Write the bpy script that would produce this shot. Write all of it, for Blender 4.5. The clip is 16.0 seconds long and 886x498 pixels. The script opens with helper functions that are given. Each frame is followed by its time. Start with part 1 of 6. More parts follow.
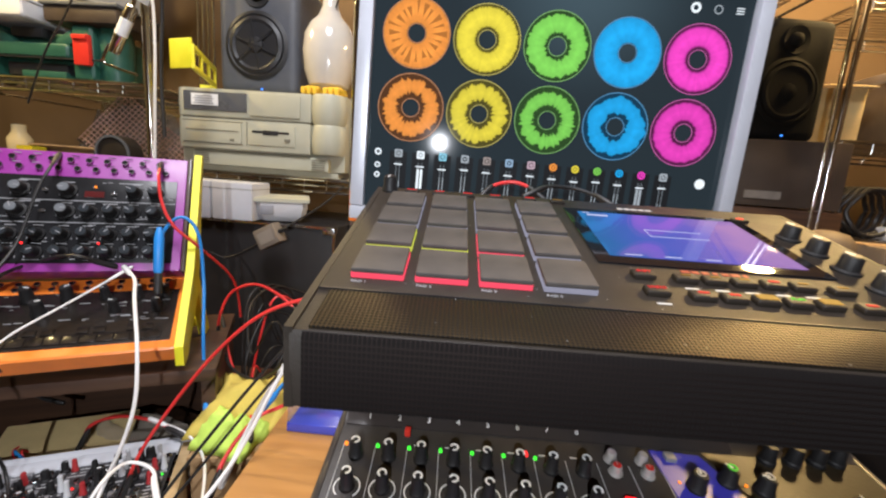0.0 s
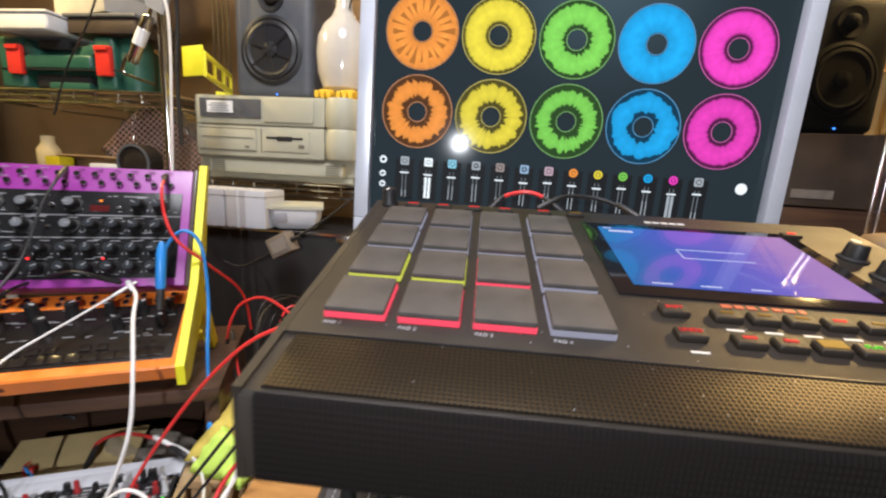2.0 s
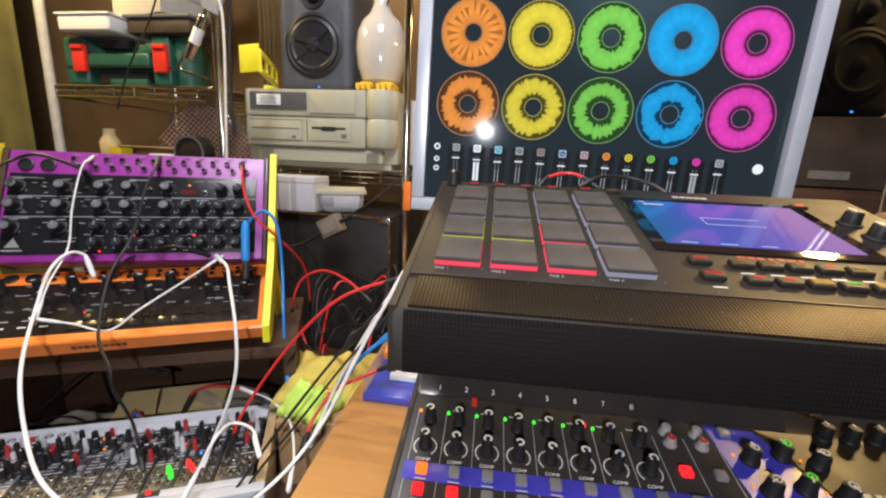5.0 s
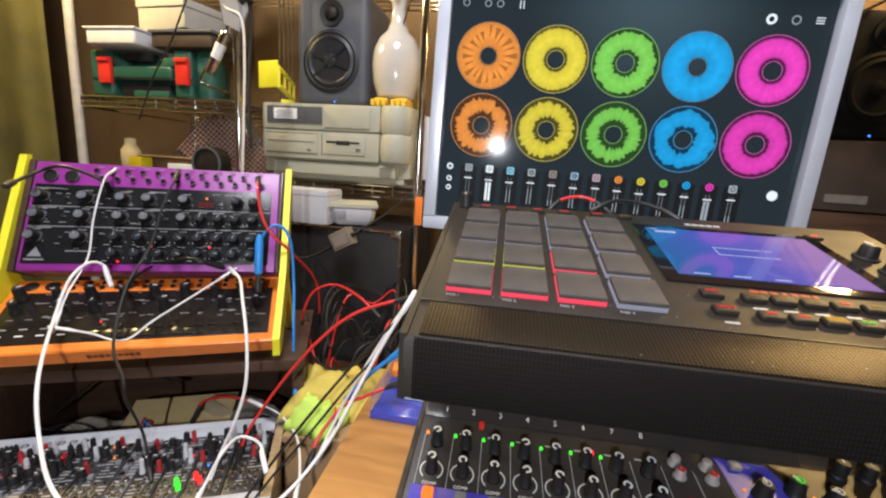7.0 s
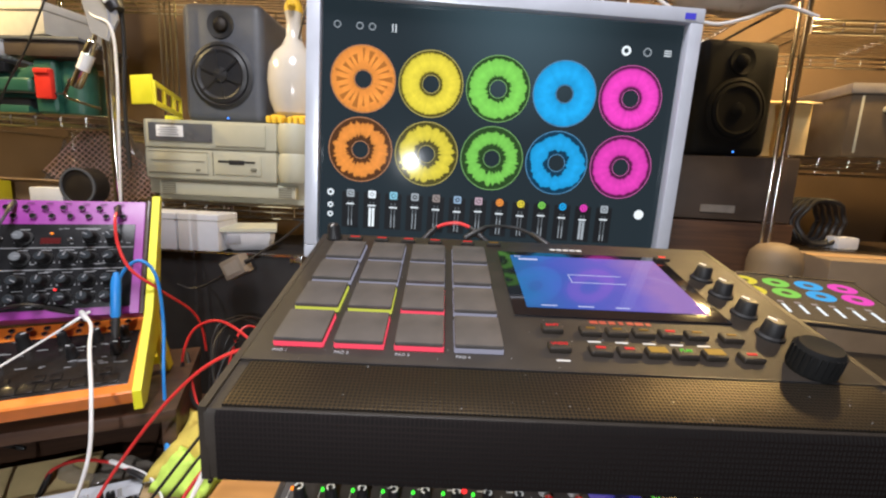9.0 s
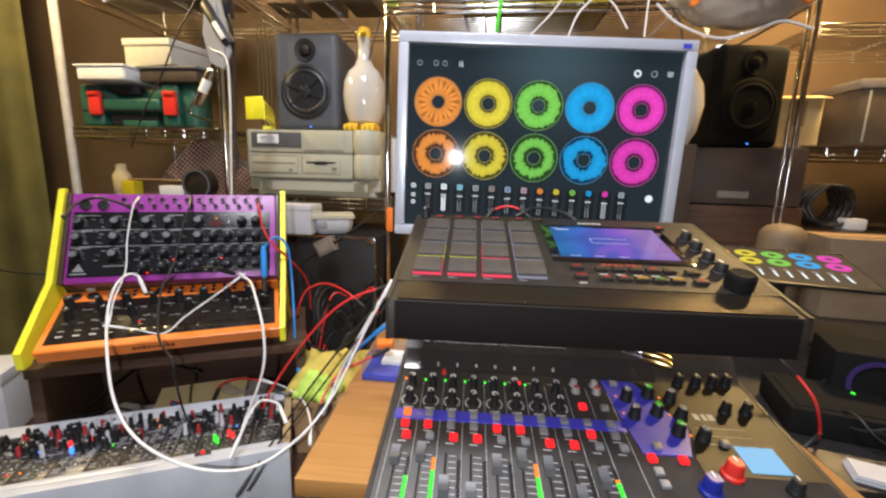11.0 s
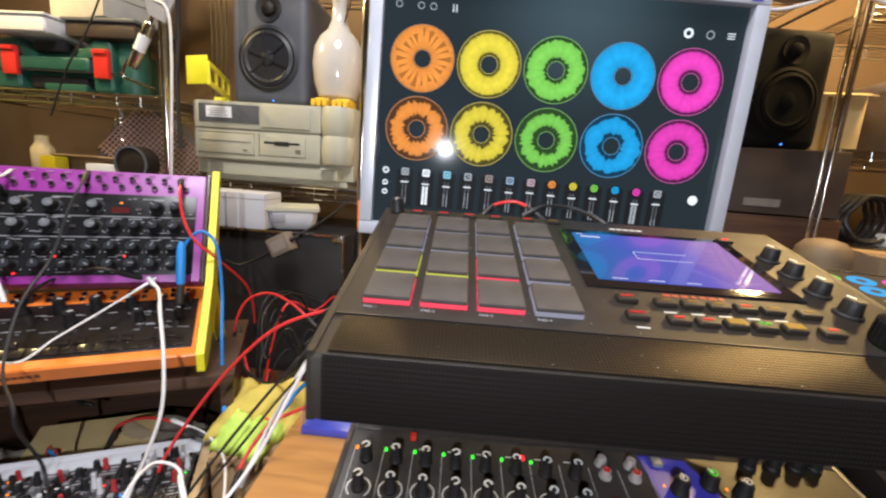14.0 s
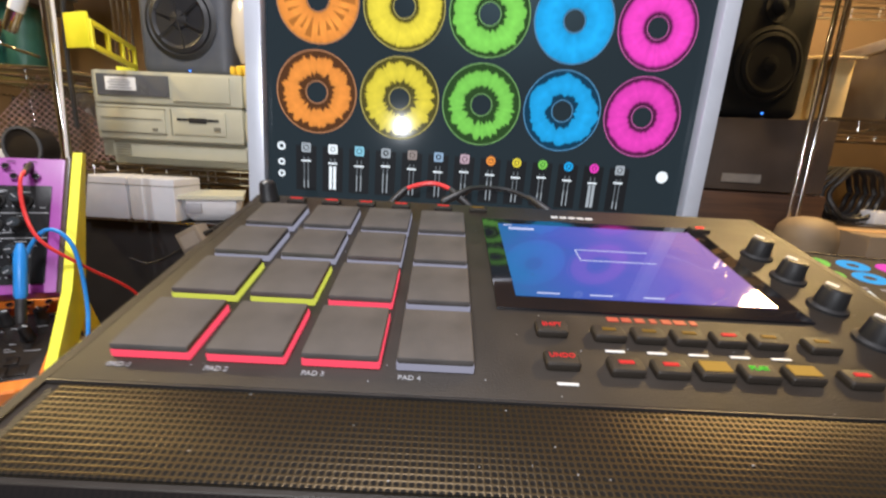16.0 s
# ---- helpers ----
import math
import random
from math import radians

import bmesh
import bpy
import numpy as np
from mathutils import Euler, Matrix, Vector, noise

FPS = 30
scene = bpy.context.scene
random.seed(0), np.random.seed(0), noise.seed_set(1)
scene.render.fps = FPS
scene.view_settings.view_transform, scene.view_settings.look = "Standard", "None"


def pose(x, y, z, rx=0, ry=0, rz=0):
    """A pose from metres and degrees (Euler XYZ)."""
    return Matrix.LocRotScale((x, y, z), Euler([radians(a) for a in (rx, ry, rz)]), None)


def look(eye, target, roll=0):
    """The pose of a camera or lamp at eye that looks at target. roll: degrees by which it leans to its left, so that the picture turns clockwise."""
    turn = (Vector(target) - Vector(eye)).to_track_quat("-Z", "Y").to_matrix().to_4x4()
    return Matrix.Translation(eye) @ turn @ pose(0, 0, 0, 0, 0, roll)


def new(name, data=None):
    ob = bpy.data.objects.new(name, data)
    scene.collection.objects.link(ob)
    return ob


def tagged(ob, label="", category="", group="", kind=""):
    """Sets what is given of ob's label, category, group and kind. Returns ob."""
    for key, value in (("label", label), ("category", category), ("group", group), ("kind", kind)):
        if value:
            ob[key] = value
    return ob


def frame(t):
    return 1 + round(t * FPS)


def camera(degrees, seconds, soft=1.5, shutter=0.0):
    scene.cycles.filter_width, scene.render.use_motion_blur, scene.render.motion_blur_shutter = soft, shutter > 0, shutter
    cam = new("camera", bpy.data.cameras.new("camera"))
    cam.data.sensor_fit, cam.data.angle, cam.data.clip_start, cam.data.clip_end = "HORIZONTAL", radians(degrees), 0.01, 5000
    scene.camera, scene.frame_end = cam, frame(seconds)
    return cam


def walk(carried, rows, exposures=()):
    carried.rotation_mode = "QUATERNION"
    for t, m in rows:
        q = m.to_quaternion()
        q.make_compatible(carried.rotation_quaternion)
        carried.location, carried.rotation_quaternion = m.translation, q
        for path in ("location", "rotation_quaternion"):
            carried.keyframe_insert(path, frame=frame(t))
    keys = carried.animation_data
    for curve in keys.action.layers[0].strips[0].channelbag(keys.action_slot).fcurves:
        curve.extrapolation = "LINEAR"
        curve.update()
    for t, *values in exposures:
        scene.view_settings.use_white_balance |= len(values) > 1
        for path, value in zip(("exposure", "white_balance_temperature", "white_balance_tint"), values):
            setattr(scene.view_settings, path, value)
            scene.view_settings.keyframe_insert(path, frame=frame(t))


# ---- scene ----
cam = camera(93.6, 16.0, soft=2.2, shutter=0.5)
PATH = [
    (0, (0.089, 0.26, 1.039), (-0.041, 2.225, 0.687), 4.1),
    (0.5, (0.082, 0.284, 1.043), (-0.092, 2.241, 0.669), 3.9),
    (1, (0.092, 0.292, 1.045), (-0.145, 2.245, 0.684), 3.6),
    (1.5, (0.115, 0.318, 1.039), (-0.152, 2.262, 0.653), 3.4),
    (2, (0.105, 0.301, 1.052), (-0.154, 2.249, 0.683), 3.1),
    (2.5, (0.057, 0.208, 1.039), (-0.288, 2.132, 0.616), 2.4),
    (3, (0.054, 0.192, 1.053), (-0.285, 2.118, 0.637), 2.3),
    (5.3, (0.071, 0.224, 1.047), (-0.243, 2.152, 0.617), 2.5),
    (5.5, (0.069, 0.22, 1.047), (-0.256, 2.148, 0.626), 2.5),
    (6, (0.066, 0.218, 1.048), (-0.265, 2.147, 0.635), 2.7),
    (6.5, (0.067, 0.219, 1.047), (-0.282, 2.144, 0.632), 3.1),
    (7, (0.068, 0.221, 1.059), (-0.294, 2.15, 0.675), 3.6),
    (7.5, (0.048, 0.222, 1.073), (-0.34, 2.135, 0.636), 3.8),
    (8, (0.073, 0.181, 1.06), (-0.124, 2.136, 0.686), 4.6),
    (8.2, (0.102, 0.216, 1.083), (-0.032, 2.185, 0.757), 4.4),
    (10.3, (0.143, 0.261, 1.082), (0.058, 2.223, 0.704), 1.2),
    (10.5, (0.117, 0.19, 1.097), (-0.031, 2.127, 0.62), 1.1),
    (10.7, (0.126, 0.121, 1.088), (-0.071, 2.061, 0.64), 1.5),
    (11, (0.103, 0.06, 1.086), (-0.122, 2.014, 0.721), 1.5),
    (11.5, (0.096, 0.07, 1.096), (-0.213, 2.021, 0.78), 1.8),
    (12, (0.108, 0.079, 1.095), (-0.185, 2.038, 0.824), 2.1),
    (12.5, (0.113, 0.148, 1.09), (-0.18, 2.103, 0.788), 2.4),
    (13, (0.085, 0.208, 1.065), (-0.219, 2.158, 0.742), 2.7),
    (13.5, (0.062, 0.218, 1.051), (-0.144, 2.173, 0.686), 3.7),
    (14, (0.092, 0.235, 1.064), (-0.067, 2.195, 0.7), 4.0),
    (14.5, (0.113, 0.249, 1.063), (-0.015, 2.217, 0.732), 4.1),
    (15, (0.112, 0.265, 1.057), (-0.016, 2.227, 0.69), 3.7),
    (15.5, (0.141, 0.305, 1.073), (0.054, 2.271, 0.72), 3.4),
    (16, (0.156, 0.347, 1.061), (0.077, 2.296, 0.62), 3.0),
]
walk(cam, [(t, look(eye, target, roll)) for t, eye, target, roll in PATH],
     [(0.0, 0.33), (2.0, 0.36), (3.0, 0.26), (6.5, 0.18), (8.0, 0.26), (10.5, 0.33), (11.2, 0.11), (12.5, 0.20), (13.5, 0.31), (16.0, 0.36)])

# ---- world and light ----
world = bpy.data.worlds.new("room_dark")
scene.world = world
world.use_nodes = True
bg = world.node_tree.nodes["Background"]
bg.inputs[0].default_value, bg.inputs[1].default_value = (1.0, 0.75, 0.45, 1), 0.02


def lamp(name, kind, place, watts, colour, radius=0.05, aim=None, size=0.3):
    data = bpy.data.lights.new(name, kind)
    data.energy, data.color = watts, colour
    if kind == "AREA":
        data.shape, data.size = "DISK", size
    else:
        data.shadow_soft_size = radius
    ob = new(name, data)
    ob.matrix_world = look(place, aim) if aim else pose(*place)
    return ob


lamp("work_light", "POINT", (0.075, -0.06, 1.13), 15.0, (0.89, 0.93, 1.0), 0.007)
lamp("shelf_bulb_right", "POINT", (1.03, 1.24, 1.70), 36.0, (1.0, 0.66, 0.26), 0.05)
lamp("shelf_bulb_left", "POINT", (-1.03, 0.96, 1.76), 30.0, (1.0, 0.74, 0.33), 0.05)
lamp("shelf_bulb_middle", "POINT", (-0.28, 1.40, 1.86), 16.0, (1.0, 0.74, 0.34), 0.03)
# Unseen fill added overhead; its cool tint lifts the dark tones.
lamp("overhead_fill", "AREA", (0.0, 0.2, 2.35), 26.0, (0.93, 0.93, 1.0), aim=(0.0, 0.7, 0.8), size=0.5)


# ---- materials ----
def mat(name, rgb, rough=0.5, metal=0.0, var=0.15, scale=40.0, bump=0.08, bscale=300.0, coat=0.0, emit=None, power=0.0, spec=0.5, alpha=1.0, trans=0.0, wear=0.0):
    m = bpy.data.materials.new(name)
    m.use_nodes = True
    t = m.node_tree
    b = t.nodes["Principled BSDF"]
    co = t.nodes.new("ShaderNodeTexCoord")
    big = t.nodes.new("ShaderNodeTexNoise")
    big.inputs["Scale"].default_value, big.inputs["Detail"].default_value = scale, 6
    t.links.new(co.outputs["Object"], big.inputs["Vector"])
    ramp = t.nodes.new("ShaderNodeMix")
    ramp.data_type = "RGBA"
    ramp.inputs["A"].default_value = (*[c * (1 - var) for c in rgb], 1)
    ramp.inputs["B"].default_value = (*[min(1, c * (1 + var) + wear) for c in rgb], 1)
    t.links.new(big.outputs["Fac"], ramp.inputs["Factor"])
    t.links.new(ramp.outputs["Result"], b.inputs["Base Color"])
    b.inputs["Roughness"].default_value, b.inputs["Metallic"].default_value = rough, metal
    b.inputs["Specular IOR Level"].default_value = spec
    b.inputs["Coat Weight"].default_value = coat
    b.inputs["Coat Roughness"].default_value = 0.08
    b.inputs["Alpha"].default_value = alpha
    b.inputs["Transmission Weight"].default_value = trans
    if bump:
        fine = t.nodes.new("ShaderNodeTexNoise")
        fine.inputs["Scale"].default_value, fine.inputs["Detail"].default_value = bscale, 4
        t.links.new(co.outputs["Object"], fine.inputs["Vector"])
        bp = t.nodes.new("ShaderNodeBump")
        bp.inputs["Strength"].default_value, bp.inputs["Distance"].default_value = bump, 0.002
        t.links.new(fine.outputs["Fac"], bp.inputs["Height"])
        t.links.new(bp.outputs["Normal"], b.inputs["Normal"])
        vary = t.nodes.new("ShaderNodeMapRange")
        vary.inputs["To Min"].default_value, vary.inputs["To Max"].default_value = max(0.02, rough - 0.12), min(1, rough + 0.12)
        t.links.new(big.outputs["Fac"], vary.inputs["Value"])
        t.links.new(vary.outputs["Result"], b.inputs["Roughness"])
    if emit:
        b.inputs["Emission Color"].default_value, b.inputs["Emission Strength"].default_value = (*emit, 1), power
    return m


def glow(name, rgb, power=1.0, base=0.02):
    return mat(name, tuple(c * base for c in rgb), 0.6, var=0.0, bump=0, emit=rgb, power=power, spec=0.1)


def waveform(name, rgb, power, radius, mid, amp, vary, count, soft):
    """A lit ring whose width swells and shrinks round the circle with soft edges, like a drawn sound wave on a dark screen."""
    m = mat(name, (0.008, 0.009, 0.011), 0.10, bump=0, var=0, spec=0.08, emit=rgb, power=1.0)
    t = m.node_tree

    def math_node(op, a, b):
        n = t.nodes.new("ShaderNodeMath")
        n.operation = op
        for k, v in enumerate((a, b)):
            if isinstance(v, (int, float)):
                n.inputs[k].default_value = v
            else:
                t.links.new(v, n.inputs[k])
        return n.outputs[0]

    co = t.nodes.new("ShaderNodeTexCoord")
    flat = t.nodes.new("ShaderNodeVectorMath")
    flat.operation = "MULTIPLY"
    flat.inputs[1].default_value = (1, 1, 0)
    t.links.new(co.outputs["Object"], flat.inputs[0])
    ln = t.nodes.new("ShaderNodeVectorMath")
    ln.operation = "LENGTH"
    t.links.new(flat.outputs[0], ln.inputs[0])
    di = t.nodes.new("ShaderNodeVectorMath")
    di.operation = "NORMALIZE"
    t.links.new(flat.outputs[0], di.inputs[0])
    n1 = t.nodes.new("ShaderNodeTexNoise")
    n1.inputs["Scale"].default_value, n1.inputs["Detail"].default_value, n1.inputs["Roughness"].default_value = count, 5.0, 0.62
    t.links.new(di.outputs[0], n1.inputs["Vector"])
    n2 = t.nodes.new("ShaderNodeTexNoise")
    n2.inputs["Scale"].default_value, n2.inputs["Detail"].default_value = 120.0, 1.0
    t.links.new(co.outputs["Object"], n2.inputs["Vector"])
    wob = math_node("MULTIPLY", math_node("SUBTRACT", n1.outputs["Fac"], 0.5), 2.4 * vary * radius)
    edge = math_node("ADD", wob, amp * radius)
    off = math_node("ABSOLUTE", math_node("SUBTRACT", ln.outputs["Value"], mid * radius), 0)
    fall = t.nodes.new("ShaderNodeMapRange")
    fall.interpolation_type = "SMOOTHSTEP"
    fall.inputs["From Min"].default_value, fall.inputs["From Max"].default_value = -soft * radius, soft * radius
    t.links.new(math_node("SUBTRACT", edge, off), fall.inputs["Value"])
    # a little paler along the middle of the band, dimmer in the spokes
    body = math_node("SUBTRACT", 1.08, math_node("MULTIPLY", off, 0.9 / radius))
    body = math_node("MULTIPLY", body, math_node("ADD", 0.62, math_node("MULTIPLY", n1.outputs["Fac"], 0.36)))
    body = math_node("MULTIPLY", body, math_node("ADD", 0.95, math_node("MULTIPLY", n2.outputs["Fac"], 0.4)))
    t.links.new(math_node("ADD", 0.085, math_node("MULTIPLY", math_node("MULTIPLY", fall.outputs["Result"], body), power)), t.nodes["Principled BSDF"].inputs["Emission Strength"])
    return m


def wood(name, light, dark, scale=(1.2, 22.0, 22.0), rough=0.4, coat=0.2):
    m = mat(name, light, rough, coat=coat, bump=0)
    t = m.node_tree
    b = t.nodes["Principled BSDF"]
    co = t.nodes.new("ShaderNodeTexCoord")
    mp = t.nodes.new("ShaderNodeMapping")
    mp.inputs["Scale"].default_value = scale
    t.links.new(co.outputs["Object"], mp.inputs["Vector"])
    n = t.nodes.new("ShaderNodeTexNoise")
    n.inputs["Scale"].default_value, n.inputs["Detail"].default_value, n.inputs["Distortion"].default_value = 3.0, 8, 1.2
    t.links.new(mp.outputs["Vector"], n.inputs["Vector"])
    r = t.nodes.new("ShaderNodeValToRGB")
    r.color_ramp.elements[0].position, r.color_ramp.elements[1].position = 0.3, 0.72
    r.color_ramp.elements[0].color, r.color_ramp.elements[1].color = (*dark, 1), (*light, 1)
    t.links.new(n.outputs["Fac"], r.inputs["Fac"])
    t.links.new(r.outputs["Color"], b.inputs["Base Color"])
    bp = t.nodes.new("ShaderNodeBump")
    bp.inputs["Strength"].default_value, bp.inputs["Distance"].default_value = 0.15, 0.001
    t.links.new(n.outputs["Fac"], bp.inputs["Height"])
    t.links.new(bp.outputs["Normal"], b.inputs["Normal"])
    return m


def perforated(name, metal_rgb, hole_rgb, pitch, rough=0.38):
    """Sheet metal with round holes in staggered rows, laid in the object's own coordinates."""
    m = mat(name, metal_rgb, rough, 0.6, bump=0, spec=0.2)
    t = m.node_tree
    b = t.nodes["Principled BSDF"]
    co = t.nodes.new("ShaderNodeTexCoord")
    sx = t.nodes.new("ShaderNodeSeparateXYZ")
    t.links.new(co.outputs["Object"], sx.inputs[0])

    def op(kind, a, c):
        n = t.nodes.new("ShaderNodeMath")
        n.operation = kind
        for i, v in enumerate((a, c)):
            if isinstance(v, (int, float)):
                n.inputs[i].default_value = v
            elif v is not None:
                t.links.new(v, n.inputs[i])
        return n.outputs[0]

    k = 2 * math.pi / pitch
    yz = op("SUBTRACT", sx.outputs[1], sx.outputs[2])
    wave = op("MULTIPLY", op("SINE", op("MULTIPLY", sx.outputs[0], k * 0.5), None), op("SINE", op("MULTIPLY", yz, k * 0.5), None))
    hole = op("GREATER_THAN", op("ABSOLUTE", wave, None), 0.42)
    mix = t.nodes.new("ShaderNodeMix")
    mix.data_type = "RGBA"
    mix.inputs["A"].default_value, mix.inputs["B"].default_value = (*metal_rgb, 1), (*hole_rgb, 1)
    t.links.new(hole, mix.inputs["Factor"])
    t.links.new(mix.outputs["Result"], b.inputs["Base Color"])
    met = op("SUBTRACT", 0.7, op("MULTIPLY", hole, 0.7))
    t.links.new(met, b.inputs["Metallic"])
    rg = op("ADD", rough, op("MULTIPLY", hole, 0.5))
    t.links.new(rg, b.inputs["Roughness"])
    bp = t.nodes.new("ShaderNodeBump")
    bp.inputs["Strength"].default_value, bp.inputs["Distance"].default_value = 0.3, 0.0004
    bp.invert = True
    t.links.new(op("ABSOLUTE", wave, None), bp.inputs["Height"])
    t.links.new(bp.outputs["Normal"], b.inputs["Normal"])
    return m


BLACK = mat("black_plastic", (0.016, 0.0145, 0.0145), 0.42, bump=0.12, bscale=900, wear=0.004, spec=0.35)
BLACK_SATIN = mat("black_satin_shell", (0.0165, 0.0118, 0.0080), 0.52, bump=0.15, bscale=1200, wear=0.008, spec=0.28, var=0.35)
KNOB = mat("black_knob_rubber", (0.011, 0.0105, 0.011), 0.5, bump=0.05, bscale=700, wear=0.004, spec=0.30)
ADAPTER = mat("dull_white_plastic", (0.48, 0.48, 0.50), 0.4, var=0.15, scale=25, bump=0.05, wear=0.02)
RUBBER = mat("matte_black_rubber", (0.006, 0.006, 0.006), 0.8, bump=0.05, bscale=700, spec=0.15)
PAD = mat("pad_rubber", (0.044, 0.037, 0.033), 0.72, var=0.65, scale=60, bump=0.2, bscale=1500, wear=0.01)
WHITE = mat("white_paint_marks", (0.75, 0.75, 0.74), 0.5, bump=0)
PALE = mat("pale_print", (0.48, 0.48, 0.48), 0.5, bump=0)
# One black grille: warm lamp sheen tinted into the top copy, front copy shaded darker.
GRILLE = perforated("lamp_gilt_grille_metal", (0.044, 0.031, 0.016), (0.0035, 0.003, 0.0028), 0.0023, 0.36)
GRILLE_FRONT = perforated("front_grille_metal_shaded", (0.0115, 0.0080, 0.0074), (0.0040, 0.0030, 0.0028), 0.0023, 0.6)
GLASS_BLACK = mat("black_glass", (0.006, 0.006, 0.008), 0.06, bump=0, var=0, coat=0.5)
PURPLE = mat("purple_lacquer_panel", (0.25, 0.016, 0.24), 0.38, bump=0.06, bscale=500, wear=0.03)
ORANGE = mat("orange_lacquer_panel", (0.80, 0.20, 0.015), 0.38, bump=0.06, bscale=500, wear=0.02)
YELLOW = mat("yellow_printed_plastic", (0.80, 0.74, 0.015), 0.45, bump=0.25, bscale=700, wear=0.03)
PANEL = mat("dark_synth_panel", (0.012, 0.012, 0.013), 0.22, bump=0.05, wear=0.006, spec=0.2)
PANEL_GLOSS = mat("glossy_black_panel", (0.014, 0.011, 0.009), 0.22, bump=0.03, bscale=200, wear=0.004, spec=0.55)
PRINT = mat("dim_panel_print", (0.26, 0.26, 0.27), 0.5, bump=0)
STEEL = mat("brushed_steel", (0.55, 0.55, 0.56), 0.25, 1.0, var=0.1, bump=0.05)
CHROME = mat("chrome_wire", (0.75, 0.73, 0.68), 0.14, 1.0, var=0.15, scale=15, bump=0.03)
ALU = mat("silver_monitor_bezel", (0.55, 0.57, 0.63), 0.36, 0.25, var=0.08, bump=0.06, bscale=900)
WHITE_CASE = mat("white_laminate", (0.60, 0.60, 0.61), 0.45, var=0.08, bump=0.05, wear=0.02)
BOARD = wood("honey_wood_board", (0.42, 0.205, 0.062), (0.32, 0.148, 0.042))
DARKWOOD = wood("dark_brown_wood", (0.075, 0.035, 0.018), (0.03, 0.014, 0.008), rough=0.5)
BEIGE = mat("aged_beige_plastic", (0.39, 0.375, 0.275), 0.5, var=0.1, scale=25, bump=0.08, wear=0.03)
BEIGE_DARK = mat("beige_shadow_slot", (0.16, 0.15, 0.11), 0.6, bump=0)
SPEAKER_GREY = mat("dark_grey_cast_shell", (0.075, 0.08, 0.092), 0.5, var=0.12, bump=0.12, bscale=800, wear=0.01)
CONE = mat("speaker_cone", (0.012, 0.012, 0.013), 0.55, bump=0.1)
GREEN_CASE = mat("dark_green_case", (0.012, 0.075, 0.05), 0.45, bump=0.1, wear=0.01)
RED_PLASTIC = mat("red_plastic", (0.60, 0.03, 0.02), 0.4, bump=0.05)
DARK_CARD = mat("stained_cardboard", (0.20, 0.11, 0.05), 0.8, var=0.3, bump=0.1)
CARD = mat("cardboard", (0.34, 0.21, 0.10), 0.8, var=0.2, bump=0.1)
CURTAIN = mat("olive_curtain_cloth", (0.088, 0.077, 0.019), 0.85, var=0.75, scale=9, bump=0.4, bscale=250)
WALL = mat("brown_back_wall", (0.115, 0.072, 0.038), 0.8, var=0.3, scale=6, bump=0.15, bscale=60)
PORCELAIN = mat("white_porcelain", (0.54, 0.50, 0.44), 0.15, var=0.06, bump=0.02, coat=0.4)
PORCELAIN_YELLOW = mat("yellow_porcelain_feet", (0.78, 0.50, 0.05), 0.2, var=0.1, bump=0.02)
MIXER = mat("graphite_mixer_panel", (0.028, 0.0225, 0.019), 0.34, spec=0.32, bump=0.06, bscale=700, wear=0.02)
MIXER_BLUE = mat("blue_printed_panel", (0.06, 0.055, 0.48), 0.35, bump=0.05)
BUTTON_GREY = mat("grey_button_cap", (0.22, 0.22, 0.23), 0.4, bump=0.03)
DARK_FLOOR = mat("dark_floor", (0.05, 0.035, 0.022), 0.7, var=0.4, scale=8)
FOAM = mat("yellow_cloth", (0.55, 0.42, 0.08), 0.85, var=0.25, bump=0.4, bscale=400)
LIME = mat("lime_cloth", (0.55, 0.75, 0.12), 0.85, var=0.15, bump=0.4, bscale=400)
BLUE_PLASTIC = mat("translucent_blue_plastic", (0.05, 0.07, 0.42), 0.15, bump=0, coat=0.5)
CLEAR = mat("clear_plastic", (0.75, 0.75, 0.75), 0.08, bump=0, trans=0.85, alpha=0.5)
CABLE_WHITE = mat("white_cable", (0.72, 0.70, 0.68), 0.5, bump=0.05)
CABLE_RED = mat("red_cable", (0.62, 0.03, 0.03), 0.4, bump=0.05)
CABLE_BLUE = mat("blue_cable", (0.02, 0.22, 0.60), 0.4, bump=0.05)
CABLE_BLACK = mat("black_cable", (0.014, 0.013, 0.013), 0.45, bump=0.05)
ORANGE_TAG = mat("orange_tag", (0.85, 0.20, 0.02), 0.5, bump=0.05)
BAG = mat("plastic_bag_white", (0.44, 0.39, 0.33), 0.30, var=0.15, bump=0.3, bscale=60)
TUB_YELLOW = mat("yellow_tub", (0.46, 0.36, 0.012), 0.45, bump=0.05)
LIME_PLASTIC = mat("lime_plastic", (0.10, 0.62, 0.06), 0.4, bump=0.03)
GOLD = mat("gold_plug", (0.70, 0.50, 0.20), 0.2, 1.0, bump=0.02)
TIN_GREY = mat("worn_grey_box", (0.050, 0.036, 0.028), 0.42, var=0.5, scale=14, bump=0.2)
# bulb light on the gap by the right speaker, put into a tan colour
LIT_PATCH = mat("warm_lit_patch", (0.62, 0.46, 0.22), 0.7, var=0.3, scale=20)

L_RED = glow("led_red", (1.0, 0.03, 0.03), 1.6)
L_PAD_RED = glow("pad_light_red", (1.0, 0.08, 0.14), 0.85)
L_PAD_YELLOW = glow("pad_light_yellow", (0.80, 0.85, 0.12), 0.6)
L_PAD_LILAC = glow("pad_light_lilac", (0.46, 0.46, 0.60), 0.5)
L_ORANGE = glow("led_orange", (1.0, 0.25, 0.02), 1.5)
L_GREEN = glow("led_green", (0.06, 1.0, 0.05), 1.3)
L_BLUE = glow("led_blue", (0.05, 0.25, 1.0), 2.0)
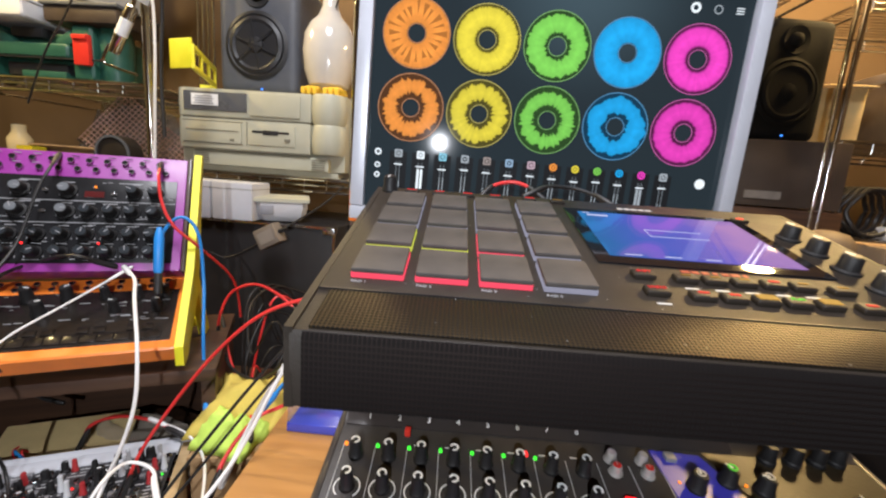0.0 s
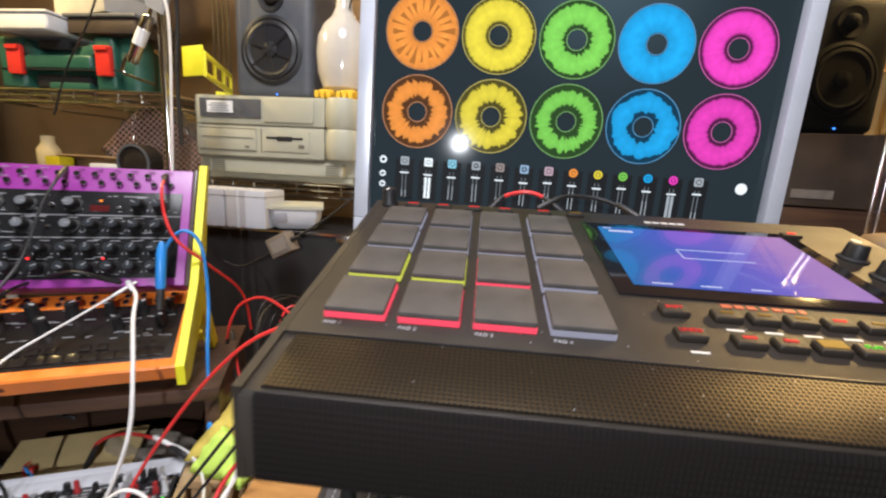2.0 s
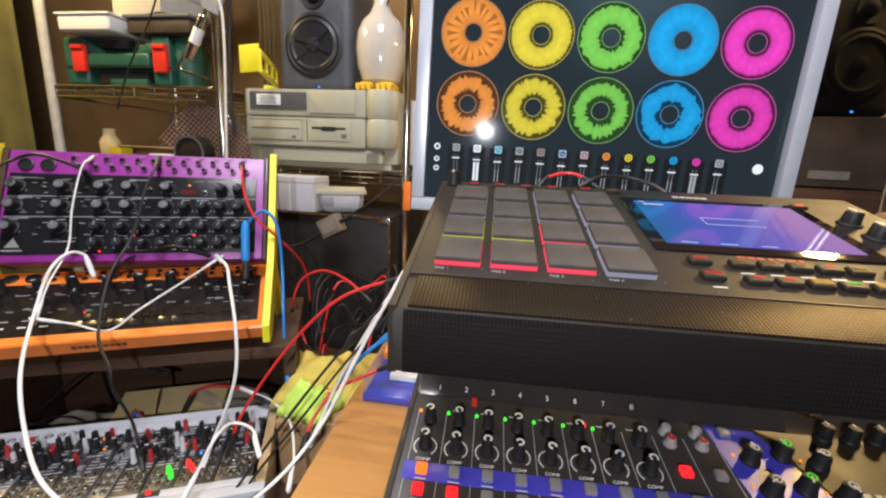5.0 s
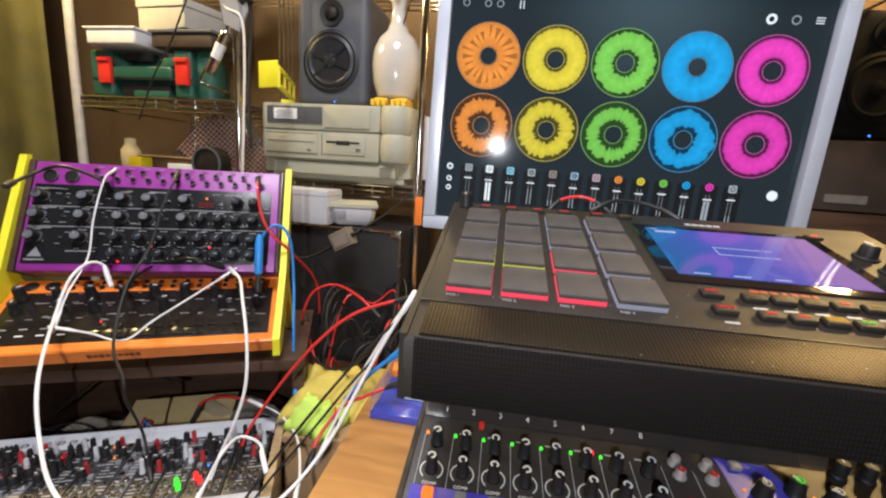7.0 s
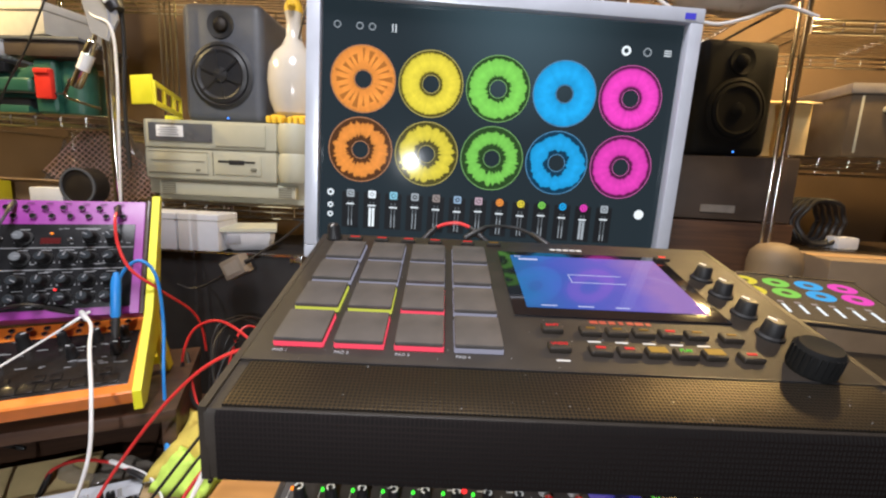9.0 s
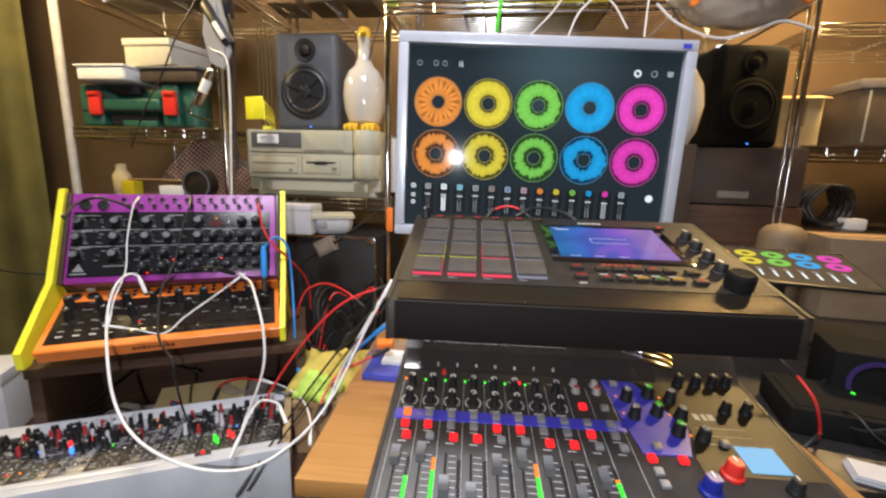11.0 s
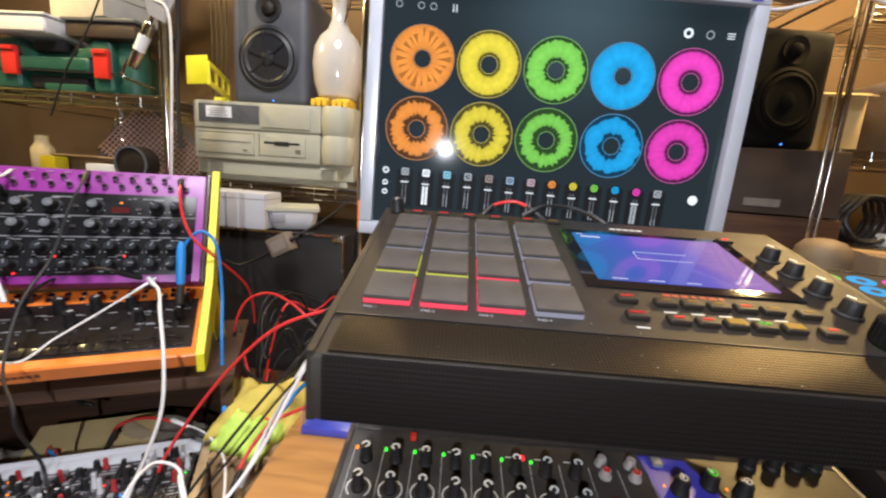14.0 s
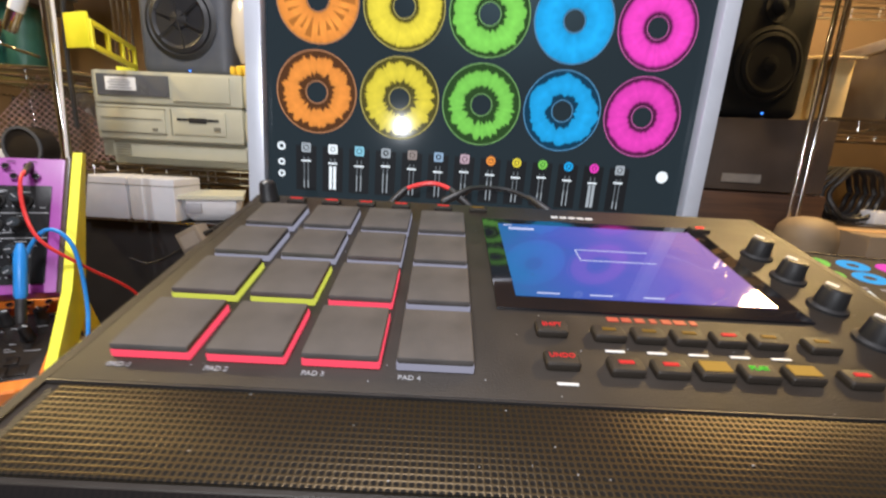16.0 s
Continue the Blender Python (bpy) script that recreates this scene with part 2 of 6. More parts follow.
L_AMBER_DIM = glow("amber_label_dim", (0.6, 0.33, 0.05), 0.28)
L_AMBER = glow("amber_button_face", (0.75, 0.42, 0.07), 0.5)
L_LABEL_RED = glow("red_label", (0.85, 0.04, 0.04), 0.75)
L_LABEL_GREEN = glow("green_label", (0.10, 0.75, 0.05), 0.7)
L_LCD = glow("pale_blue_lcd", (0.30, 0.62, 0.95), 0.85)


# ---- builders ----
def box(bm, size, at=(0, 0, 0), bevel=0.0, turn=None, seg=2):
    m = Matrix.Translation(at) @ (turn or Matrix()) @ Matrix.Diagonal((*size, 1))
    r = bmesh.ops.create_cube(bm, size=1, matrix=m)
    if bevel:
        edges = list({e for v in r["verts"] for e in v.link_edges})
        bmesh.ops.bevel(bm, geom=edges, offset=bevel, segments=seg, affect="EDGES", profile=0.6)
    return bm


def cone(bm, r1, r2, h, at=(0, 0, 0), seg=20, turn=None):
    """Stands on at, along +z."""
    m = Matrix.Translation(at) @ (turn or Matrix()) @ Matrix.Translation((0, 0, h / 2))
    bmesh.ops.create_cone(bm, cap_ends=True, segments=seg, radius1=r1, radius2=r2, depth=h, matrix=m)
    return bm


def lathe(bm, profile, seg=28, at=(0, 0, 0), turn=None):
    m = Matrix.Translation(at) @ (turn or Matrix())
    rings = []
    for r, z in profile:
        rings.append([bm.verts.new(m @ Vector((r * math.cos(2 * math.pi * i / seg), r * math.sin(2 * math.pi * i / seg), z))) for i in range(seg)])
    for a, b in zip(rings, rings[1:]):
        for i in range(seg):
            bm.faces.new((a[i], a[(i + 1) % seg], b[(i + 1) % seg], b[i]))
    bm.faces.new(rings[0][::-1])
    bm.faces.new(rings[-1])
    return bm


def prism(bm, outline, x0, x1):
    """An outline in (y, z), pulled along x."""
    a = [bm.verts.new((x0, y, z)) for y, z in outline]
    b = [bm.verts.new((x1, y, z)) for y, z in outline]
    n = len(a)
    bm.faces.new(a[::-1])
    bm.faces.new(b)
    for i in range(n):
        bm.faces.new((a[i], a[(i + 1) % n], b[(i + 1) % n], b[i]))
    bmesh.ops.recalc_face_normals(bm, faces=bm.faces)
    return bm


def plate(bm, outline, z0, z1):
    """An outline in (x, y), pulled along z."""
    a = [bm.verts.new((x, y, z0)) for x, y in outline]
    b = [bm.verts.new((x, y, z1)) for x, y in outline]
    n = len(a)
    bm.faces.new(a[::-1])
    bm.faces.new(b)
    for i in range(n):
        bm.faces.new((a[i], a[(i + 1) % n], b[(i + 1) % n], b[i]))
    bmesh.ops.recalc_face_normals(bm, faces=bm.faces)
    return bm


def spline(points, steps=8):
    p = [Vector(q) for q in points]
    p = [2 * p[0] - p[1]] + p + [2 * p[-1] - p[-2]]
    out = []
    for i in range(1, len(p) - 2):
        for s in range(steps):
            t = s / steps
            a, b, c, d = p[i - 1 : i + 3]
            out.append(0.5 * (2 * b + (c - a) * t + (2 * a - 5 * b + 4 * c - d) * t * t + (3 * b - a - 3 * c + d) * t ** 3))
    out.append(p[-2])
    return out


def tube(bm, points, r, seg=8):
    prev = None
    rings = []
    for i, q in enumerate(points):
        d = (points[min(i + 1, len(points) - 1)] - points[max(i - 1, 0)]).normalized()
        side = d.cross(Vector((0, 0, 1)) if abs(d.z) < 0.95 else Vector((1, 0, 0))).normalized() if prev is None else (prev - d * prev.dot(d)).normalized()
        prev = side
        up = d.cross(side)
        rings.append([bm.verts.new(q + r * (side * math.cos(2 * math.pi * k / seg) + up * math.sin(2 * math.pi * k / seg))) for k in range(seg)])
    for a, b in zip(rings, rings[1:]):
        for k in range(seg):
            bm.faces.new((a[k], a[(k + 1) % seg], b[(k + 1) % seg], b[k]))
    bm.faces.new(rings[0][::-1])
    bm.faces.new(rings[-1])
    return bm


def mesh_of(name, bm, material, smooth=None):
    me = bpy.data.meshes.new(name)
    bmesh.ops.recalc_face_normals(bm, faces=bm.faces)
    for f in bm.faces:
        f.smooth = smooth is not False
    if smooth is None:
        for e in bm.edges:
            if len(e.link_faces) == 2 and e.calc_face_angle(0) > 0.6:
                e.smooth = False
    bm.to_mesh(me)
    bm.free()
    for m in material if isinstance(material, (list, tuple)) else [material]:
        me.materials.append(m)
    return me


def thing(name, m, label, category, group="", kind=""):
    ob = new(name)
    ob.empty_display_size = 0.02
    ob.matrix_world = m
    return tagged(ob, label, category, group, kind)


def solid(name, bm, material, label, category, group="", kind="", m=None):
    ob = new(name, mesh_of(name, bm, material))
    if m is not None:
        ob.matrix_world = m
    return tagged(ob, label, category, group, kind)


def part(name, bm, material, parent, label="", at=None):
    ob = new(name, mesh_of(name, bm, material))
    ob.parent = parent
    if at is not None:
        ob.matrix_basis = at if isinstance(at, Matrix) else Matrix.Translation(at)
    return tagged(ob, label)


def again(name, mesh, parent, at, label="", turn=0.0):
    ob = new(name, mesh)
    ob.parent = parent
    ob.matrix_basis = Matrix.Translation(at) @ pose(0, 0, 0, 0, 0, turn)
    return tagged(ob, label)


def B():
    return bmesh.new()


def words(name, text, size, material, parent, at, turn=None):
    cu = bpy.data.curves.new(name, "FONT")
    cu.body, cu.size, cu.align_x, cu.align_y, cu.extrude = text, size, "CENTER", "CENTER", 0.0002
    tmp = new(name + "_tmp", cu)
    me = bpy.data.meshes.new_from_object(tmp.evaluated_get(bpy.context.evaluated_depsgraph_get()))
    bpy.data.objects.remove(tmp)
    me.materials.clear()
    me.materials.append(material)
    ob = new(name, me)
    ob.parent = parent
    ob.matrix_basis = Matrix.Translation(at) @ (turn or Matrix())
    return ob


def knob_mesh(name, r, h, body=None, cap=None, mark=None, skirt=1.25):
    """A tapered knob with a skirt, a cap and a pointer line, as one mesh with its own slots."""
    bm = B()
    lathe(bm, [(r * skirt, 0), (r * skirt, h * 0.18), (r * 1.02, h * 0.26), (r * 0.9, h * 0.93), (r * 0.82, h)], 20)
    old = set(bm.faces)
    cone(bm, r * 0.74, r * 0.70, h * 0.06, (0, 0, h * 0.99), 18)
    for f in set(bm.faces) - old:
        f.material_index = 1
    old = set(bm.faces)
    box(bm, (r * 0.16, r * 0.80, h * 0.05), (0, r * 0.36, h * 1.06))
    for f in set(bm.faces) - old:
        f.material_index = 2
    return mesh_of(name, bm, [body or KNOB, cap or KNOB, mark or WHITE])


def arc(r1, r2, seg=40):
    bm = B()
    vs = []
    for k in range(seg + 1):
        a = math.radians(-50 + 280 * k / seg)
        c, d = math.cos(a), math.sin(a)
        vs.append([bm.verts.new((r * c, r * d, zz)) for r, zz in ((r2, 0), (r1, 0), (r1, 0.0003), (r2, 0.0003))])
    for p, q in zip(vs, vs[1:]):
        for e in range(4):
            bm.faces.new((p[e], p[(e + 1) % 4], q[(e + 1) % 4], q[e]))
    return bm


# ---- setting ----
def setting():
    tagged(solid("floor", box(B(), (6, 6, 0.1), (0, 0.5, -0.05)), DARK_FLOOR, "dark brown floor of the cluttered room", "floor", kind="structure"))
    solid("ceiling", box(B(), (6, 6, 0.1), (0, 0.5, 2.55)), WALL, "dim brown ceiling of the room", "ceiling", kind="structure")
    solid("wall_north", box(B(), (6, 0.1, 2.5), (0, 1.80, 1.25)), WALL, "dark brown wall behind the wire shelves", "wall", kind="structure")
    solid("wall_south", box(B(), (6, 0.1, 2.5), (0, -2.45, 1.25)), WALL, "dim brown wall of the room", "wall", kind="structure")
    solid("wall_west", box(B(), (0.1, 4.15, 2.5), (-2.2, -0.325, 1.25)), WALL, "dim brown wall of the room", "wall", kind="structure")
    solid("wall_east", box(B(), (0.1, 4.15, 2.5), (2.4, -0.325, 1.25)), WALL, "dim brown wall of the room", "wall", kind="structure")


setting()


def curtain():
    bm = B()
    cols, rows = 60, 24
    grid = []
    for i in range(cols + 1):
        a = 0.66 * i / cols
        x, y = -1.72 + 0.50 * a, 0.62 + 1.05 * a
        w = 0.03 * math.sin(a * 38) + 0.02 * math.sin(a * 17 + 1)
        grid.append([bm.verts.new((x + w, y - 0.4 * w, 0.001 + 2.40 * j / rows + 0.004 * math.sin(i + j))) for j in range(rows + 1)])
    for i in range(cols):
        for j in range(rows):
            bm.faces.new((grid[i][j], grid[i + 1][j], grid[i + 1][j + 1], grid[i][j + 1]))
    ob = solid("curtain", bm, CURTAIN, "dark olive cloth curtain hanging beside the shelves", "curtain")
    mod = ob.modifiers.new("thick", "SOLIDIFY")
    mod.thickness = 0.004


curtain()


# ---- tables ----
def tables():
    d = thing("desk", pose(0, 0, 0, 0, 0, 3), "honey coloured wooden desk board on black legs", "desk")
    part("tabletop", box(B(), (0.60, 0.80, 0.022), (0.23, 0.832, 0.752), 0.004), BOARD, d, "honey wood board with rounded edge")
    leg = mesh_of("leg", box(B(), (0.04, 0.04, 0.741), (0, 0, 0.3705), 0.003), BLACK)
    for x, y in ((-0.03, 0.54), (0.49, 0.54), (-0.03, 1.18), (0.49, 1.18)):
        again("leg", leg, d, (x, y, 0))
    sd = thing("side_table", pose(0, 0, 0), "black side table at the end of the desk", "table")
    part("tabletop", box(B(), (0.62, 0.80, 0.022), (0.81, 0.90, 0.7520), 0.003), BLACK, sd)
    for x, y in ((0.54, 0.54), (1.08, 0.54), (0.54, 1.26), (1.08, 1.26)):
        again("leg", leg, sd, (x, y, 0))
    low = thing("low_table", pose(-0.50, 0.70, 0, 0, 0, 25), "dark low table under the rack and the synth stand", "table")
    part("tabletop", box(B(), (1.10, 0.62, 0.03), (-0.1, 0, 0.585), 0.004), DARKWOOD, low)
    leg2 = mesh_of("leg", box(B(), (0.05, 0.05, 0.57), (0, 0, 0.285), 0.003), DARKWOOD)
    for x, y in ((-0.6, -0.26), (0.40, -0.26), (-0.6, 0.26), (0.40, 0.26)):
        again("leg", leg2, low, (x, y, 0))
    riser = thing("wooden_riser", pose(-0.312, 0.79, 0.60, 0, 0, 24.9), "dark reddish brown wooden riser box under the synth stand", "box")
    part("top", box(B(), (0.40, 0.21, 0.016), (-0.14, 0.005, 0.172), 0.002), DARKWOOD, riser)
    for x in (-0.33, 0.05):
        part("side_panel", box(B(), (0.016, 0.20, 0.164), (x, 0.005, 0.082), 0.001), DARKWOOD, riser)
    part("back_panel", box(B(), (0.36, 0.012, 0.164), (-0.14, 0.09, 0.082), 0.001), DARKWOOD, riser)


tables()

# ---- sampler with sixteen pads ----
MPC = pose(0.021, 0.492, 0.9752, 0, 0, 2.7) @ pose(0, 0, 0, 14.4)


def sampler():
    s = thing("pad_sampler", MPC, "black music sampler with sixteen lit pads, touchscreen and speaker grille", "sampler")
    u0, u1 = -0.0165, 0.374
    part("body", prism(B(), [(-0.0505, -0.001), (-0.0525, -0.003), (-0.0605, -0.0395), (-0.057, -0.042), (0.186, -0.048), (0.191, -0.044), (0.191, -0.004), (0.188, -0.001)], u0, u1), BLACK_SATIN, s, "matt black plastic shell")
    for x in (u0 - 0.0008, u1 + 0.0008):
        part("end_cheek", prism(B(), [(-0.051, 0.0006), (-0.0612, -0.0400), (-0.057, -0.0430), (0.187, -0.049), (0.192, -0.045), (0.192, -0.003), (0.188, 0.0006)], x - 0.0022, x + 0.0022), BLACK_SATIN, s)
    part("top_panel", box(B(), (0.387, 0.2000, 0.0016), (0.1787, 0.0880, 0.0), 0.0005), BLACK_SATIN, s)
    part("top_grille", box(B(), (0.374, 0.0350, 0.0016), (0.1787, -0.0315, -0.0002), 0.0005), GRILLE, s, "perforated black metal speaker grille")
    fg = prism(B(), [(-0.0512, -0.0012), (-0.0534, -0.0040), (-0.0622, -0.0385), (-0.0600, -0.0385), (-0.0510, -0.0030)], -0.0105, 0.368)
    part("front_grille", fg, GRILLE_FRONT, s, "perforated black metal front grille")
    part("front_seam", box(B(), (0.387, 0.0009, 0.0012), (0.1787, -0.0130, 0.0006)), BLACK, s)
    # pads
    base = {k: mesh_of("pad_light", box(B(), (0.0312, 0.0336, 0.0036), (0, 0, 0.0026), 0.0006), m) for k, m in (("r", L_PAD_RED), ("y", L_PAD_YELLOW), ("l", L_PAD_LILAC))}
    top = mesh_of("pad", box(B(), (0.0308, 0.0334, 0.0034), (0, 0, 0.0058), 0.0012), PAD)
    for j, row in enumerate(("rrrl", "yyrl", "llll", "llll")):
        for i, c in enumerate(row):
            at = (0.0153 + 0.0377 * i, 0.0172 + 0.0408 * j, 0)
            p = again("pad", top, s, at)
            p["label"] = "grey rubber pad with " + {"r": "red", "y": "yellow", "l": "pale lilac"}[c] + " edge light"
            g = again("edge_light", base[c], p, (0, 0, 0))
            if j == 0:
                words("pad_number", "PAD %d" % (i + 1), 0.0034, PRINT, s, (at[0] - 0.010, -0.0036, 0.0010))
    # touchscreen
    part("screen_glass", box(B(), (0.160, 0.1140, 0.0022), (0.2375, 0.1030, 0.0012), 0.0008), GLASS_BLACK, s, "glossy black glass of the touchscreen")
    disp = mat("sampler_display", (0.005, 0.005, 0.01), 0.04, bump=0, spec=0.30)
    t = disp.node_tree
    b = t.nodes["Principled BSDF"]
    co = t.nodes.new("ShaderNodeTexCoord")
    sep = t.nodes.new("ShaderNodeSeparateXYZ")
    t.links.new(co.outputs["Generated"], sep.inputs[0])
    nz = t.nodes.new("ShaderNodeTexNoise")
    nz.inputs["Scale"].default_value, nz.inputs["Detail"].default_value = 3.0, 5
    t.links.new(co.outputs["Generated"], nz.inputs["Vector"])
    add = t.nodes.new("ShaderNodeMath")
    add.operation = "MULTIPLY_ADD"
    add.inputs[1].default_value = 0.30
    t.links.new(nz.outputs["Fac"], add.inputs[0])
    t.links.new(sep.outputs[0], add.inputs[2])
    rp = t.nodes.new("ShaderNodeValToRGB")
    cr = rp.color_ramp
    cr.elements[0].position, cr.elements[0].color = 0.12, (0.018, 0.13, 0.34, 1)
    cr.elements[1].position, cr.elements[1].color = 1.15, (0.30, 0.17, 0.46, 1)
    for pos, c in ((0.45, (0.06, 0.10, 0.46, 1)), (0.8, (0.14, 0.11, 0.50, 1))):
        e = cr.elements.new(pos)
        e.color = c
    t.links.new(add.outputs[0], rp.inputs["Fac"])
    t.links.new(rp.outputs["Color"], b.inputs["Emission Color"])
    b.inputs["Emission Strength"].default_value = 0.88
    part("display", box(B(), (0.1370, 0.0930, 0.0004), (0.2370, 0.1035, 0.0026)), disp, s, "lit display in blue and violet")
    line = glow("display_line", (0.55, 0.6, 0.9), 0.8)
    for sz, at in (((0.018, 0.003, 0.0003), (0.184, 0.142, 0.0029)), ((0.046, 0.0006, 0.0003), (0.237, 0.099, 0.0029)), ((0.046, 0.0006, 0.0003), (0.237, 0.113, 0.0029)), ((0.0006, 0.014, 0.0003), (0.214, 0.106, 0.0029)), ((0.012, 0.001, 0.0003), (0.186, 0.0600, 0.0029)), ((0.012, 0.001, 0.0003), (0.214, 0.0600, 0.0029)), ((0.011, 0.001, 0.0003), (0.242, 0.0600, 0.0029)), ((0.006, 0.001, 0.0003), (0.175, 0.1478, 0.0029))):
        part("display_mark", box(B(), sz, at), line, s)
    for k in range(5):
        part("logo_bar", box(B(), (0.0052, 0.0034, 0.0004), (0.214 + 0.0066 * k, 0.1710, 0.0010)), PALE, s)
    red_print = mat("red_print", (0.30, 0.04, 0.02), 0.5, bump=0)
    for k, w in enumerate((0.0055, 0.0045, 0.0045, 0.003, 0.0045, 0.0055, 0.003)):
        part("logo_bar", box(B(), (w, 0.0034, 0.0004), (0.214 + 0.0066 * k, 0.0420, 0.0010)), red_print, s)
    # buttons
    bt = mesh_of("button", box(B(), (0.0146, 0.0088, 0.0044), (0, 0, 0.0026), 0.0018, seg=3), BLACK_SATIN)
    top_lab = [("SHIFT", L_LABEL_RED, 0.181, 0.0300), ("UNDO", L_LABEL_RED, 0.181, 0.0090)]
    for i in range(5):
        top_lab.append(("bar", (L_AMBER_DIM, L_AMBER_DIM, L_AMBER_DIM, L_LABEL_RED, L_AMBER_DIM)[i], 0.207 + 0.0184 * i, 0.0285))
        top_lab.append(("PLAY" if i == 3 else "bar", (L_LABEL_RED, L_LABEL_RED, L_AMBER_DIM, L_LABEL_GREEN, L_AMBER_DIM)[i], 0.207 + 0.0184 * i, 0.0068))
    top_lab += [("bar", L_AMBER_DIM, 0.3040, 0.0270), ("bar", L_LABEL_RED, 0.3040, 0.0060)]
    wide = {0.207 + 0.0184 * 2, 0.207 + 0.0184 * 4}
    for lab, m, x, y in top_lab:
        k = again("button", bt, s, (x, y, 0))
        if lab == "bar":
            big = y < 0.01 and x in wide
            part("label_light", box(B(), (0.0115 if big else 0.0062, 0.0056 if big else 0.0018, 0.0004), (0, 0.0006, 0.0050)), L_AMBER if big else m, k)
        else:
            words("label_light", lab, 0.0036, m, k, (0, 0.0006, 0.0050))
    for x, y in ((0.181, -0.0005), (0.207, 0.0205), (0.2254, 0.0205), (0.2438, 0.0205), (0.2622, 0.0205), (0.2806, 0.0205)):
        part("button_caption", box(B(), (0.0085, 0.0014, 0.0003), (x, y - 0.0022, 0.0010)), PALE, s)
    fx = mesh_of("button", box(B(), (0.0140, 0.0070, 0.0036), (0, 0, 0.0020), 0.0012), BLACK_SATIN)
    for i in range(6):
        k = again("button", fx, s, (0.0155 + 0.0268 * i + (0.006 if i > 3 else 0), 0.1760, 0))
        part("label_light", box(B(), (0.009, 0.0016, 0.0004), (0, 0.0005, 0.0040)), L_LABEL_RED if i != 5 else L_AMBER_DIM, k)
    k = again("button", fx, s, (0.318, 0.158, 0))
    part("label_light", box(B(), (0.006, 0.0014, 0.0004), (0, 0, 0.0040)), L_RED, k)
    # knobs
    qk = knob_mesh("knob", 0.0070, 0.0130, skirt=1.32)
    for y in (0.1215, 0.0925, 0.0630, 0.0345):
        again("knob", qk, s, (0.3370, y, 0), turn=30)
    again("volume_knob", knob_mesh("volume_knob", 0.0066, 0.0150, skirt=1.15), s, (-0.0060, 0.1770, 0), turn=170)
    bm = B()
    lathe(bm, [(0.0126, 0), (0.0132, 0.002), (0.0126, 0.017), (0.0112, 0.019), (0.0045, 0.0180)], 36)
    wh = part("data_wheel", bm, RUBBER, s, "large black data wheel", (0.3370, -0.0010, 0.0))
    grip = mesh_of("grip_rib", box(B(), (0.0018, 0.0014, 0.0135), (0, 0.0130, 0.0098)), RUBBER)
    for i in range(24):
        again("grip_rib", grip, wh, (0, 0, 0), turn=15 * i)
    # dust specks
    rng = random.Random(4)
    bm = B()
    for _ in range(90):
        bmesh.ops.create_icosphere(bm, subdivisions=1, radius=rng.uniform(0.00015, 0.0004), matrix=Matrix.Translation((rng.uniform(0.0, 0.35), rng.uniform(-0.048, 0.17), 0.0010)))
    tagged(part("dust", bm, PRINT, s, "pale specks of dust"), kind="stuff")
    # stand that carries it
    st = thing("sampler_stand", pose(0.195, 0.66, 0.763, 0, 0, 2.7), "black metal stand carrying the sampler above the mixer", "stand")
    for x in (-0.15, 0.15):
        part("post", box(B(), (0.018, 0.018, 0.182), (x, 0.035, 0.091), 0.002), BLACK, st)
        part("foot", box(B(), (0.05, 0.08, 0.006), (x, 0.045, 0.003), 0.001), BLACK, st)
        part("arm", box(B(), (0.018, 0.20, 0.010), (0, 0, 0), 0.001), BLACK, st, at=pose(x, -0.015, 0.1745, 13.6))


sampler()


# ---- monitor with the loop screen ----
MON = pose(0.005, 0.785, 1.201, 90.3, 0, 3.8) @ pose(0, 0, 0, 0, 0, -1.2)


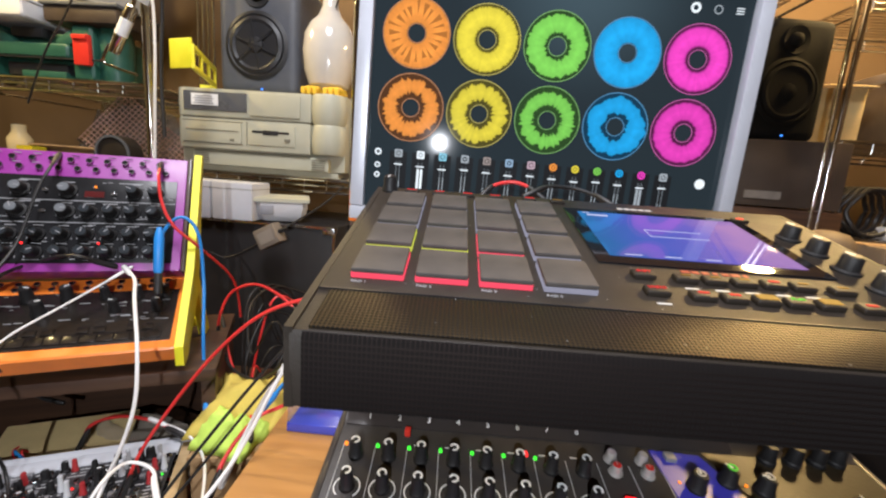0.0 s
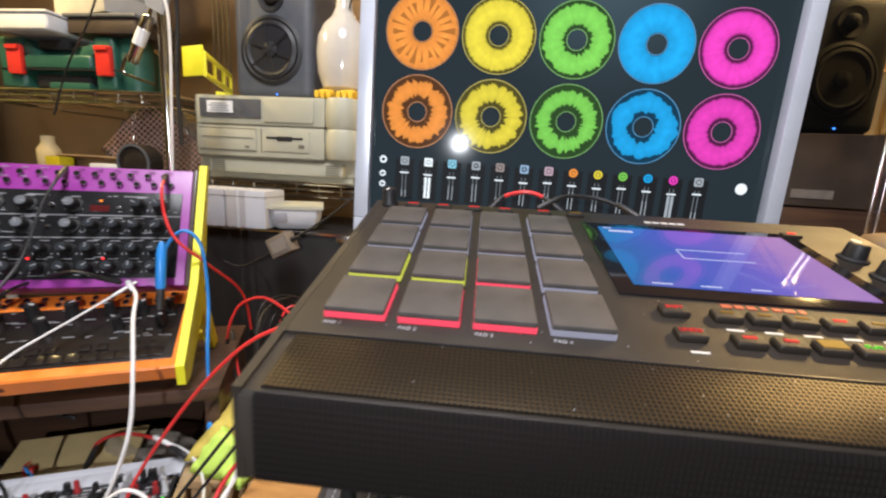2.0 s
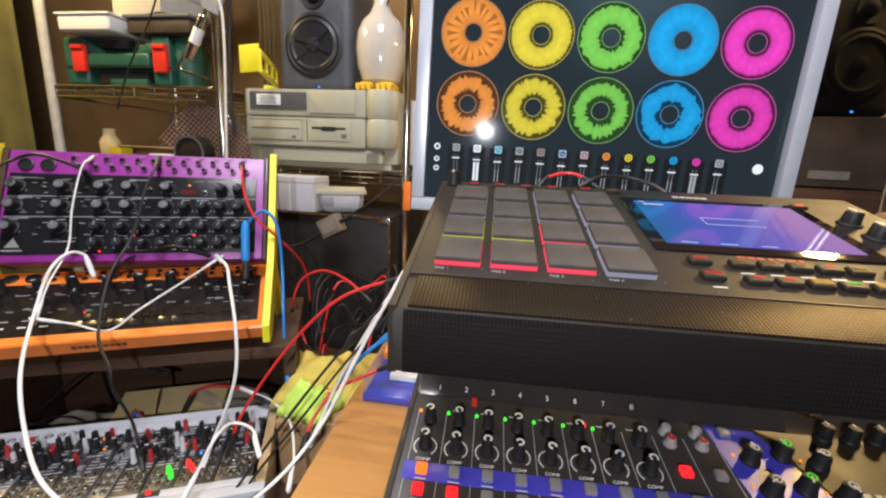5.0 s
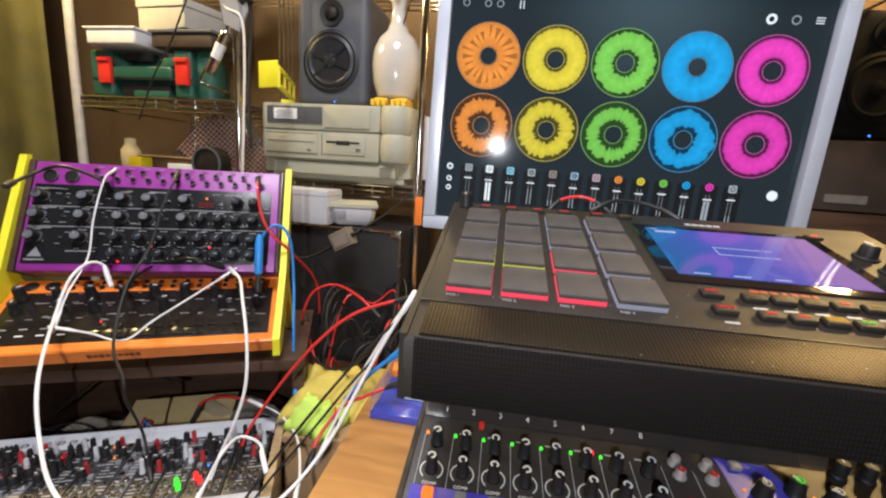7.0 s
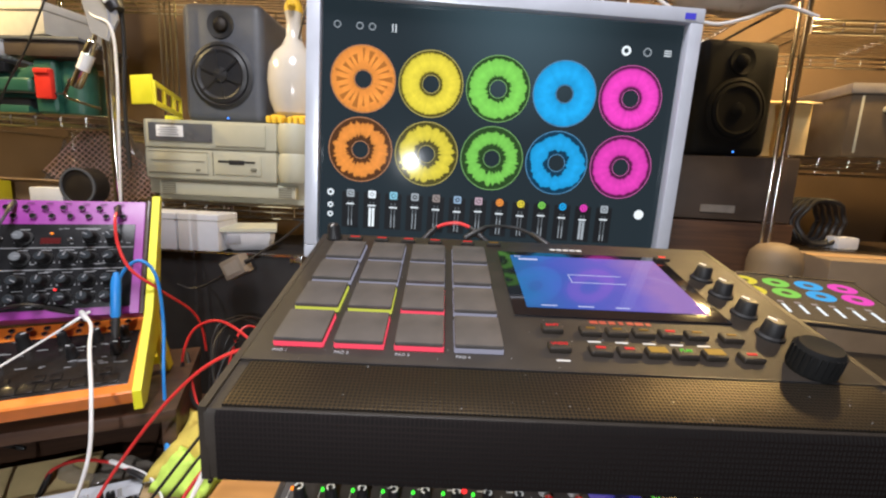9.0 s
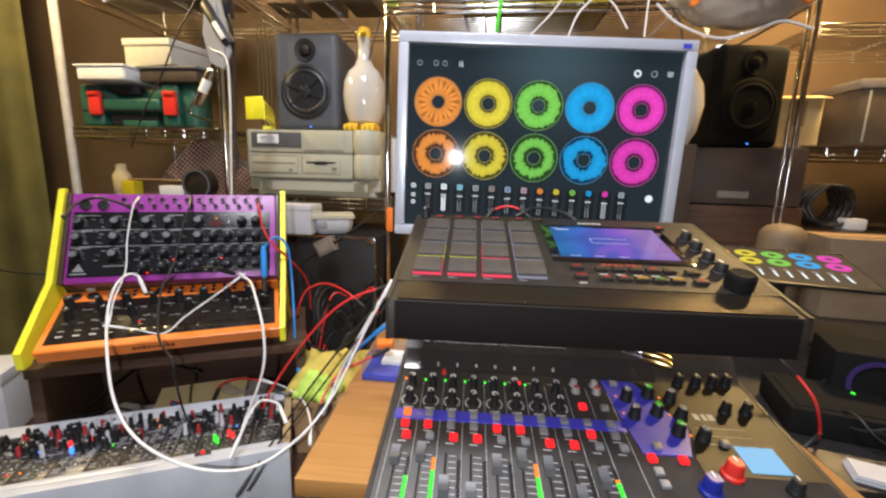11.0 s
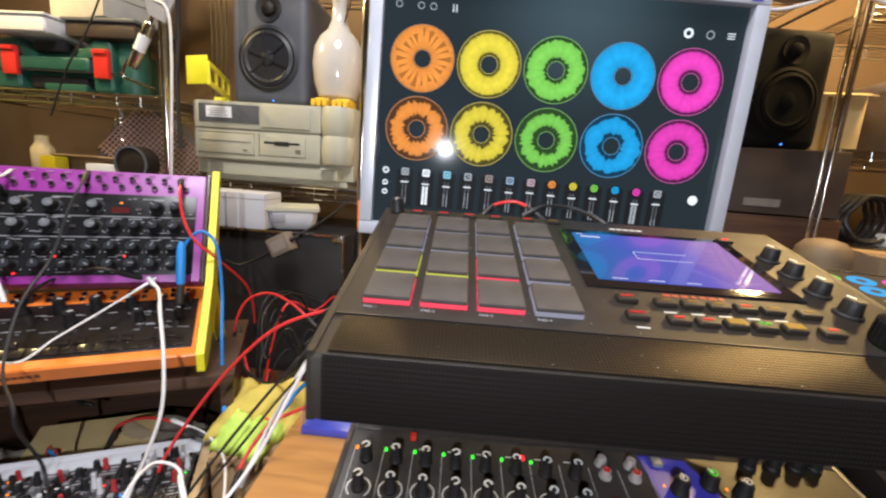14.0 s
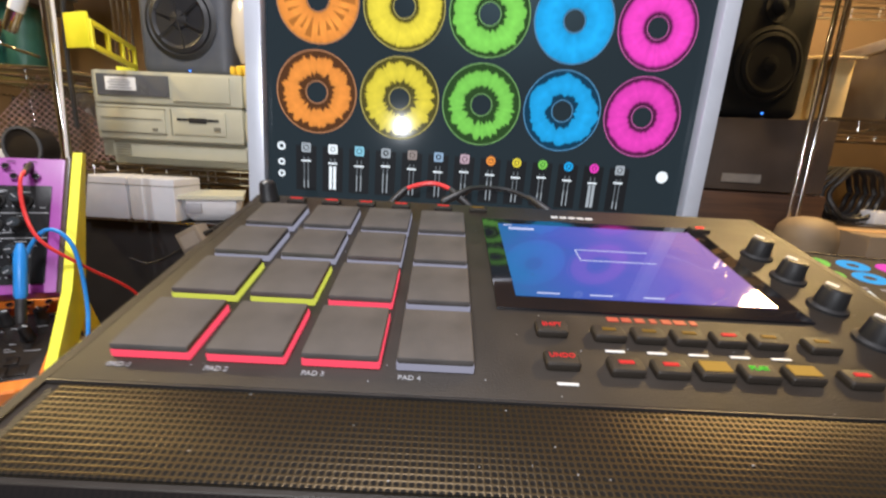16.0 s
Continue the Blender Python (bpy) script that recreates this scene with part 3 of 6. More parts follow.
def monitor():
    s = thing("monitor", MON, "silver framed flat monitor showing ten coloured loop discs", "monitor")
    x0, x1, y0, y1 = -0.067, 0.406, -0.225, 0.106
    cx, w = (x0 + x1) / 2, x1 - x0
    cy, h = (y0 + y1) / 2, y1 - y0
    fw = 0.0165
    part("back_shell", box(B(), (w - 0.004, h - 0.004, 0.030), (cx, cy, -0.0195), 0.004), ALU, s, "silver back shell")
    part("bezel_top", box(B(), (w, fw, 0.016), (cx, y1 - fw / 2, 0.0045), 0.0020), ALU, s)
    part("bezel_bottom", box(B(), (w, fw, 0.016), (cx, y0 + fw / 2, 0.0045), 0.0020), ALU, s)
    for x in (x0 + fw / 2, x1 - fw / 2):
        part("bezel_side", box(B(), (fw, h - 2 * fw - 0.0004, 0.0158), (x, cy, 0.0045), 0.0020), ALU, s)
    scr = mat("monitor_screen", (0.008, 0.009, 0.011), 0.10, bump=0, var=0, spec=0.08, emit=(0.22, 0.37, 0.46), power=0.055)
    # the app's backdrop: near black, with a dim blue cloud near its upper edge
    t = scr.node_tree
    co = t.nodes.new("ShaderNodeTexCoord")
    far = t.nodes.new("ShaderNodeVectorMath")
    far.operation = "DISTANCE"
    far.inputs[1].default_value = (0.19, 0.085, 0.0)
    t.links.new(co.outputs["Object"], far.inputs[0])
    dim_out = t.nodes.new("ShaderNodeMapRange")
    dim_out.interpolation_type = "SMOOTHSTEP"
    for key, val in (("From Min", 0.0), ("From Max", 0.16), ("To Min", 0.20), ("To Max", 0.055)):
        dim_out.inputs[key].default_value = val
    t.links.new(far.outputs["Value"], dim_out.inputs["Value"])
    t.links.new(dim_out.outputs["Result"], t.nodes["Principled BSDF"].inputs["Emission Strength"])
    part("screen", box(B(), (w - 2 * fw, h - 2 * fw, 0.006), (cx, cy, -0.0030)), scr, s, "glossy near black screen")
    part("badge", box(B(), (0.013, 0.007, 0.0008), (x1 - 0.018, y1 - 0.010, 0.0128)), MIXER_BLUE, s)
    part("stand_neck", box(B(), (0.12, 0.30, 0.02), (cx, y0 - 0.062, -0.045), 0.003), ALU, s)
    part("stand_foot", box(B(), (0.20, 0.008, 0.16), (cx, y0 - 0.208, -0.055), 0.002), ALU, s)
    cols = [("orange", (0.86, 0.30, 0.05)), ("yellow", (0.75, 0.63, 0.05)), ("green", (0.20, 0.60, 0.09)), ("blue", (0.01, 0.37, 0.80)), ("magenta", (0.80, 0.05, 0.50))]
    rng = random.Random(11)
    z = 0.0003
    for i, (nm, c) in enumerate(cols):
        hot = glow("loop_" + nm, c, 0.85)
        dim = glow("loop_dim_" + nm, tuple(0.75 * q + 0.12 for q in c), 0.60)
        for j in range(2):
            u, v = 0.0836 * i + 0.0008 * j * -1, -0.0848 * j
            R = 0.0400
            inner = 0.30 * R
            d = part("loop_disc", ring(R, R * 0.975, z, z + 0.0002), dim, s, nm + " loop disc of the music app", (u, v, 0))
            amp, vary, count, soft = (
                ((0.34, 0.02, 9.0, 0.02), (0.27, 0.10, 26.0, 0.03), (0.25, 0.16, 5.0, 0.02), (0.34, 0.02, 2.0, 0.02), (0.26, 0.03, 6.0, 0.05)),
                ((0.20, 0.24, 4.2, 0.02), (0.22, 0.20, 6.5, 0.02), (0.18, 0.22, 6.0, 0.02), (0.24, 0.24, 1.6, 0.02), (0.25, 0.07, 5.0, 0.04)),
            )[j][i]
            wave = waveform("loop_wave_%s_%d" % (nm, j), c, 0.92 if j == 0 else 0.78, R, 0.63, amp, vary, count, soft)
            part("waveform", ring(R * 0.973, inner * 0.95, z, z + 0.0002, 96), wave, d)
            part("hub_ring", ring(inner * 0.93, inner * 0.86, z, z + 0.0003), dim, d)
            if j == 0 and i == 0:
                # dark wedges cut into the orange wave
                shade = glow("loop_shade", c, 0.42)
                for k in range(20):
                    b0, w, r1, r2 = 2 * math.pi * (k + 0.3 * rng.random()) / 20, 0.05 + 0.05 * (k % 2 == 0), 0.36 + 0.14 * rng.random(), 0.72 + 0.20 * rng.random()
                    gap = B()
                    gap.faces.new([gap.verts.new((q * R * math.cos(b), q * R * math.sin(b), z + 0.0005)) for q, b in ((r1, b0), (r2, b0 - w), (r2, b0 + w))])
                    part("waveform_gap", gap, shade, d)
    # mixer strips along the bottom of the screen
    white = glow("screen_white", (0.75, 0.82, 0.88), 1.0)
    grey = glow("screen_grey", (0.40, 0.45, 0.50), 0.75)
    dark = glow("screen_strip", (0.02, 0.022, 0.026), 0.5)
    rail = glow("screen_rail", (0.20, 0.23, 0.26), 0.6)
    icon = [grey, white, glow("screen_sky", (0.3, 0.7, 0.9), 0.7), grey, glow("screen_tan", (0.5, 0.42, 0.4), 0.5), glow("screen_ice", (0.4, 0.6, 0.85), 0.6), glow("screen_rose", (0.7, 0.5, 0.6), 0.6)] + [bpy.data.materials["loop_" + nm] for nm, _ in cols] + [grey]
    for k in range(13):
        u = -0.0115 + 0.0276 * k
        st = part("channel_strip", box(B(), (0.0210, 0.046, 0.0002), (0, -0.021, 0)), dark, s, at=(u, -0.1400, z))
        if k < 7 or k == 12:
            ic = part("icon", plate(B(), [(cx_ + 0.0014 * math.cos(a), cy_ + 0.0014 * math.sin(a)) for cx_, cy_, a0 in ((0.0034, 0.0034, 0.0), (-0.0034, 0.0034, 0.5), (-0.0034, -0.0034, 1.0), (0.0034, -0.0034, 1.5)) for a in (math.pi * a0, math.pi * (a0 + 0.25), math.pi * (a0 + 0.5))], 0.0001, 0.0005), icon[k], st)
            part("icon_shape", ring(0.0029, 0.0015 if k % 2 else 0.0021, 0.0005, 0.0007, 20), dark if k != 1 else grey, ic)
        else:
            ic = part("icon", cone(B(), 0.0048, 0.0048, 0.0004, (0, 0, 0.0001), 20), icon[k], st)
            part("icon_shape", ring(0.0026, 0.0019, 0.0005, 0.0007, 20), dark, ic)
        part("fader_cap", box(B(), (0.0098, 0.0016, 0.0004), (0, -0.0135 - 0.001 * (k % 3), 0.0005)), white, st)
        full = k in (1, 11)
        for sx in (-0.0021, 0.0021):
            part("fader_track", box(B(), (0.0010, 0.032, 0.0003), (sx, -0.0255, 0.0002)), rail, st)
            lev = 0.024 if full else 0.008 + 0.004 * ((k * 5) % 4)
            part("level_bar", box(B(), (0.0030 if full else 0.0010, lev, 0.0003), (sx, -0.0415 + lev / 2, 0.0004)), white if k == 1 else grey, st)
    part("master_knob", cone(B(), 0.0062, 0.0062, 0.0004, (0.3660, -0.1440, z), 24), white, s)
    for at, sz in (((-0.0370, -0.1400, z), 0.006), ((-0.0370, -0.1560, z), 0.005), ((-0.0370, -0.1680, z), 0.005)):
        part("icon", ring(sz * 0.7, sz * 0.35, 0, 0.0003), white, s, at=at)
    for u, v in ((-0.033, 0.0610), (-0.0060, 0.0610), (0.0090, 0.0610)):
        part("icon", ring(0.0042, 0.0032, 0, 0.0003), grey, s, at=(u, v, z))
    for u in (0.0335, 0.0375):
        part("icon", box(B(), (0.0012, 0.009, 0.0003), (u, 0.0610, z)), white, s)
    part("icon", ring(0.0058, 0.0030, 0, 0.0003), white, s, at=(0.3215, 0.0560, z))
    part("icon", ring(0.0050, 0.0038, 0, 0.0003), grey, s, at=(0.3480, 0.0560, z))
    for k in range(3):
        part("icon", box(B(), (0.009, 0.0010, 0.0003), (0.3735, 0.0535 + 0.0028 * k, z)), white, s)


def ring(r1, r2, z0, z1, seg=64):
    bm = B()
    vs = []
    for k in range(seg):
        a = 2 * math.pi * k / seg
        c, d = math.cos(a), math.sin(a)
        vs.append([bm.verts.new((r * c, r * d, zz)) for r, zz in ((r2, z0), (r1, z0), (r1, z1), (r2, z1))])
    for k in range(seg):
        p, q = vs[k], vs[(k + 1) % seg]
        for e in range(4):
            bm.faces.new((p[e], p[(e + 1) % 4], q[(e + 1) % 4], q[e]))
    return bm


monitor()


# ---- synths in the yellow stand ----
PUR = pose(-0.6066, 0.6944, 1.034, 0, 0, 23.7) @ pose(0, 0, 0, 64.7) @ Matrix.Diagonal((1.033, 1.0, 1.0, 1.0))
ORA = pose(-0.3224, 0.7947, 0.871, 0, 0, 28.2) @ pose(0, 0, 0, 25.2)


def purple_synth():
    s = thing("purple_synth", PUR, "purple desktop synthesizer with rows of black knobs and patch sockets", "synthesizer")
    part("case", box(B(), (0.312, 0.158, 0.045), (0.1545, -0.0785, -0.0245), 0.003), PURPLE, s, "purple lacquered metal case")
    for u, w in ((-0.0053, 0.0066), (0.3132, 0.0046)):
        part("end_cheek", box(B(), (w, 0.160, 0.048), (u, -0.0785, -0.0240), 0.001), DARKWOOD, s, "dark wooden end cheek")
    part("panel", box(B(), (0.297, 0.113, 0.002), (0.1520, -0.0905, -0.0012), 0.0006), PANEL, s, "dark control panel")
    part("panel_groove", box(B(), (0.296, 0.0012, 0.0004), (0.1520, -0.0665, 0.0001)), PRINT, s)
    part("panel_groove", box(B(), (0.296, 0.0012, 0.0004), (0.1520, -0.0955, 0.0001)), PRINT, s)
    big = knob_mesh("knob", 0.0074, 0.0150, cap=mat("knob_cap_dull", (0.15, 0.16, 0.17), 0.3), mark=PRINT, skirt=1.30)
    sml = knob_mesh("knob", 0.0068, 0.0160, cap=mat("knob_cap_dark", (0.03, 0.035, 0.04), 0.25), mark=PRINT, skirt=1.25)
    rows = ((-0.0535, (0.015, 0.066, 0.110, 0.1415, 0.187, 0.255, 0.278)), (-0.0810, (0.015, 0.066, 0.110, 0.1415, 0.187, 0.210, 0.233, 0.255, 0.278)), (-0.1110, (0.015, 0.066, 0.110, 0.137, 0.163, 0.187, 0.210, 0.233, 0.255, 0.278)), (-0.1340, (0.110, 0.137, 0.163, 0.187, 0.210, 0.233, 0.255, 0.278)))
    rng = random.Random(2)
    tick = mesh_of("scale_tick", box(B(), (0.0010, 0.0022, 0.0003)), PRINT)
    for j, (v, us) in enumerate(rows):
        for u in us:
            again("knob", big if u < 0.10 or (u < 0.2 and j < 2) else sml, s, (u, v, 0), turn=rng.uniform(-130, 130))
            part("knob_caption", box(B(), (0.010, 0.0012, 0.0003), (u, v + 0.0115, 0.0001)), PRINT, s)
            for sx in (-0.0088, 0.0088):
                again("scale_tick", tick, s, (u + sx, v - 0.005, 0.0001))
    for j in range(84):
        part("panel_print", box(B(), (rng.uniform(0.003, 0.008), 0.0009, 0.0003), (rng.uniform(0.008, 0.295), rng.choice((-0.0410, -0.0470, -0.0610, -0.0700, -0.0740, -0.0890, -0.0990, -0.1040, -0.1205, -0.1260, -0.1430)) + rng.uniform(-0.0008, 0.0008), 0.0001)), PRINT, s)
    sw = mesh_of("switch", box(box(B(), (0.0062, 0.0035, 0.0015), (0, 0, 0.0008)), (0.0018, 0.0024, 0.004), (0.0012, 0, 0.003), 0.0004), STEEL)
    for u, v in ((0.0425, -0.0535), (0.0425, -0.0810), (0.090, -0.0535), (0.090, -0.0810), (0.1645, -0.0535), (0.1645, -0.0810), (0.233, -0.0560), (0.0425, -0.1110)):
        again("switch", sw, s, (u, v, 0))
    jm = B()
    lathe(jm, [(0.0038, 0), (0.0038, 0.0014), (0.0033, 0.0024), (0.0026, 0.0024), (0.0024, -0.002)], 14)
    jk = mesh_of("socket", jm, STEEL)
    hole = mesh_of("socket_hole", cone(B(), 0.0025, 0.0025, 0.0016, (0, 0, 0), 12), RUBBER)
    for k in range(12):
        for v in (-0.0115, -0.0235):
            q = again("socket", jk, s, (0.0760 + 0.0188 * k + (0.004 if v < -0.02 else -0.004), v, 0))
            again("socket_hole", hole, q, (0, 0, 0))
            part("socket_caption", box(B(), (0.0075, 0.0010, 0.0003), (0.0760 + 0.0188 * k, v + 0.0062, 0.0001)), BLACK if k > 5 else PRINT, s)
    for u in (0.0195, 0.0440):
        bm = B()
        lathe(bm, [(0.0088, 0), (0.0088, 0.0012), (0.0074, 0.0018), (0.0066, 0.0004)], 22)
        part("midi_socket", bm, BLACK, s, "round black socket", (u, -0.0215, 0))
    for u, v, m in ((0.2135, -0.0470, L_ORANGE), (0.1500, -0.1220, L_RED), (0.1130, -0.1440, L_RED), (0.2230, -0.1220, L_RED)):
        part("led", cone(B(), 0.0015, 0.0011, 0.0018, (u, v, 0), 12), m, s)
    part("small_display", box(B(), (0.020, 0.008, 0.0006), (0.2130, -0.0570, 0.0001)), mat("dim_red_display", (0.08, 0.005, 0.005), 0.3, bump=0), s)
    tri = plate(B(), [(-0.008, -0.005), (0.008, -0.005), (0, 0.008)], 0.0, 0.0004)
    part("logo_shape", tri, PRINT, s, at=(0.0180, -0.1330, 0.0001))
    part("logo_bar", box(B(), (0.022, 0.0022, 0.0004), (0.0180, -0.1420, 0.0001)), PRINT, s)
    for u, v, w in ((0.020, -0.0405, 0.03), (0.150, -0.0405, 0.022), (0.25, -0.0405, 0.026), (0.018, -0.0685, 0.028), (0.150, -0.0685, 0.022), (0.018, -0.0975, 0.026), (0.068, -0.1300, 0.034)):
        part("section_caption", box(B(), (w, 0.0014, 0.0003), (u, v, 0.0001)), PRINT, s)


purple_synth()


def orange_synth():
    s = thing("orange_synth", ORA, "orange desktop synthesizer with black panel and small step keys", "synthesizer")
    u0, u1 = -0.3105, 0.0197
    cx, w = (u0 + u1) / 2, u1 - u0
    part("case", prism(B(), [(0.0, 0.0), (0.0, -0.040), (-0.118, -0.030), (-0.1285, -0.0235), (-0.1310, -0.0020), (-0.1290, 0.0)], u0, u1), ORANGE, s, "orange lacquered metal case")
    part("panel", box(B(), (w - 0.014, 0.0920, 0.002), (cx, -0.0715, -0.0004), 0.0006), PANEL_GLOSS, s, "glossy black control panel")
    jm = B()
    lathe(jm, [(0.0038, 0), (0.0038, 0.0014), (0.0033, 0.0024), (0.0026, 0.0024), (0.0024, -0.002)], 14)
    jk = mesh_of("socket", jm, STEEL)
    hole = mesh_of("socket_hole", cone(B(), 0.0025, 0.0025, 0.0016, (0, 0, 0), 12), RUBBER)
    for k in range(15):
        for v in (-0.0075, -0.0180):
            q = again("socket", jk, s, (u0 + 0.066 + 0.0172 * k, v, 0))
            again("socket_hole", hole, q, (0, 0, 0))
    for u in (u0 + 0.018, u0 + 0.042):
        bm = B()
        lathe(bm, [(0.0085, 0), (0.0085, 0.0012), (0.0072, 0.0018), (0.0066, 0.0004)], 22)
        part("midi_socket", bm, BLACK, s, "", (u, -0.0125, 0))
    tall = knob_mesh("knob", 0.0066, 0.0200, skirt=1.2)
    sml = knob_mesh("knob", 0.0054, 0.0175, skirt=1.2)
    rng = random.Random(8)
    for k, u in enumerate((0.018, 0.055, 0.090, 0.125, 0.160, 0.195, 0.230, 0.262, 0.290)):
        again("knob", tall if k in (0, 2, 4, 5) else sml, s, (u0 + 1.065 * u, -0.0370, 0.0006), turn=rng.uniform(-120, 120))
    for k, u in enumerate((0.022, 0.066, 0.100, 0.176, 0.243, 0.284)):
        again("knob", sml if k != 3 else tall, s, (u0 + 1.065 * u, -0.0620, 0.0006), turn=rng.uniform(-120, 120))
    kb = mesh_of("step_key", box(B(), (0.0148, 0.0130, 0.0016), (0, 0, 0.0010), 0.0004), PANEL_GLOSS)
    for k in range(13):
        again("step_key", kb, s, (u0 + 0.117 + 0.0157 * k, -0.1065, 0.0006))
    kb2 = mesh_of("step_key", box(B(), (0.0106, 0.0095, 0.0018), (0, 0, 0.0011), 0.0004), PANEL_GLOSS)
    for k in (0, 1, 3, 4, 5, 7, 8, 10, 11):
        again("step_key", kb2, s, (u0 + 0.125 + 0.0157 * k, -0.0935, 0.0006))
    for k in range(4):
        part("key_caption", box(B(), (0.0085, 0.0018, 0.0003), (u0 + 0.022 + 0.021 * k, -0.1030, 0.0007)), WHITE, s)
        part("key_caption", box(B(), (0.0085, 0.0018, 0.0003), (u0 + 0.022 + 0.021 * k, -0.0920, 0.0007)), PRINT, s)
    for u, v in ((0.04, -0.058), (0.078, -0.060), (0.112, -0.060), (0.143, -0.056), (0.18, -0.060), (0.212, -0.058), (0.247, -0.060), (0.276, -0.059), (0.055, -0.09), (0.12, -0.088), (0.20, -0.092), (0.255, -0.09)):
        part("knob_caption", box(B(), (0.011, 0.0012, 0.0003), (u0 + 1.065 * u, 0.8 * v, 0.0007)), PRINT, s)
    for k in range(60):
        part("panel_print", box(B(), (rng.uniform(0.003, 0.009), 0.0009, 0.0003), (u0 + rng.uniform(0.012, 0.316), rng.choice((-0.0285, -0.0460, -0.0500, -0.0530, -0.0700, -0.0750, -0.0800)) + rng.uniform(-0.001, 0.001), 0.0007)), PRINT, s)
    part("led", cone(B(), 0.0013, 0.001, 0.0016, (u0 + 0.120, -0.0840, 0.0006), 10), L_RED, s)
    logo = mat("dark_orange_print", (0.16, 0.035, 0.01), 0.5, bump=0)
    for k in range(9):
        part("logo_bar", box(B(), (0.0050, 0.0004, 0.0070 if k in (0, 2, 8) else 0.0048)), logo, s, at=pose(u0 + 0.120 + 0.0064 * k, -0.1302, -0.0125, 8))


orange_synth()


def synth_stand():
    s = thing("synth_stand", pose(-0.6066, 0.6944, 1.034, 0, 0, 23.7), "yellow printed plastic stand holding two synths one above the other", "stand")
    # side outlines in (depth, height), depth grows away from the viewer
    inv = s.matrix_world.inverted()
    a = inv @ (PUR @ Vector((0, 0.006, 0.004)))
    b = inv @ (PUR @ Vector((0, -0.160, 0.006)))
    for u, end in ((-0.0146, -0.3105), (0.3340, 0.0197)):
        c = inv @ (ORA @ Vector((end, -0.134, 0.004)))
        o = [(a.y, a.z), (b.y, b.z + 0.004), (c.y, c.z), (c.y + 0.003, c.z - 0.025), (c.y + 0.020, c.z - 0.024), (b.y + 0.020, b.z - 0.036), (b.y + 0.060, -0.252), (b.y + 0.085, -0.252), (b.y + 0.030, b.z - 0.012), (a.y + 0.009, a.z)]
        part("side_plate", prism(B(), o, u - 0.0046, u + 0.0046), YELLOW, s, "yellow side plate with layered print texture")
    for dy, dz in ((b.y + 0.050, b.z - 0.045), (b.y + 0.070, -0.235)):
        part("cross_bar", box(B(), (0.342, 0.012, 0.012), (0.162, dy, dz), 0.001), YELLOW, s)


synth_stand()
# ---- modular rack ----
RACK = pose(-0.243, 0.720, 0.690, 0, 0, 25.5)


def rack():
    s = thing("modular_rack", RACK, "white modular synth rack case packed with patch modules", "synthesizer")
    L = 0.60
    case = mat("worn_white_laminate", (0.46, 0.47, 0.50), 0.42, var=0.2, scale=18, bump=0.05, wear=0.03)
    part("front_wall", box(B(), (L, 0.014, 0.088), (-L / 2, -0.160, -0.045), 0.001), case, s, "white laminate wall")
    part("back_wall", box(B(), (L, 0.014, 0.088), (-L / 2, -0.007, -0.045), 0.001), case, s)
    part("bottom", box(B(), (L - 0.02, 0.138, 0.010), (-L / 2, -0.0835, -0.083)), case, s)
    pale = wood("pale_plywood", (0.50, 0.36, 0.20), (0.38, 0.26, 0.13))
    for x in (-0.0055, -L + 0.0055):
        part("side_wall", box(B(), (0.011, 0.1388, 0.088), (x, -0.0835, -0.0450), 0.001), pale, s, "bare plywood end")
    part("rail", box(B(), (L - 0.024, 0.0185, 0.006), (-L / 2, -0.0238, -0.0022), 0.001), case, s, "white rail with oval holes")
    part("rail", box(B(), (L - 0.024, 0.010, 0.006), (-L / 2, -0.1475, -0.004), 0.001), ALU, s)
    hole = mesh_of("rail_hole", lathe(B(), [(0.0042, -0.0004), (0.0042, 0.0008), (0.0032, 0.0012), (0.0028, 0.0002)], 18), STEEL)
    for k in range(6):
        again("rail_hole", hole, s, (-0.30 + 0.0125 * k, -0.0223, 0.0006))
    part("led", cone(B(), 0.0015, 0.001, 0.002, (-0.215, -0.0223, -0.001), 10), L_BLUE, s)
    # status lights that outshine the rest
    for x, y, m in ((-0.293, -0.078, L_RED), (-0.267, -0.074, L_RED), (-0.285, -0.094, L_BLUE), (-0.080, -0.120, L_RED), (-0.086, -0.112, L_RED), (-0.100, -0.126, L_GREEN), (-0.104, -0.118, L_GREEN)):
        part("led", lathe(B(), [(0.0026, -0.002), (0.0026, 0.006), (0.0019, 0.0078), (0.0004, 0.0085)], 12, (x, y, 0)), m, s)


rack()


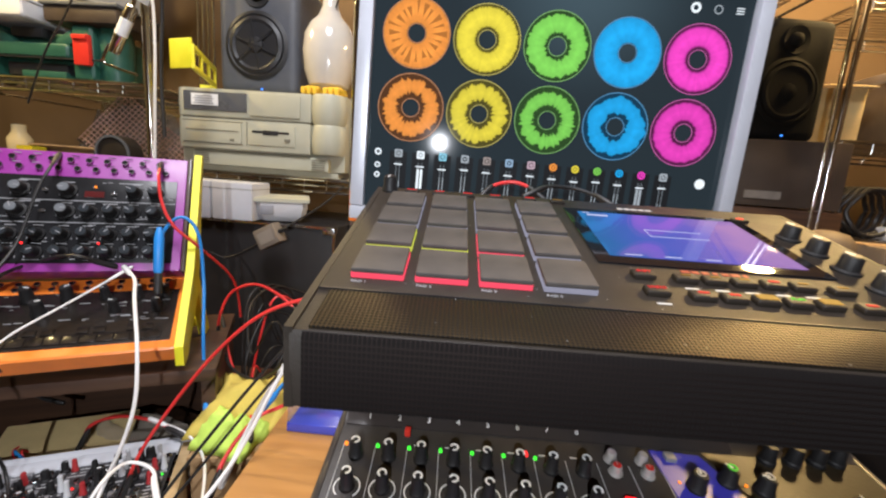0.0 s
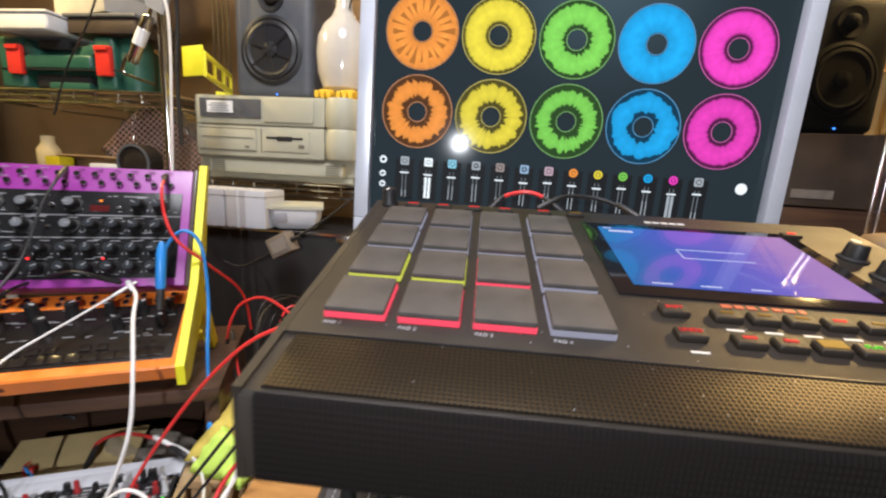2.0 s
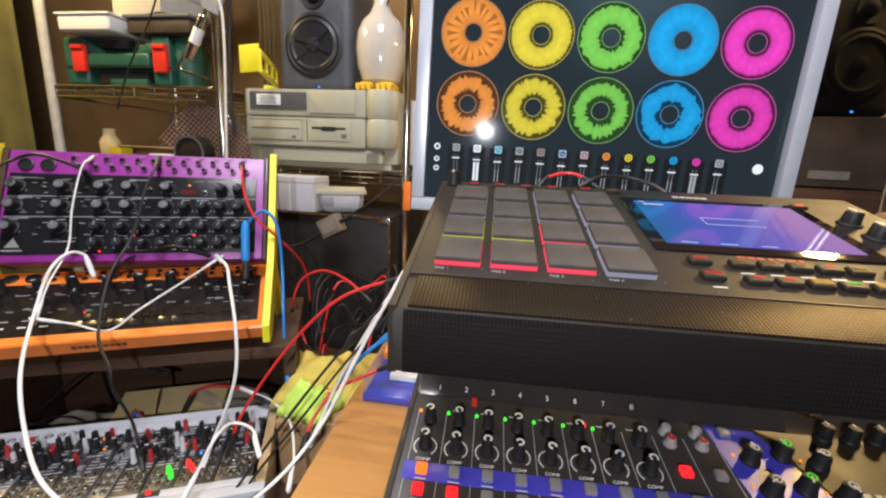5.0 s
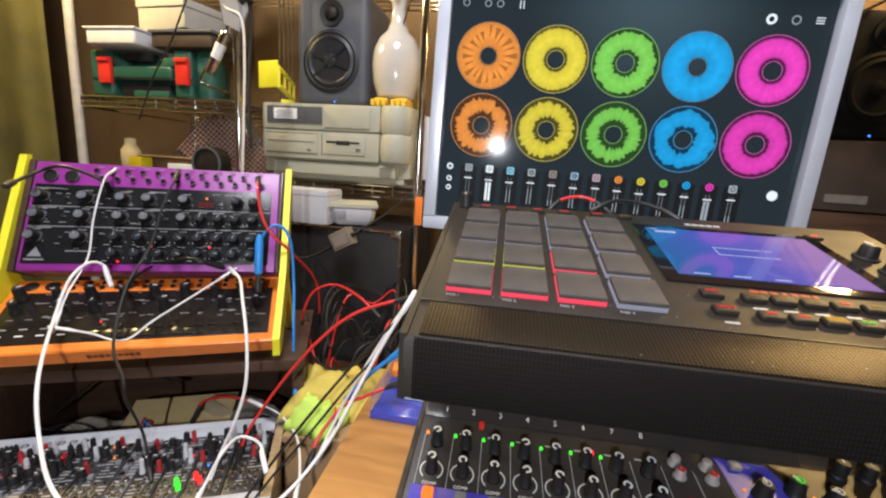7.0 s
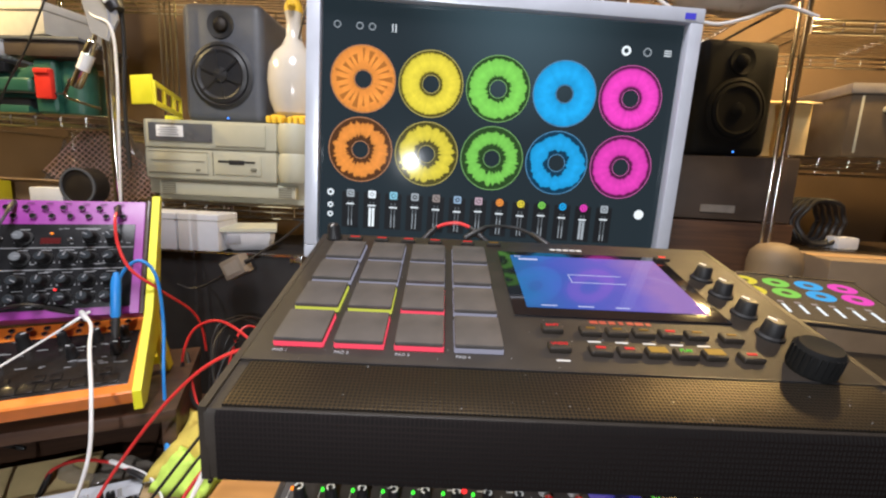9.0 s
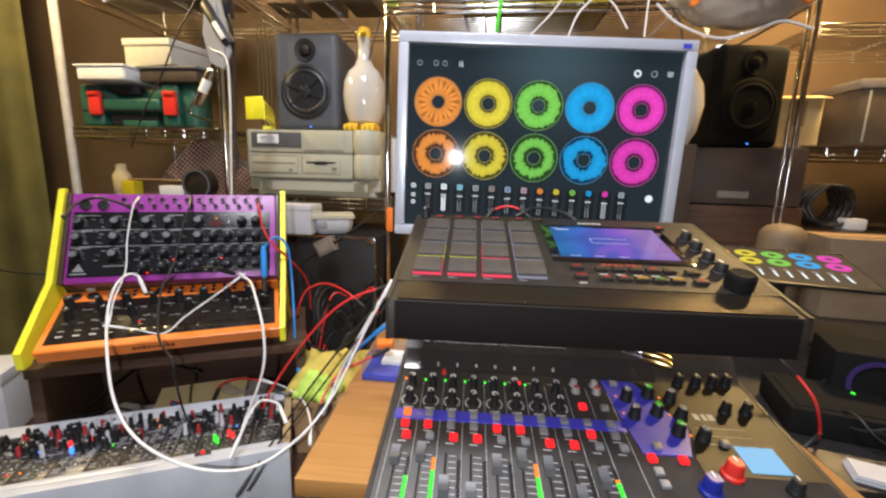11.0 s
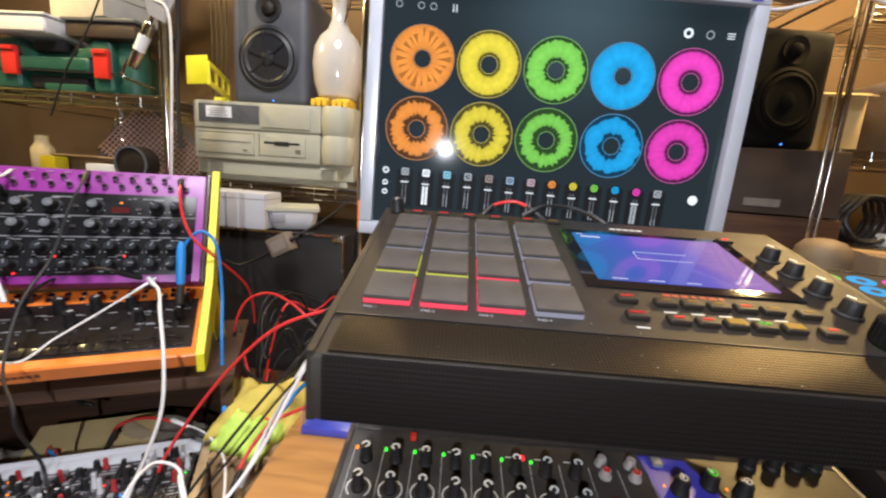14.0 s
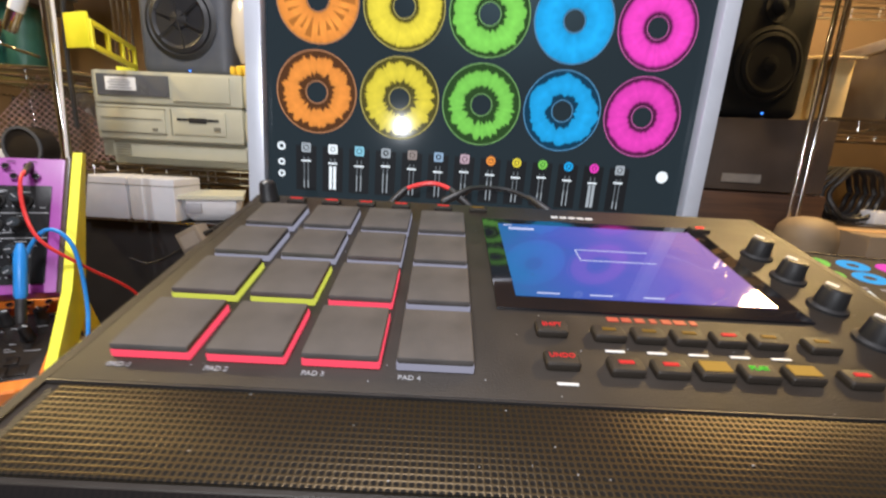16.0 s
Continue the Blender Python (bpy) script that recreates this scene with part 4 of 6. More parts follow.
def modules():
    rng = random.Random(21)
    faces = [mat("module_black", (0.02, 0.02, 0.022), 0.4), mat("module_graphite", (0.05, 0.048, 0.05), 0.35, 0.2), mat("module_silver", (0.13, 0.13, 0.14), 0.35, 0.3)]
    dull_red = mat("dull_red_cap", (0.32, 0.022, 0.025), 0.45)
    kn = [knob_mesh("knob", 0.0050, 0.014), knob_mesh("knob", 0.0046, 0.013, cap=STEEL), knob_mesh("knob", 0.0027, 0.013, dull_red, dull_red, dull_red), knob_mesh("knob", 0.0026, 0.017, ADAPTER, ADAPTER, ADAPTER), knob_mesh("knob", 0.0042, 0.012, mark=PRINT), knob_mesh("knob", 0.0036, 0.012, mark=PRINT), knob_mesh("knob", 0.0030, 0.015, mark=KNOB)]
    jm = B()
    lathe(jm, [(0.0036, 0), (0.0036, 0.0014), (0.0029, 0.0026), (0.0018, 0.0026), (0.0018, -0.001)], 12)
    jk = mesh_of("socket", jm, STEEL)
    bt = mesh_of("button", box(B(), (0.0055, 0.0055, 0.004), (0, 0, 0.002), 0.0008), BUTTON_GREY)
    u = -0.014
    k = 0
    while u > -0.56:
        w = rng.choice((0.030, 0.040, 0.040, 0.050, 0.020))
        f = faces[(0, 0, 1, 0, 2, 1, 0, 2, 1, 0, 0, 2, 1)[k % 13]]
        nm = ("black", "graphite", "silver")[faces.index(f)]
        m = thing("synth_module", RACK @ pose(u - w / 2, -0.0865, -0.002), nm + " patch module with small knobs and sockets", "synth module", "modules in the rack")
        part("faceplate", box(B(), (w - 0.0012, 0.112, 0.002), (0, 0, 0), 0.0003), f, m)
        cols = max(2, round(w / 0.0095))
        for a in range(cols):
            x = (a + 0.5) * (w - 0.004) / cols - (w - 0.004) / 2
            for b in range(10):
                y = 0.048 - 0.0106 * b
                r = rng.random()
                if rng.random() < 0.55:
                    part("caption", box(B(), (rng.uniform(0.003, 0.008), 0.0010, 0.0003), (x, y + 0.0050, 0.0011)), PALE, m)
                if (b >= 6 and r < 0.72) or (b < 6 and r < 0.14):
                    again("socket", jk, m, (x, y, 0.001))
                elif r < 0.55:
                    again("knob", rng.choice(kn), m, (x, y, 0.001), turn=rng.uniform(-150, 150))
                elif r < 0.68:
                    again("button", bt, m, (x, y, 0.001))
                elif r < 0.80:
                    part("led", cone(B(), 0.0013, 0.001, 0.0016, (x, y, 0.001), 8), rng.choice((L_RED, L_RED, L_GREEN, L_ORANGE, L_BLUE)) if rng.random() < 0.3 else BLACK, m)
                else:
                    part("caption", box(B(), (0.008, 0.0012, 0.0003), (x, y, 0.0011)), PALE, m)
        u -= w
        k += 1
    # the bright lights that stand out
    m = thing("synth_module", RACK @ pose(-0.114, -0.148, 0.0), "narrow strip with a bright red light", "synth module", "modules in the rack")
    part("faceplate", box(B(), (0.02, 0.006, 0.002)), faces[0], m)
    part("led", cone(B(), 0.0028, 0.002, 0.003, (0, 0, 0.001), 12), L_RED, m)


modules()


# ---- mixer ----
MIX = pose(0.164, 0.578, 0.814, 0, 0, 3) @ pose(0, 0, 0, 9.5)


def mixer():
    s = thing("audio_mixer", MIX, "graphite live mixer with blue bands, lit buttons and faders", "mixer")
    u0, u1 = -0.1720, 0.2780
    part("body", prism(B(), [(0.105, 0.010), (0.105, -0.060), (-0.200, -0.016), (-0.212, -0.010), (-0.212, -0.003), (-0.208, -0.001), (0.022, -0.001), (0.030, 0.004), (0.048, 0.022), (0.060, 0.026)], u0, u1), MIXER, s, "graphite grey mixer case")
    part("rear_lip", prism(B(), [(0.0190, 0.0006), (0.0300, 0.0070), (0.0420, 0.0180), (0.0440, 0.0170), (0.0300, 0.0030), (0.0200, -0.0010)], u0 + 0.002, u1 - 0.11), mat("glossy_grey_lip", (0.034, 0.029, 0.028), 0.13, bump=0.02, spec=0.9), s, "glossy grey sloping lip with channel numbers")
    for k in range(8):
        words("channel_number", str(k + 1), 0.0068, WHITE, s, (-0.150 + 0.0262 * k, 0.0250, 0.0052), pose(0, 0, 0, 38))
        words("channel_caption", "LINE" if k == 0 else "MIC / LINE", 0.0046, WHITE, s, (-0.144 + 0.0262 * k, 0.0525, 0.0246), pose(0, 0, 0, 22))
        part("caption_line", box(B(), (0.0006, 0.0060, 0.0003)), WHITE, s, at=pose(-0.131 + 0.0262 * k, 0.0525, 0.0244, 22))
    part("left_cheek", box(B(), (0.006, 0.300, 0.024), (u0 - 0.003, -0.055, -0.013), 0.002), MIXER, s)
    part("right_cheek", box(B(), (0.006, 0.300, 0.024), (u1 + 0.003, -0.055, -0.013), 0.002), MIXER, s)
    part("blue_band", box(B(), (0.268, 0.0165, 0.0014), (-0.0340, -0.0675, -0.0006), 0.0002), MIXER_BLUE, s, "blue printed band across the channels")
    bl = plate(B(), [(0.094, 0.016), (0.136, 0.014), (0.170, -0.068), (0.156, -0.106), (0.106, -0.106), (0.100, -0.0585)], -0.0012, 0.0004)
    part("blue_field", bl, MIXER_BLUE, s, "blue printed field round the tone knobs")
    for k in range(11):
        part("channel_line", box(B(), (0.0005, 0.190, 0.0004), (-0.1660 + 0.0262 * k, -0.098, -0.0002)), PALE, s)
    # Added brown sheet whose colour imitates the shelf bulb's reflection on the mixer.
    sheen_field = plate(B(), [(0.140, 0.018), (0.276, 0.018), (0.276, -0.128), (0.160, -0.128), (0.160, -0.108), (0.174, -0.068)], -0.0014, -0.0004)
    part("output_panel", sheen_field, mat("warm_sheen_lacquer", (0.030, 0.022, 0.012), 0.42, 0.0, var=0.3, scale=25, bump=0.1, spec=0.22), s, "output section with the bulb's warm sheen painted in")
    ka = knob_mesh("knob", 0.0050, 0.0150, cap=KNOB, mark=KNOB, skirt=1.2)
    ringm = mesh_of("scale_ring", arc(0.0100, 0.0091), WHITE)
    tm = arc(0.0036, 0.0021, 20)
    bmesh.ops.translate(tm, verts=tm.verts, vec=(0, 0, 0.0161))
    topm = mesh_of("knob_ring", tm, WHITE)
    for k in range(8):
        u = -0.1540 + 0.0262 * k
        for v in (-0.0140, -0.0430):
            q = again("knob", ka, s, (u, v, 0), turn=(-40, 20, 0, -60, 35, 10, -30, 0)[k])
            again("knob_ring", topm, q, (0, 0, 0))
        again("scale_ring", ringm, s, (u, -0.0430, -0.0004))
        words("caption", "COMP", 0.0042, WHITE, s, (u, -0.0565, -0.0002))
        part("caption", box(B(), (0.006, 0.0012, 0.0003), (u - 0.004, 0.0010, -0.0004)), PALE, s)
        led = (L_ORANGE, L_GREEN, L_GREEN, L_GREEN, L_GREEN, L_GREEN, L_GREEN, None)[k]
        if led:
            part("led", cone(B(), 0.0017, 0.0013, 0.0020, (u - 0.0105 + (0.0 if k == 0 else 0.0), -0.0025, -0.0010), 12), led, s)
    part("led", cone(B(), 0.0026, 0.0018, 0.0028, (-0.0150, 0.0010, -0.0010), 14), L_RED, s, "bright red clip light")
    part("button", box(B(), (0.0050, 0.0050, 0.0070), (-0.1150, 0.0120, 0.0030), 0.0008), RED_PLASTIC, s, "small red button")
    satin = mat("satin_chrome", (0.62, 0.60, 0.58), 0.3, 0.55, bump=0.02)
    for u in (0.0560, 0.0820):
        for v in (0.0020, -0.0110):
            again("trim_knob", knob_mesh("trim_knob", 0.0044, 0.0085, satin, satin if v > 0 else RED_PLASTIC, satin), s, (u, v, 0))
    bb = mesh_of("button", box(B(), (0.0090, 0.0090, 0.0048), (0, 0, 0.0020), 0.0014), BUTTON_GREY)
    br = mesh_of("button", box(B(), (0.0090, 0.0090, 0.0048), (0, 0, 0.0020), 0.0014), glow("lit_button_red", (1.0, 0.02, 0.025), 1.4))
    bo = mesh_of("button", box(B(), (0.0090, 0.0090, 0.0048), (0, 0, 0.0020), 0.0014), glow("lit_button_orange", (1.0, 0.16, 0.02), 1.6))
    rows = ((-0.0670, "ogggggggggg"), (-0.0850, "rrggrrggrgg"), (-0.1020, "rgrrggrrggg"))
    for v, pat in rows:
        for k, c in enumerate(pat[:10]):
            again("button", {"o": bo, "r": br, "g": bb}[c], s, (-0.1530 + 0.0262 * k + (0.004 if v < -0.1 else 0), v, 0))
            part("button_caption", box(B(), (0.0090, 0.0012, 0.0003), (-0.1530 + 0.0262 * k, v - 0.0078, 0.0002)), PALE, s)
    for u, v, m in ((0.0580, -0.0400, br), (0.0840, -0.0400, bb), (0.1120, -0.1130, br), (0.1440, -0.1130, br), (0.1080, 0.0080, bb), (0.1240, -0.0960, bb), (0.1120, -0.1300, bb), (0.1120, -0.1450, bb), (0.2000, -0.0860, bb)):
        again("button", m, s, (u, v, 0))
    # faders
    slot = mesh_of("fader_slot", box(B(), (0.0024, 0.0680, 0.0010), (0, 0, 0), 0.0002), BLACK)
    tick = mesh_of("fader_tick", box(B(), (0.0085, 0.0007, 0.0003)), PALE)
    capm = B()
    prism(capm, [(-0.0100, 0), (-0.0085, 0.0090), (-0.0010, 0.0065), (0.0010, 0.0065), (0.0085, 0.0090), (0.0100, 0)], -0.0048, 0.0048)
    cap = mesh_of("fader_cap", capm, mat("dark_grey_fader", (0.10, 0.10, 0.105), 0.4, bump=0.03))
    seg_g = mesh_of("meter_segment", box(B(), (0.0042, 0.0024, 0.0010)), L_GREEN)
    seg_o = mesh_of("meter_segment", box(B(), (0.0042, 0.0024, 0.0010)), L_ORANGE)
    seg_d = mesh_of("meter_segment", box(B(), (0.0042, 0.0024, 0.0010)), BLACK)
    for k in range(9):
        u = -0.1560 + 0.0262 * k
        f = again("fader_slot", slot, s, (u, -0.1560, -0.0004))
        again("fader_cap", cap, f, (0, (0.024, 0.030, -0.010, -0.016, 0.020, 0.030, 0.022, -0.01, 0.012)[k], 0.0004))
        for q in range(9):
            again("fader_tick", tick, s, (u + 0.0070, -0.1260 - 0.0075 * q, -0.0004))
        lit = (8, 14, 0, 0, 0, 14, 0, 0, 11)[k]
        for q in range(14):
            again("meter_segment", (seg_o if q > 9 else seg_g) if q < lit else seg_d, s, (u + 0.0140, -0.1830 + 0.0040 * q, -0.0003))
    # tone section
    ke = knob_mesh("knob", 0.0066, 0.0150, skirt=1.15)
    for a, (u, v) in enumerate(((0.1160, -0.0200), (0.1450, -0.0120), (0.1700, -0.0180), (0.1160, -0.0500), (0.1440, -0.0440), (0.1700, -0.0480), (0.1560, -0.0740), (0.1800, -0.0800))):
        q = again("knob", ke, s, (u, v, 0), turn=40 * a)
        part("knob_light", ring(0.0034, 0.0024, 0.0160, 0.0166, 18), L_LABEL_GREEN if a in (1, 4, 6) else PALE, q)
        if a in (0, 2, 3, 5, 7):
            part("led", cone(B(), 0.0012, 0.001, 0.0014, (u - 0.0110, v + 0.004, 0), 8), L_ORANGE, s)
    kg = knob_mesh("knob", 0.0058, 0.0160, skirt=1.2)
    for u, v in ((0.1940, 0.0140), (0.2160, 0.0140), (0.2380, 0.0160), (0.2560, 0.0180), (0.2280, -0.0340), (0.2520, -0.0340)):
        again("knob", kg, s, (u, v, 0))
    for u, v, w in ((0.190, -0.044, 0.006), (0.199, -0.044, 0.005), (0.207, -0.044, 0.007)):
        part("logo_bar", box(B(), (w, 0.010, 0.0003), (u, v, -0.0004)), PALE, s)
    part("lcd", box(B(), (0.0400, 0.0340, 0.0014), (0.2280, -0.1050, 0.0), 0.0004), L_LCD, s, "lit pale blue display")
    for u, v, m in ((0.1530, -0.1480, mat("blue_knob", (0.012, 0.02, 0.22), 0.3)), (0.1850, -0.1270, RED_PLASTIC)):
        again("coloured_knob", knob_mesh("coloured_knob", 0.0085, 0.0180, m, m), s, (u, v, 0), "blue knob" if u < 0.17 else "red knob")
    again("knob", ke, s, (0.2350, -0.1420, 0))
    for k in range(3):
        part("panel_line", box(B(), (0.055, 0.0006, 0.0003), (0.208, -0.062 - 0.012 * k, -0.0004)), PALE, s)
    for k in range(4):
        q = part("line_socket", cone(B(), 0.0085, 0.0085, 0.012, (-0.146 + 0.026 * k, 0.0750, 0.0200), 20), BLACK, s)
    # jack plugs lying across the rear right corner
    for k, (dx, dy) in enumerate(((0, 0), (0.004, 0.012))):
        p = thing("jack_plug", MIX @ pose(0.150 + dx, 0.030 + dy, 0.030, 0, 0, -32 + 6 * k), "gold and steel jack plug lying on the mixer", "plug", "jack plugs on the mixer")
        t = pose(0, 0, 0, 0, 90)
        part("barrel", lathe(B(), [(0.0050, 0), (0.0062, 0.004), (0.0062, 0.030), (0.0045, 0.036)], 16, (0, 0, 0), t), GOLD, p, "gold barrel")
        part("pin", lathe(B(), [(0.0010, -0.030), (0.0028, -0.027), (0.0022, -0.024), (0.0030, -0.021), (0.0030, 0.0)], 14, (0, 0, 0), t), STEEL, p, "steel pin")


mixer()


# ---- things on the desk ----
def desk_things():
    c = thing("plastic_case", pose(-0.060, 0.690, 0.7635, 0, 0, 1), "clear plastic tray with translucent blue base", "tray")
    part("base", box(B(), (0.075, 0.095, 0.010), (0.010, 0, 0.005), 0.002), BLUE_PLASTIC, c, "translucent blue base")
    for x in (-0.026, 0.046):
        part("wall", box(B(), (0.002, 0.090, 0.020), (x, 0, 0.020)), CLEAR, c)
    part("wall", box(B(), (0.070, 0.002, 0.020), (0.010, 0.044, 0.020)), CLEAR, c)
    part("paper_slip", box(B(), (0.045, 0.045, 0.006), (0.018, 0.010, 0.014)), WHITE, c, "white paper slip")
    solid("orange_clip", box(B(), (0.026, 0.018, 0.012), (0, 0, 0.006), 0.003), ORANGE_TAG, "small orange plastic clip on the tray", "clip", m=pose(-0.064, 0.700, 0.795, 8, 0, 10))
    rng = random.Random(5)

    def cloth(name, mtl, at, sx, sy, h, label, rz):
        bm = B()
        n = 26
        g = []
        for i in range(n + 1):
            row = []
            for j in range(n + 1):
                x, y = (i / n - 0.5), (j / n - 0.5)
                edge = 1 - max(abs(x), abs(y)) * 2
                f = noise.noise((x * 4 + rng.random() * 0.02, y * 4, at[0] * 9)) * 0.5 + noise.noise((x * 11, y * 11, 3)) * 0.18
                wob = 1 + 0.25 * noise.noise((x * 3, y * 3, 7 + at[1]))
                row.append(bm.verts.new((x * sx * wob, y * sy * wob, 0.004 + h * min(1, edge * 2.2) ** 0.6 * (0.75 + f))))
            g.append(row)
        for i in range(n):
            for j in range(n):
                bm.faces.new((g[i][j], g[i + 1][j], g[i + 1][j + 1], g[i][j + 1]))
        ob = new(name, mesh_of(name, bm, mtl, True))
        ob.matrix_world = pose(*at, 0, 0, rz)
        mod = ob.modifiers.new("thick", "SOLIDIFY")
        mod.thickness = 0.003
        tagged(ob, label, "cloth")

    cb = thing("parts_carton", pose(-0.175, 0.745, 0.6005, 0, 0, 8), "small brown carton under the cloths", "carton")
    part("carton", box(B(), (0.10, 0.14, 0.095), (0, 0, 0.048), 0.002), CARD, cb)
    part("lid", box(B(), (0.104, 0.144, 0.010), (0, 0, 0.0925), 0.001), CARD, cb)
    cloth("yellow_cloth", FOAM, (-0.180, 0.770, 0.696), 0.15, 0.13, 0.050, "crumpled mustard yellow cloth behind the desk corner", 12)
    cloth("lime_cloth", LIME, (-0.182, 0.700, 0.696), 0.070, 0.060, 0.042, "crumpled lime green cloth beside the desk", -10)
    box_s = thing("card_scrap", pose(-0.43, 0.700, 0.601, 0, 0, 20), "torn piece of brown cardboard behind the rack", "cardboard")
    # cardboard with yellow lamp light added to its colour, as the synth shadows it
    lit_card = mat("lamplit_card", (0.56, 0.42, 0.20), 0.75, var=0.2, bump=0.1)
    part("sheet", box(B(), (0.15, 0.09, 0.004), (0.02, -0.01, 0.062), 0.001, pose(0, 0, 0, 20, -4)), lit_card, box_s, "torn card sheet lightened to look lit")
    part("prop", box(B(), (0.06, 0.05, 0.052), (0, 0, 0.0262), 0.001), CARD, box_s)
    wb = thing("white_box", pose(-0.790, 0.650, 0.6005, 0, 0, 25), "white cardboard box beside the synth stand", "box")
    part("carton", box(B(), (0.10, 0.09, 0.118), (0, 0, 0.0590), 0.003), ADAPTER, wb)
    part("lid", box(B(), (0.104, 0.094, 0.020), (0, 0, 0.1130), 0.002), ADAPTER, wb)
    # crumpled clear film under the lower synth
    crinkle = mat("crumpled_film", (0.46, 0.39, 0.32), 0.06, bump=0.5, bscale=90, alpha=0.42, spec=0.9)
    for q, (fx, fy, sx, sy, h, rz) in enumerate(((-0.345, 0.735, 0.20, 0.13, 0.085, 12), (-0.505, 0.665, 0.19, 0.11, 0.055, 31))):
        bm = B()
        n = 34
        g = [[bm.verts.new(((i / n - 0.5) * sx, (j / n - 0.5) * sy, 0.002 + h * math.sin(math.pi * i / n) ** 0.6 * math.sin(math.pi * j / n) ** 0.6 * (0.80 + 0.5 * noise.noise((i * 0.11, j * 0.13, 2 + 5 * q))) + 0.008 * abs(noise.noise((i * 0.31, j * 0.36, 4 + q))))) for j in range(n + 1)] for i in range(n + 1)]
        for i in range(n):
            for j in range(n):
                bm.faces.new((g[i][j], g[i + 1][j], g[i + 1][j + 1], g[i][j + 1]))
        film = solid("plastic_film", bm, crinkle, "crumpled clear plastic film under the lower synth", "film", "crumpled films", m=pose(fx, fy, 0.603, 0, 0, rz))
        film.data.polygons.foreach_set("use_smooth", [False] * len(film.data.polygons))
    # dark equipment at the right end of the desk
    d = thing("device_box", pose(0.575, 0.640, 0.7635, 0, 0, -14), "dark grey flat device box with a small green light", "device")
    part("case", box(B(), (0.13, 0.11, 0.035), (0, 0, 0.0175), 0.004), RUBBER, d)
    part("led", cone(B(), 0.003, 0.002, 0.003, (0.03, 0.02, 0.035), 10), L_GREEN, d)
    part("lid_seam", box(B(), (0.110, 0.090, 0.0015), (0, 0, 0.0356), 0.0004), RUBBER, d)
    sp = thing("small_speaker", pose(0.655, 0.700, 0.7635, 0, 0, -18), "small black box speaker with a purple ring", "speaker")
    part("shell", box(B(), (0.10, 0.09, 0.09), (0, 0, 0.045), 0.008), RUBBER, sp)
    part("ring", ring(0.034, 0.028, 0, 0.002, 40), mat("purple_ring", (0.04, 0.02, 0.10), 0.4), sp, at=pose(0, -0.0455, 0.048, 90))
    pp = thing("paper_stack", pose(0.545, 0.520, 0.7635, 0, 0, -20), "small stack of white paper at the desk edge", "paper")
    for k in range(4):
        part("sheet", box(B(), (0.060, 0.034, 0.0016), (0.001 * k, 0.001 * (k % 2), 0.001 + 0.002 * k)), ADAPTER, pp)


desk_things()


def tablet():
    # its foot stands on the desk
    s = thing("tablet", pose(0.655, 0.908, 0.928, 0, 0, -15) @ pose(0, 0, 0, 10.5), "tablet showing the same coloured loop discs on a stand", "tablet")
    part("body", box(B(), (0.250, 0.176, 0.007), (0, 0, -0.004), 0.003), BLACK, s)
    # the brown emission imitates the warm room reflected in the glass
    part("screen", box(B(), (0.236, 0.162, 0.0008), (0, 0, 0.0)), mat("tablet_screen_warm_reflection", (0.03, 0.026, 0.02), 0.16, bump=0, emit=(0.40, 0.28, 0.16), power=0.16), s, "glossy screen with a warm reflection painted into its glow")
    nm = ("orange", "yellow", "green", "blue", "magenta")
    for i in range(5):
        for j in range(2):
            part("loop_disc", ring(0.0185, 0.0070, 0, 0.0004, 36), bpy.data.materials["loop_" + nm[i]], s, nm[i] + " loop disc", (-0.091 + 0.0455 * i, 0.052 - 0.042 * j, 0.0005))
    for k in range(9):
        part("fader_mark", box(B(), (0.004, 0.028, 0.0004), (-0.085 + 0.0215 * k, -0.048, 0.0006)), bpy.data.materials["screen_white"], s)
        part("fader_mark", box(B(), (0.008, 0.006, 0.0004), (-0.085 + 0.0215 * k, -0.026, 0.0006)), bpy.data.materials["screen_tan"], s)
    part("glass_edge", box(B(), (0.250, 0.003, 0.002), (0, 0.0885, 0.0005)), STEEL, s)
    foot = pose(0, 0, 0, -10.5)
    part("stand_post", box(B(), (0.04, 0.02, 0.154), (0, 0.01, -0.083), 0.002, foot), BLACK, s)
    part("stand_foot", box(B(), (0.16, 0.12, 0.006), (0, 0.030, -0.1600), 0.002, foot), BLACK, s)


tablet()


# ---- wire shelving ----
def rod(bm, a, b, r, seg=8):
    a, b = Vector(a), Vector(b)
    d = b - a
    m = Matrix.Translation(a) @ d.to_track_quat("Z", "Y").to_matrix().to_4x4() @ Matrix.Translation((0, 0, d.length / 2))
    bmesh.ops.create_cone(bm, cap_ends=True, segments=seg, radius1=r, radius2=r, depth=d.length, matrix=m)
    return bm


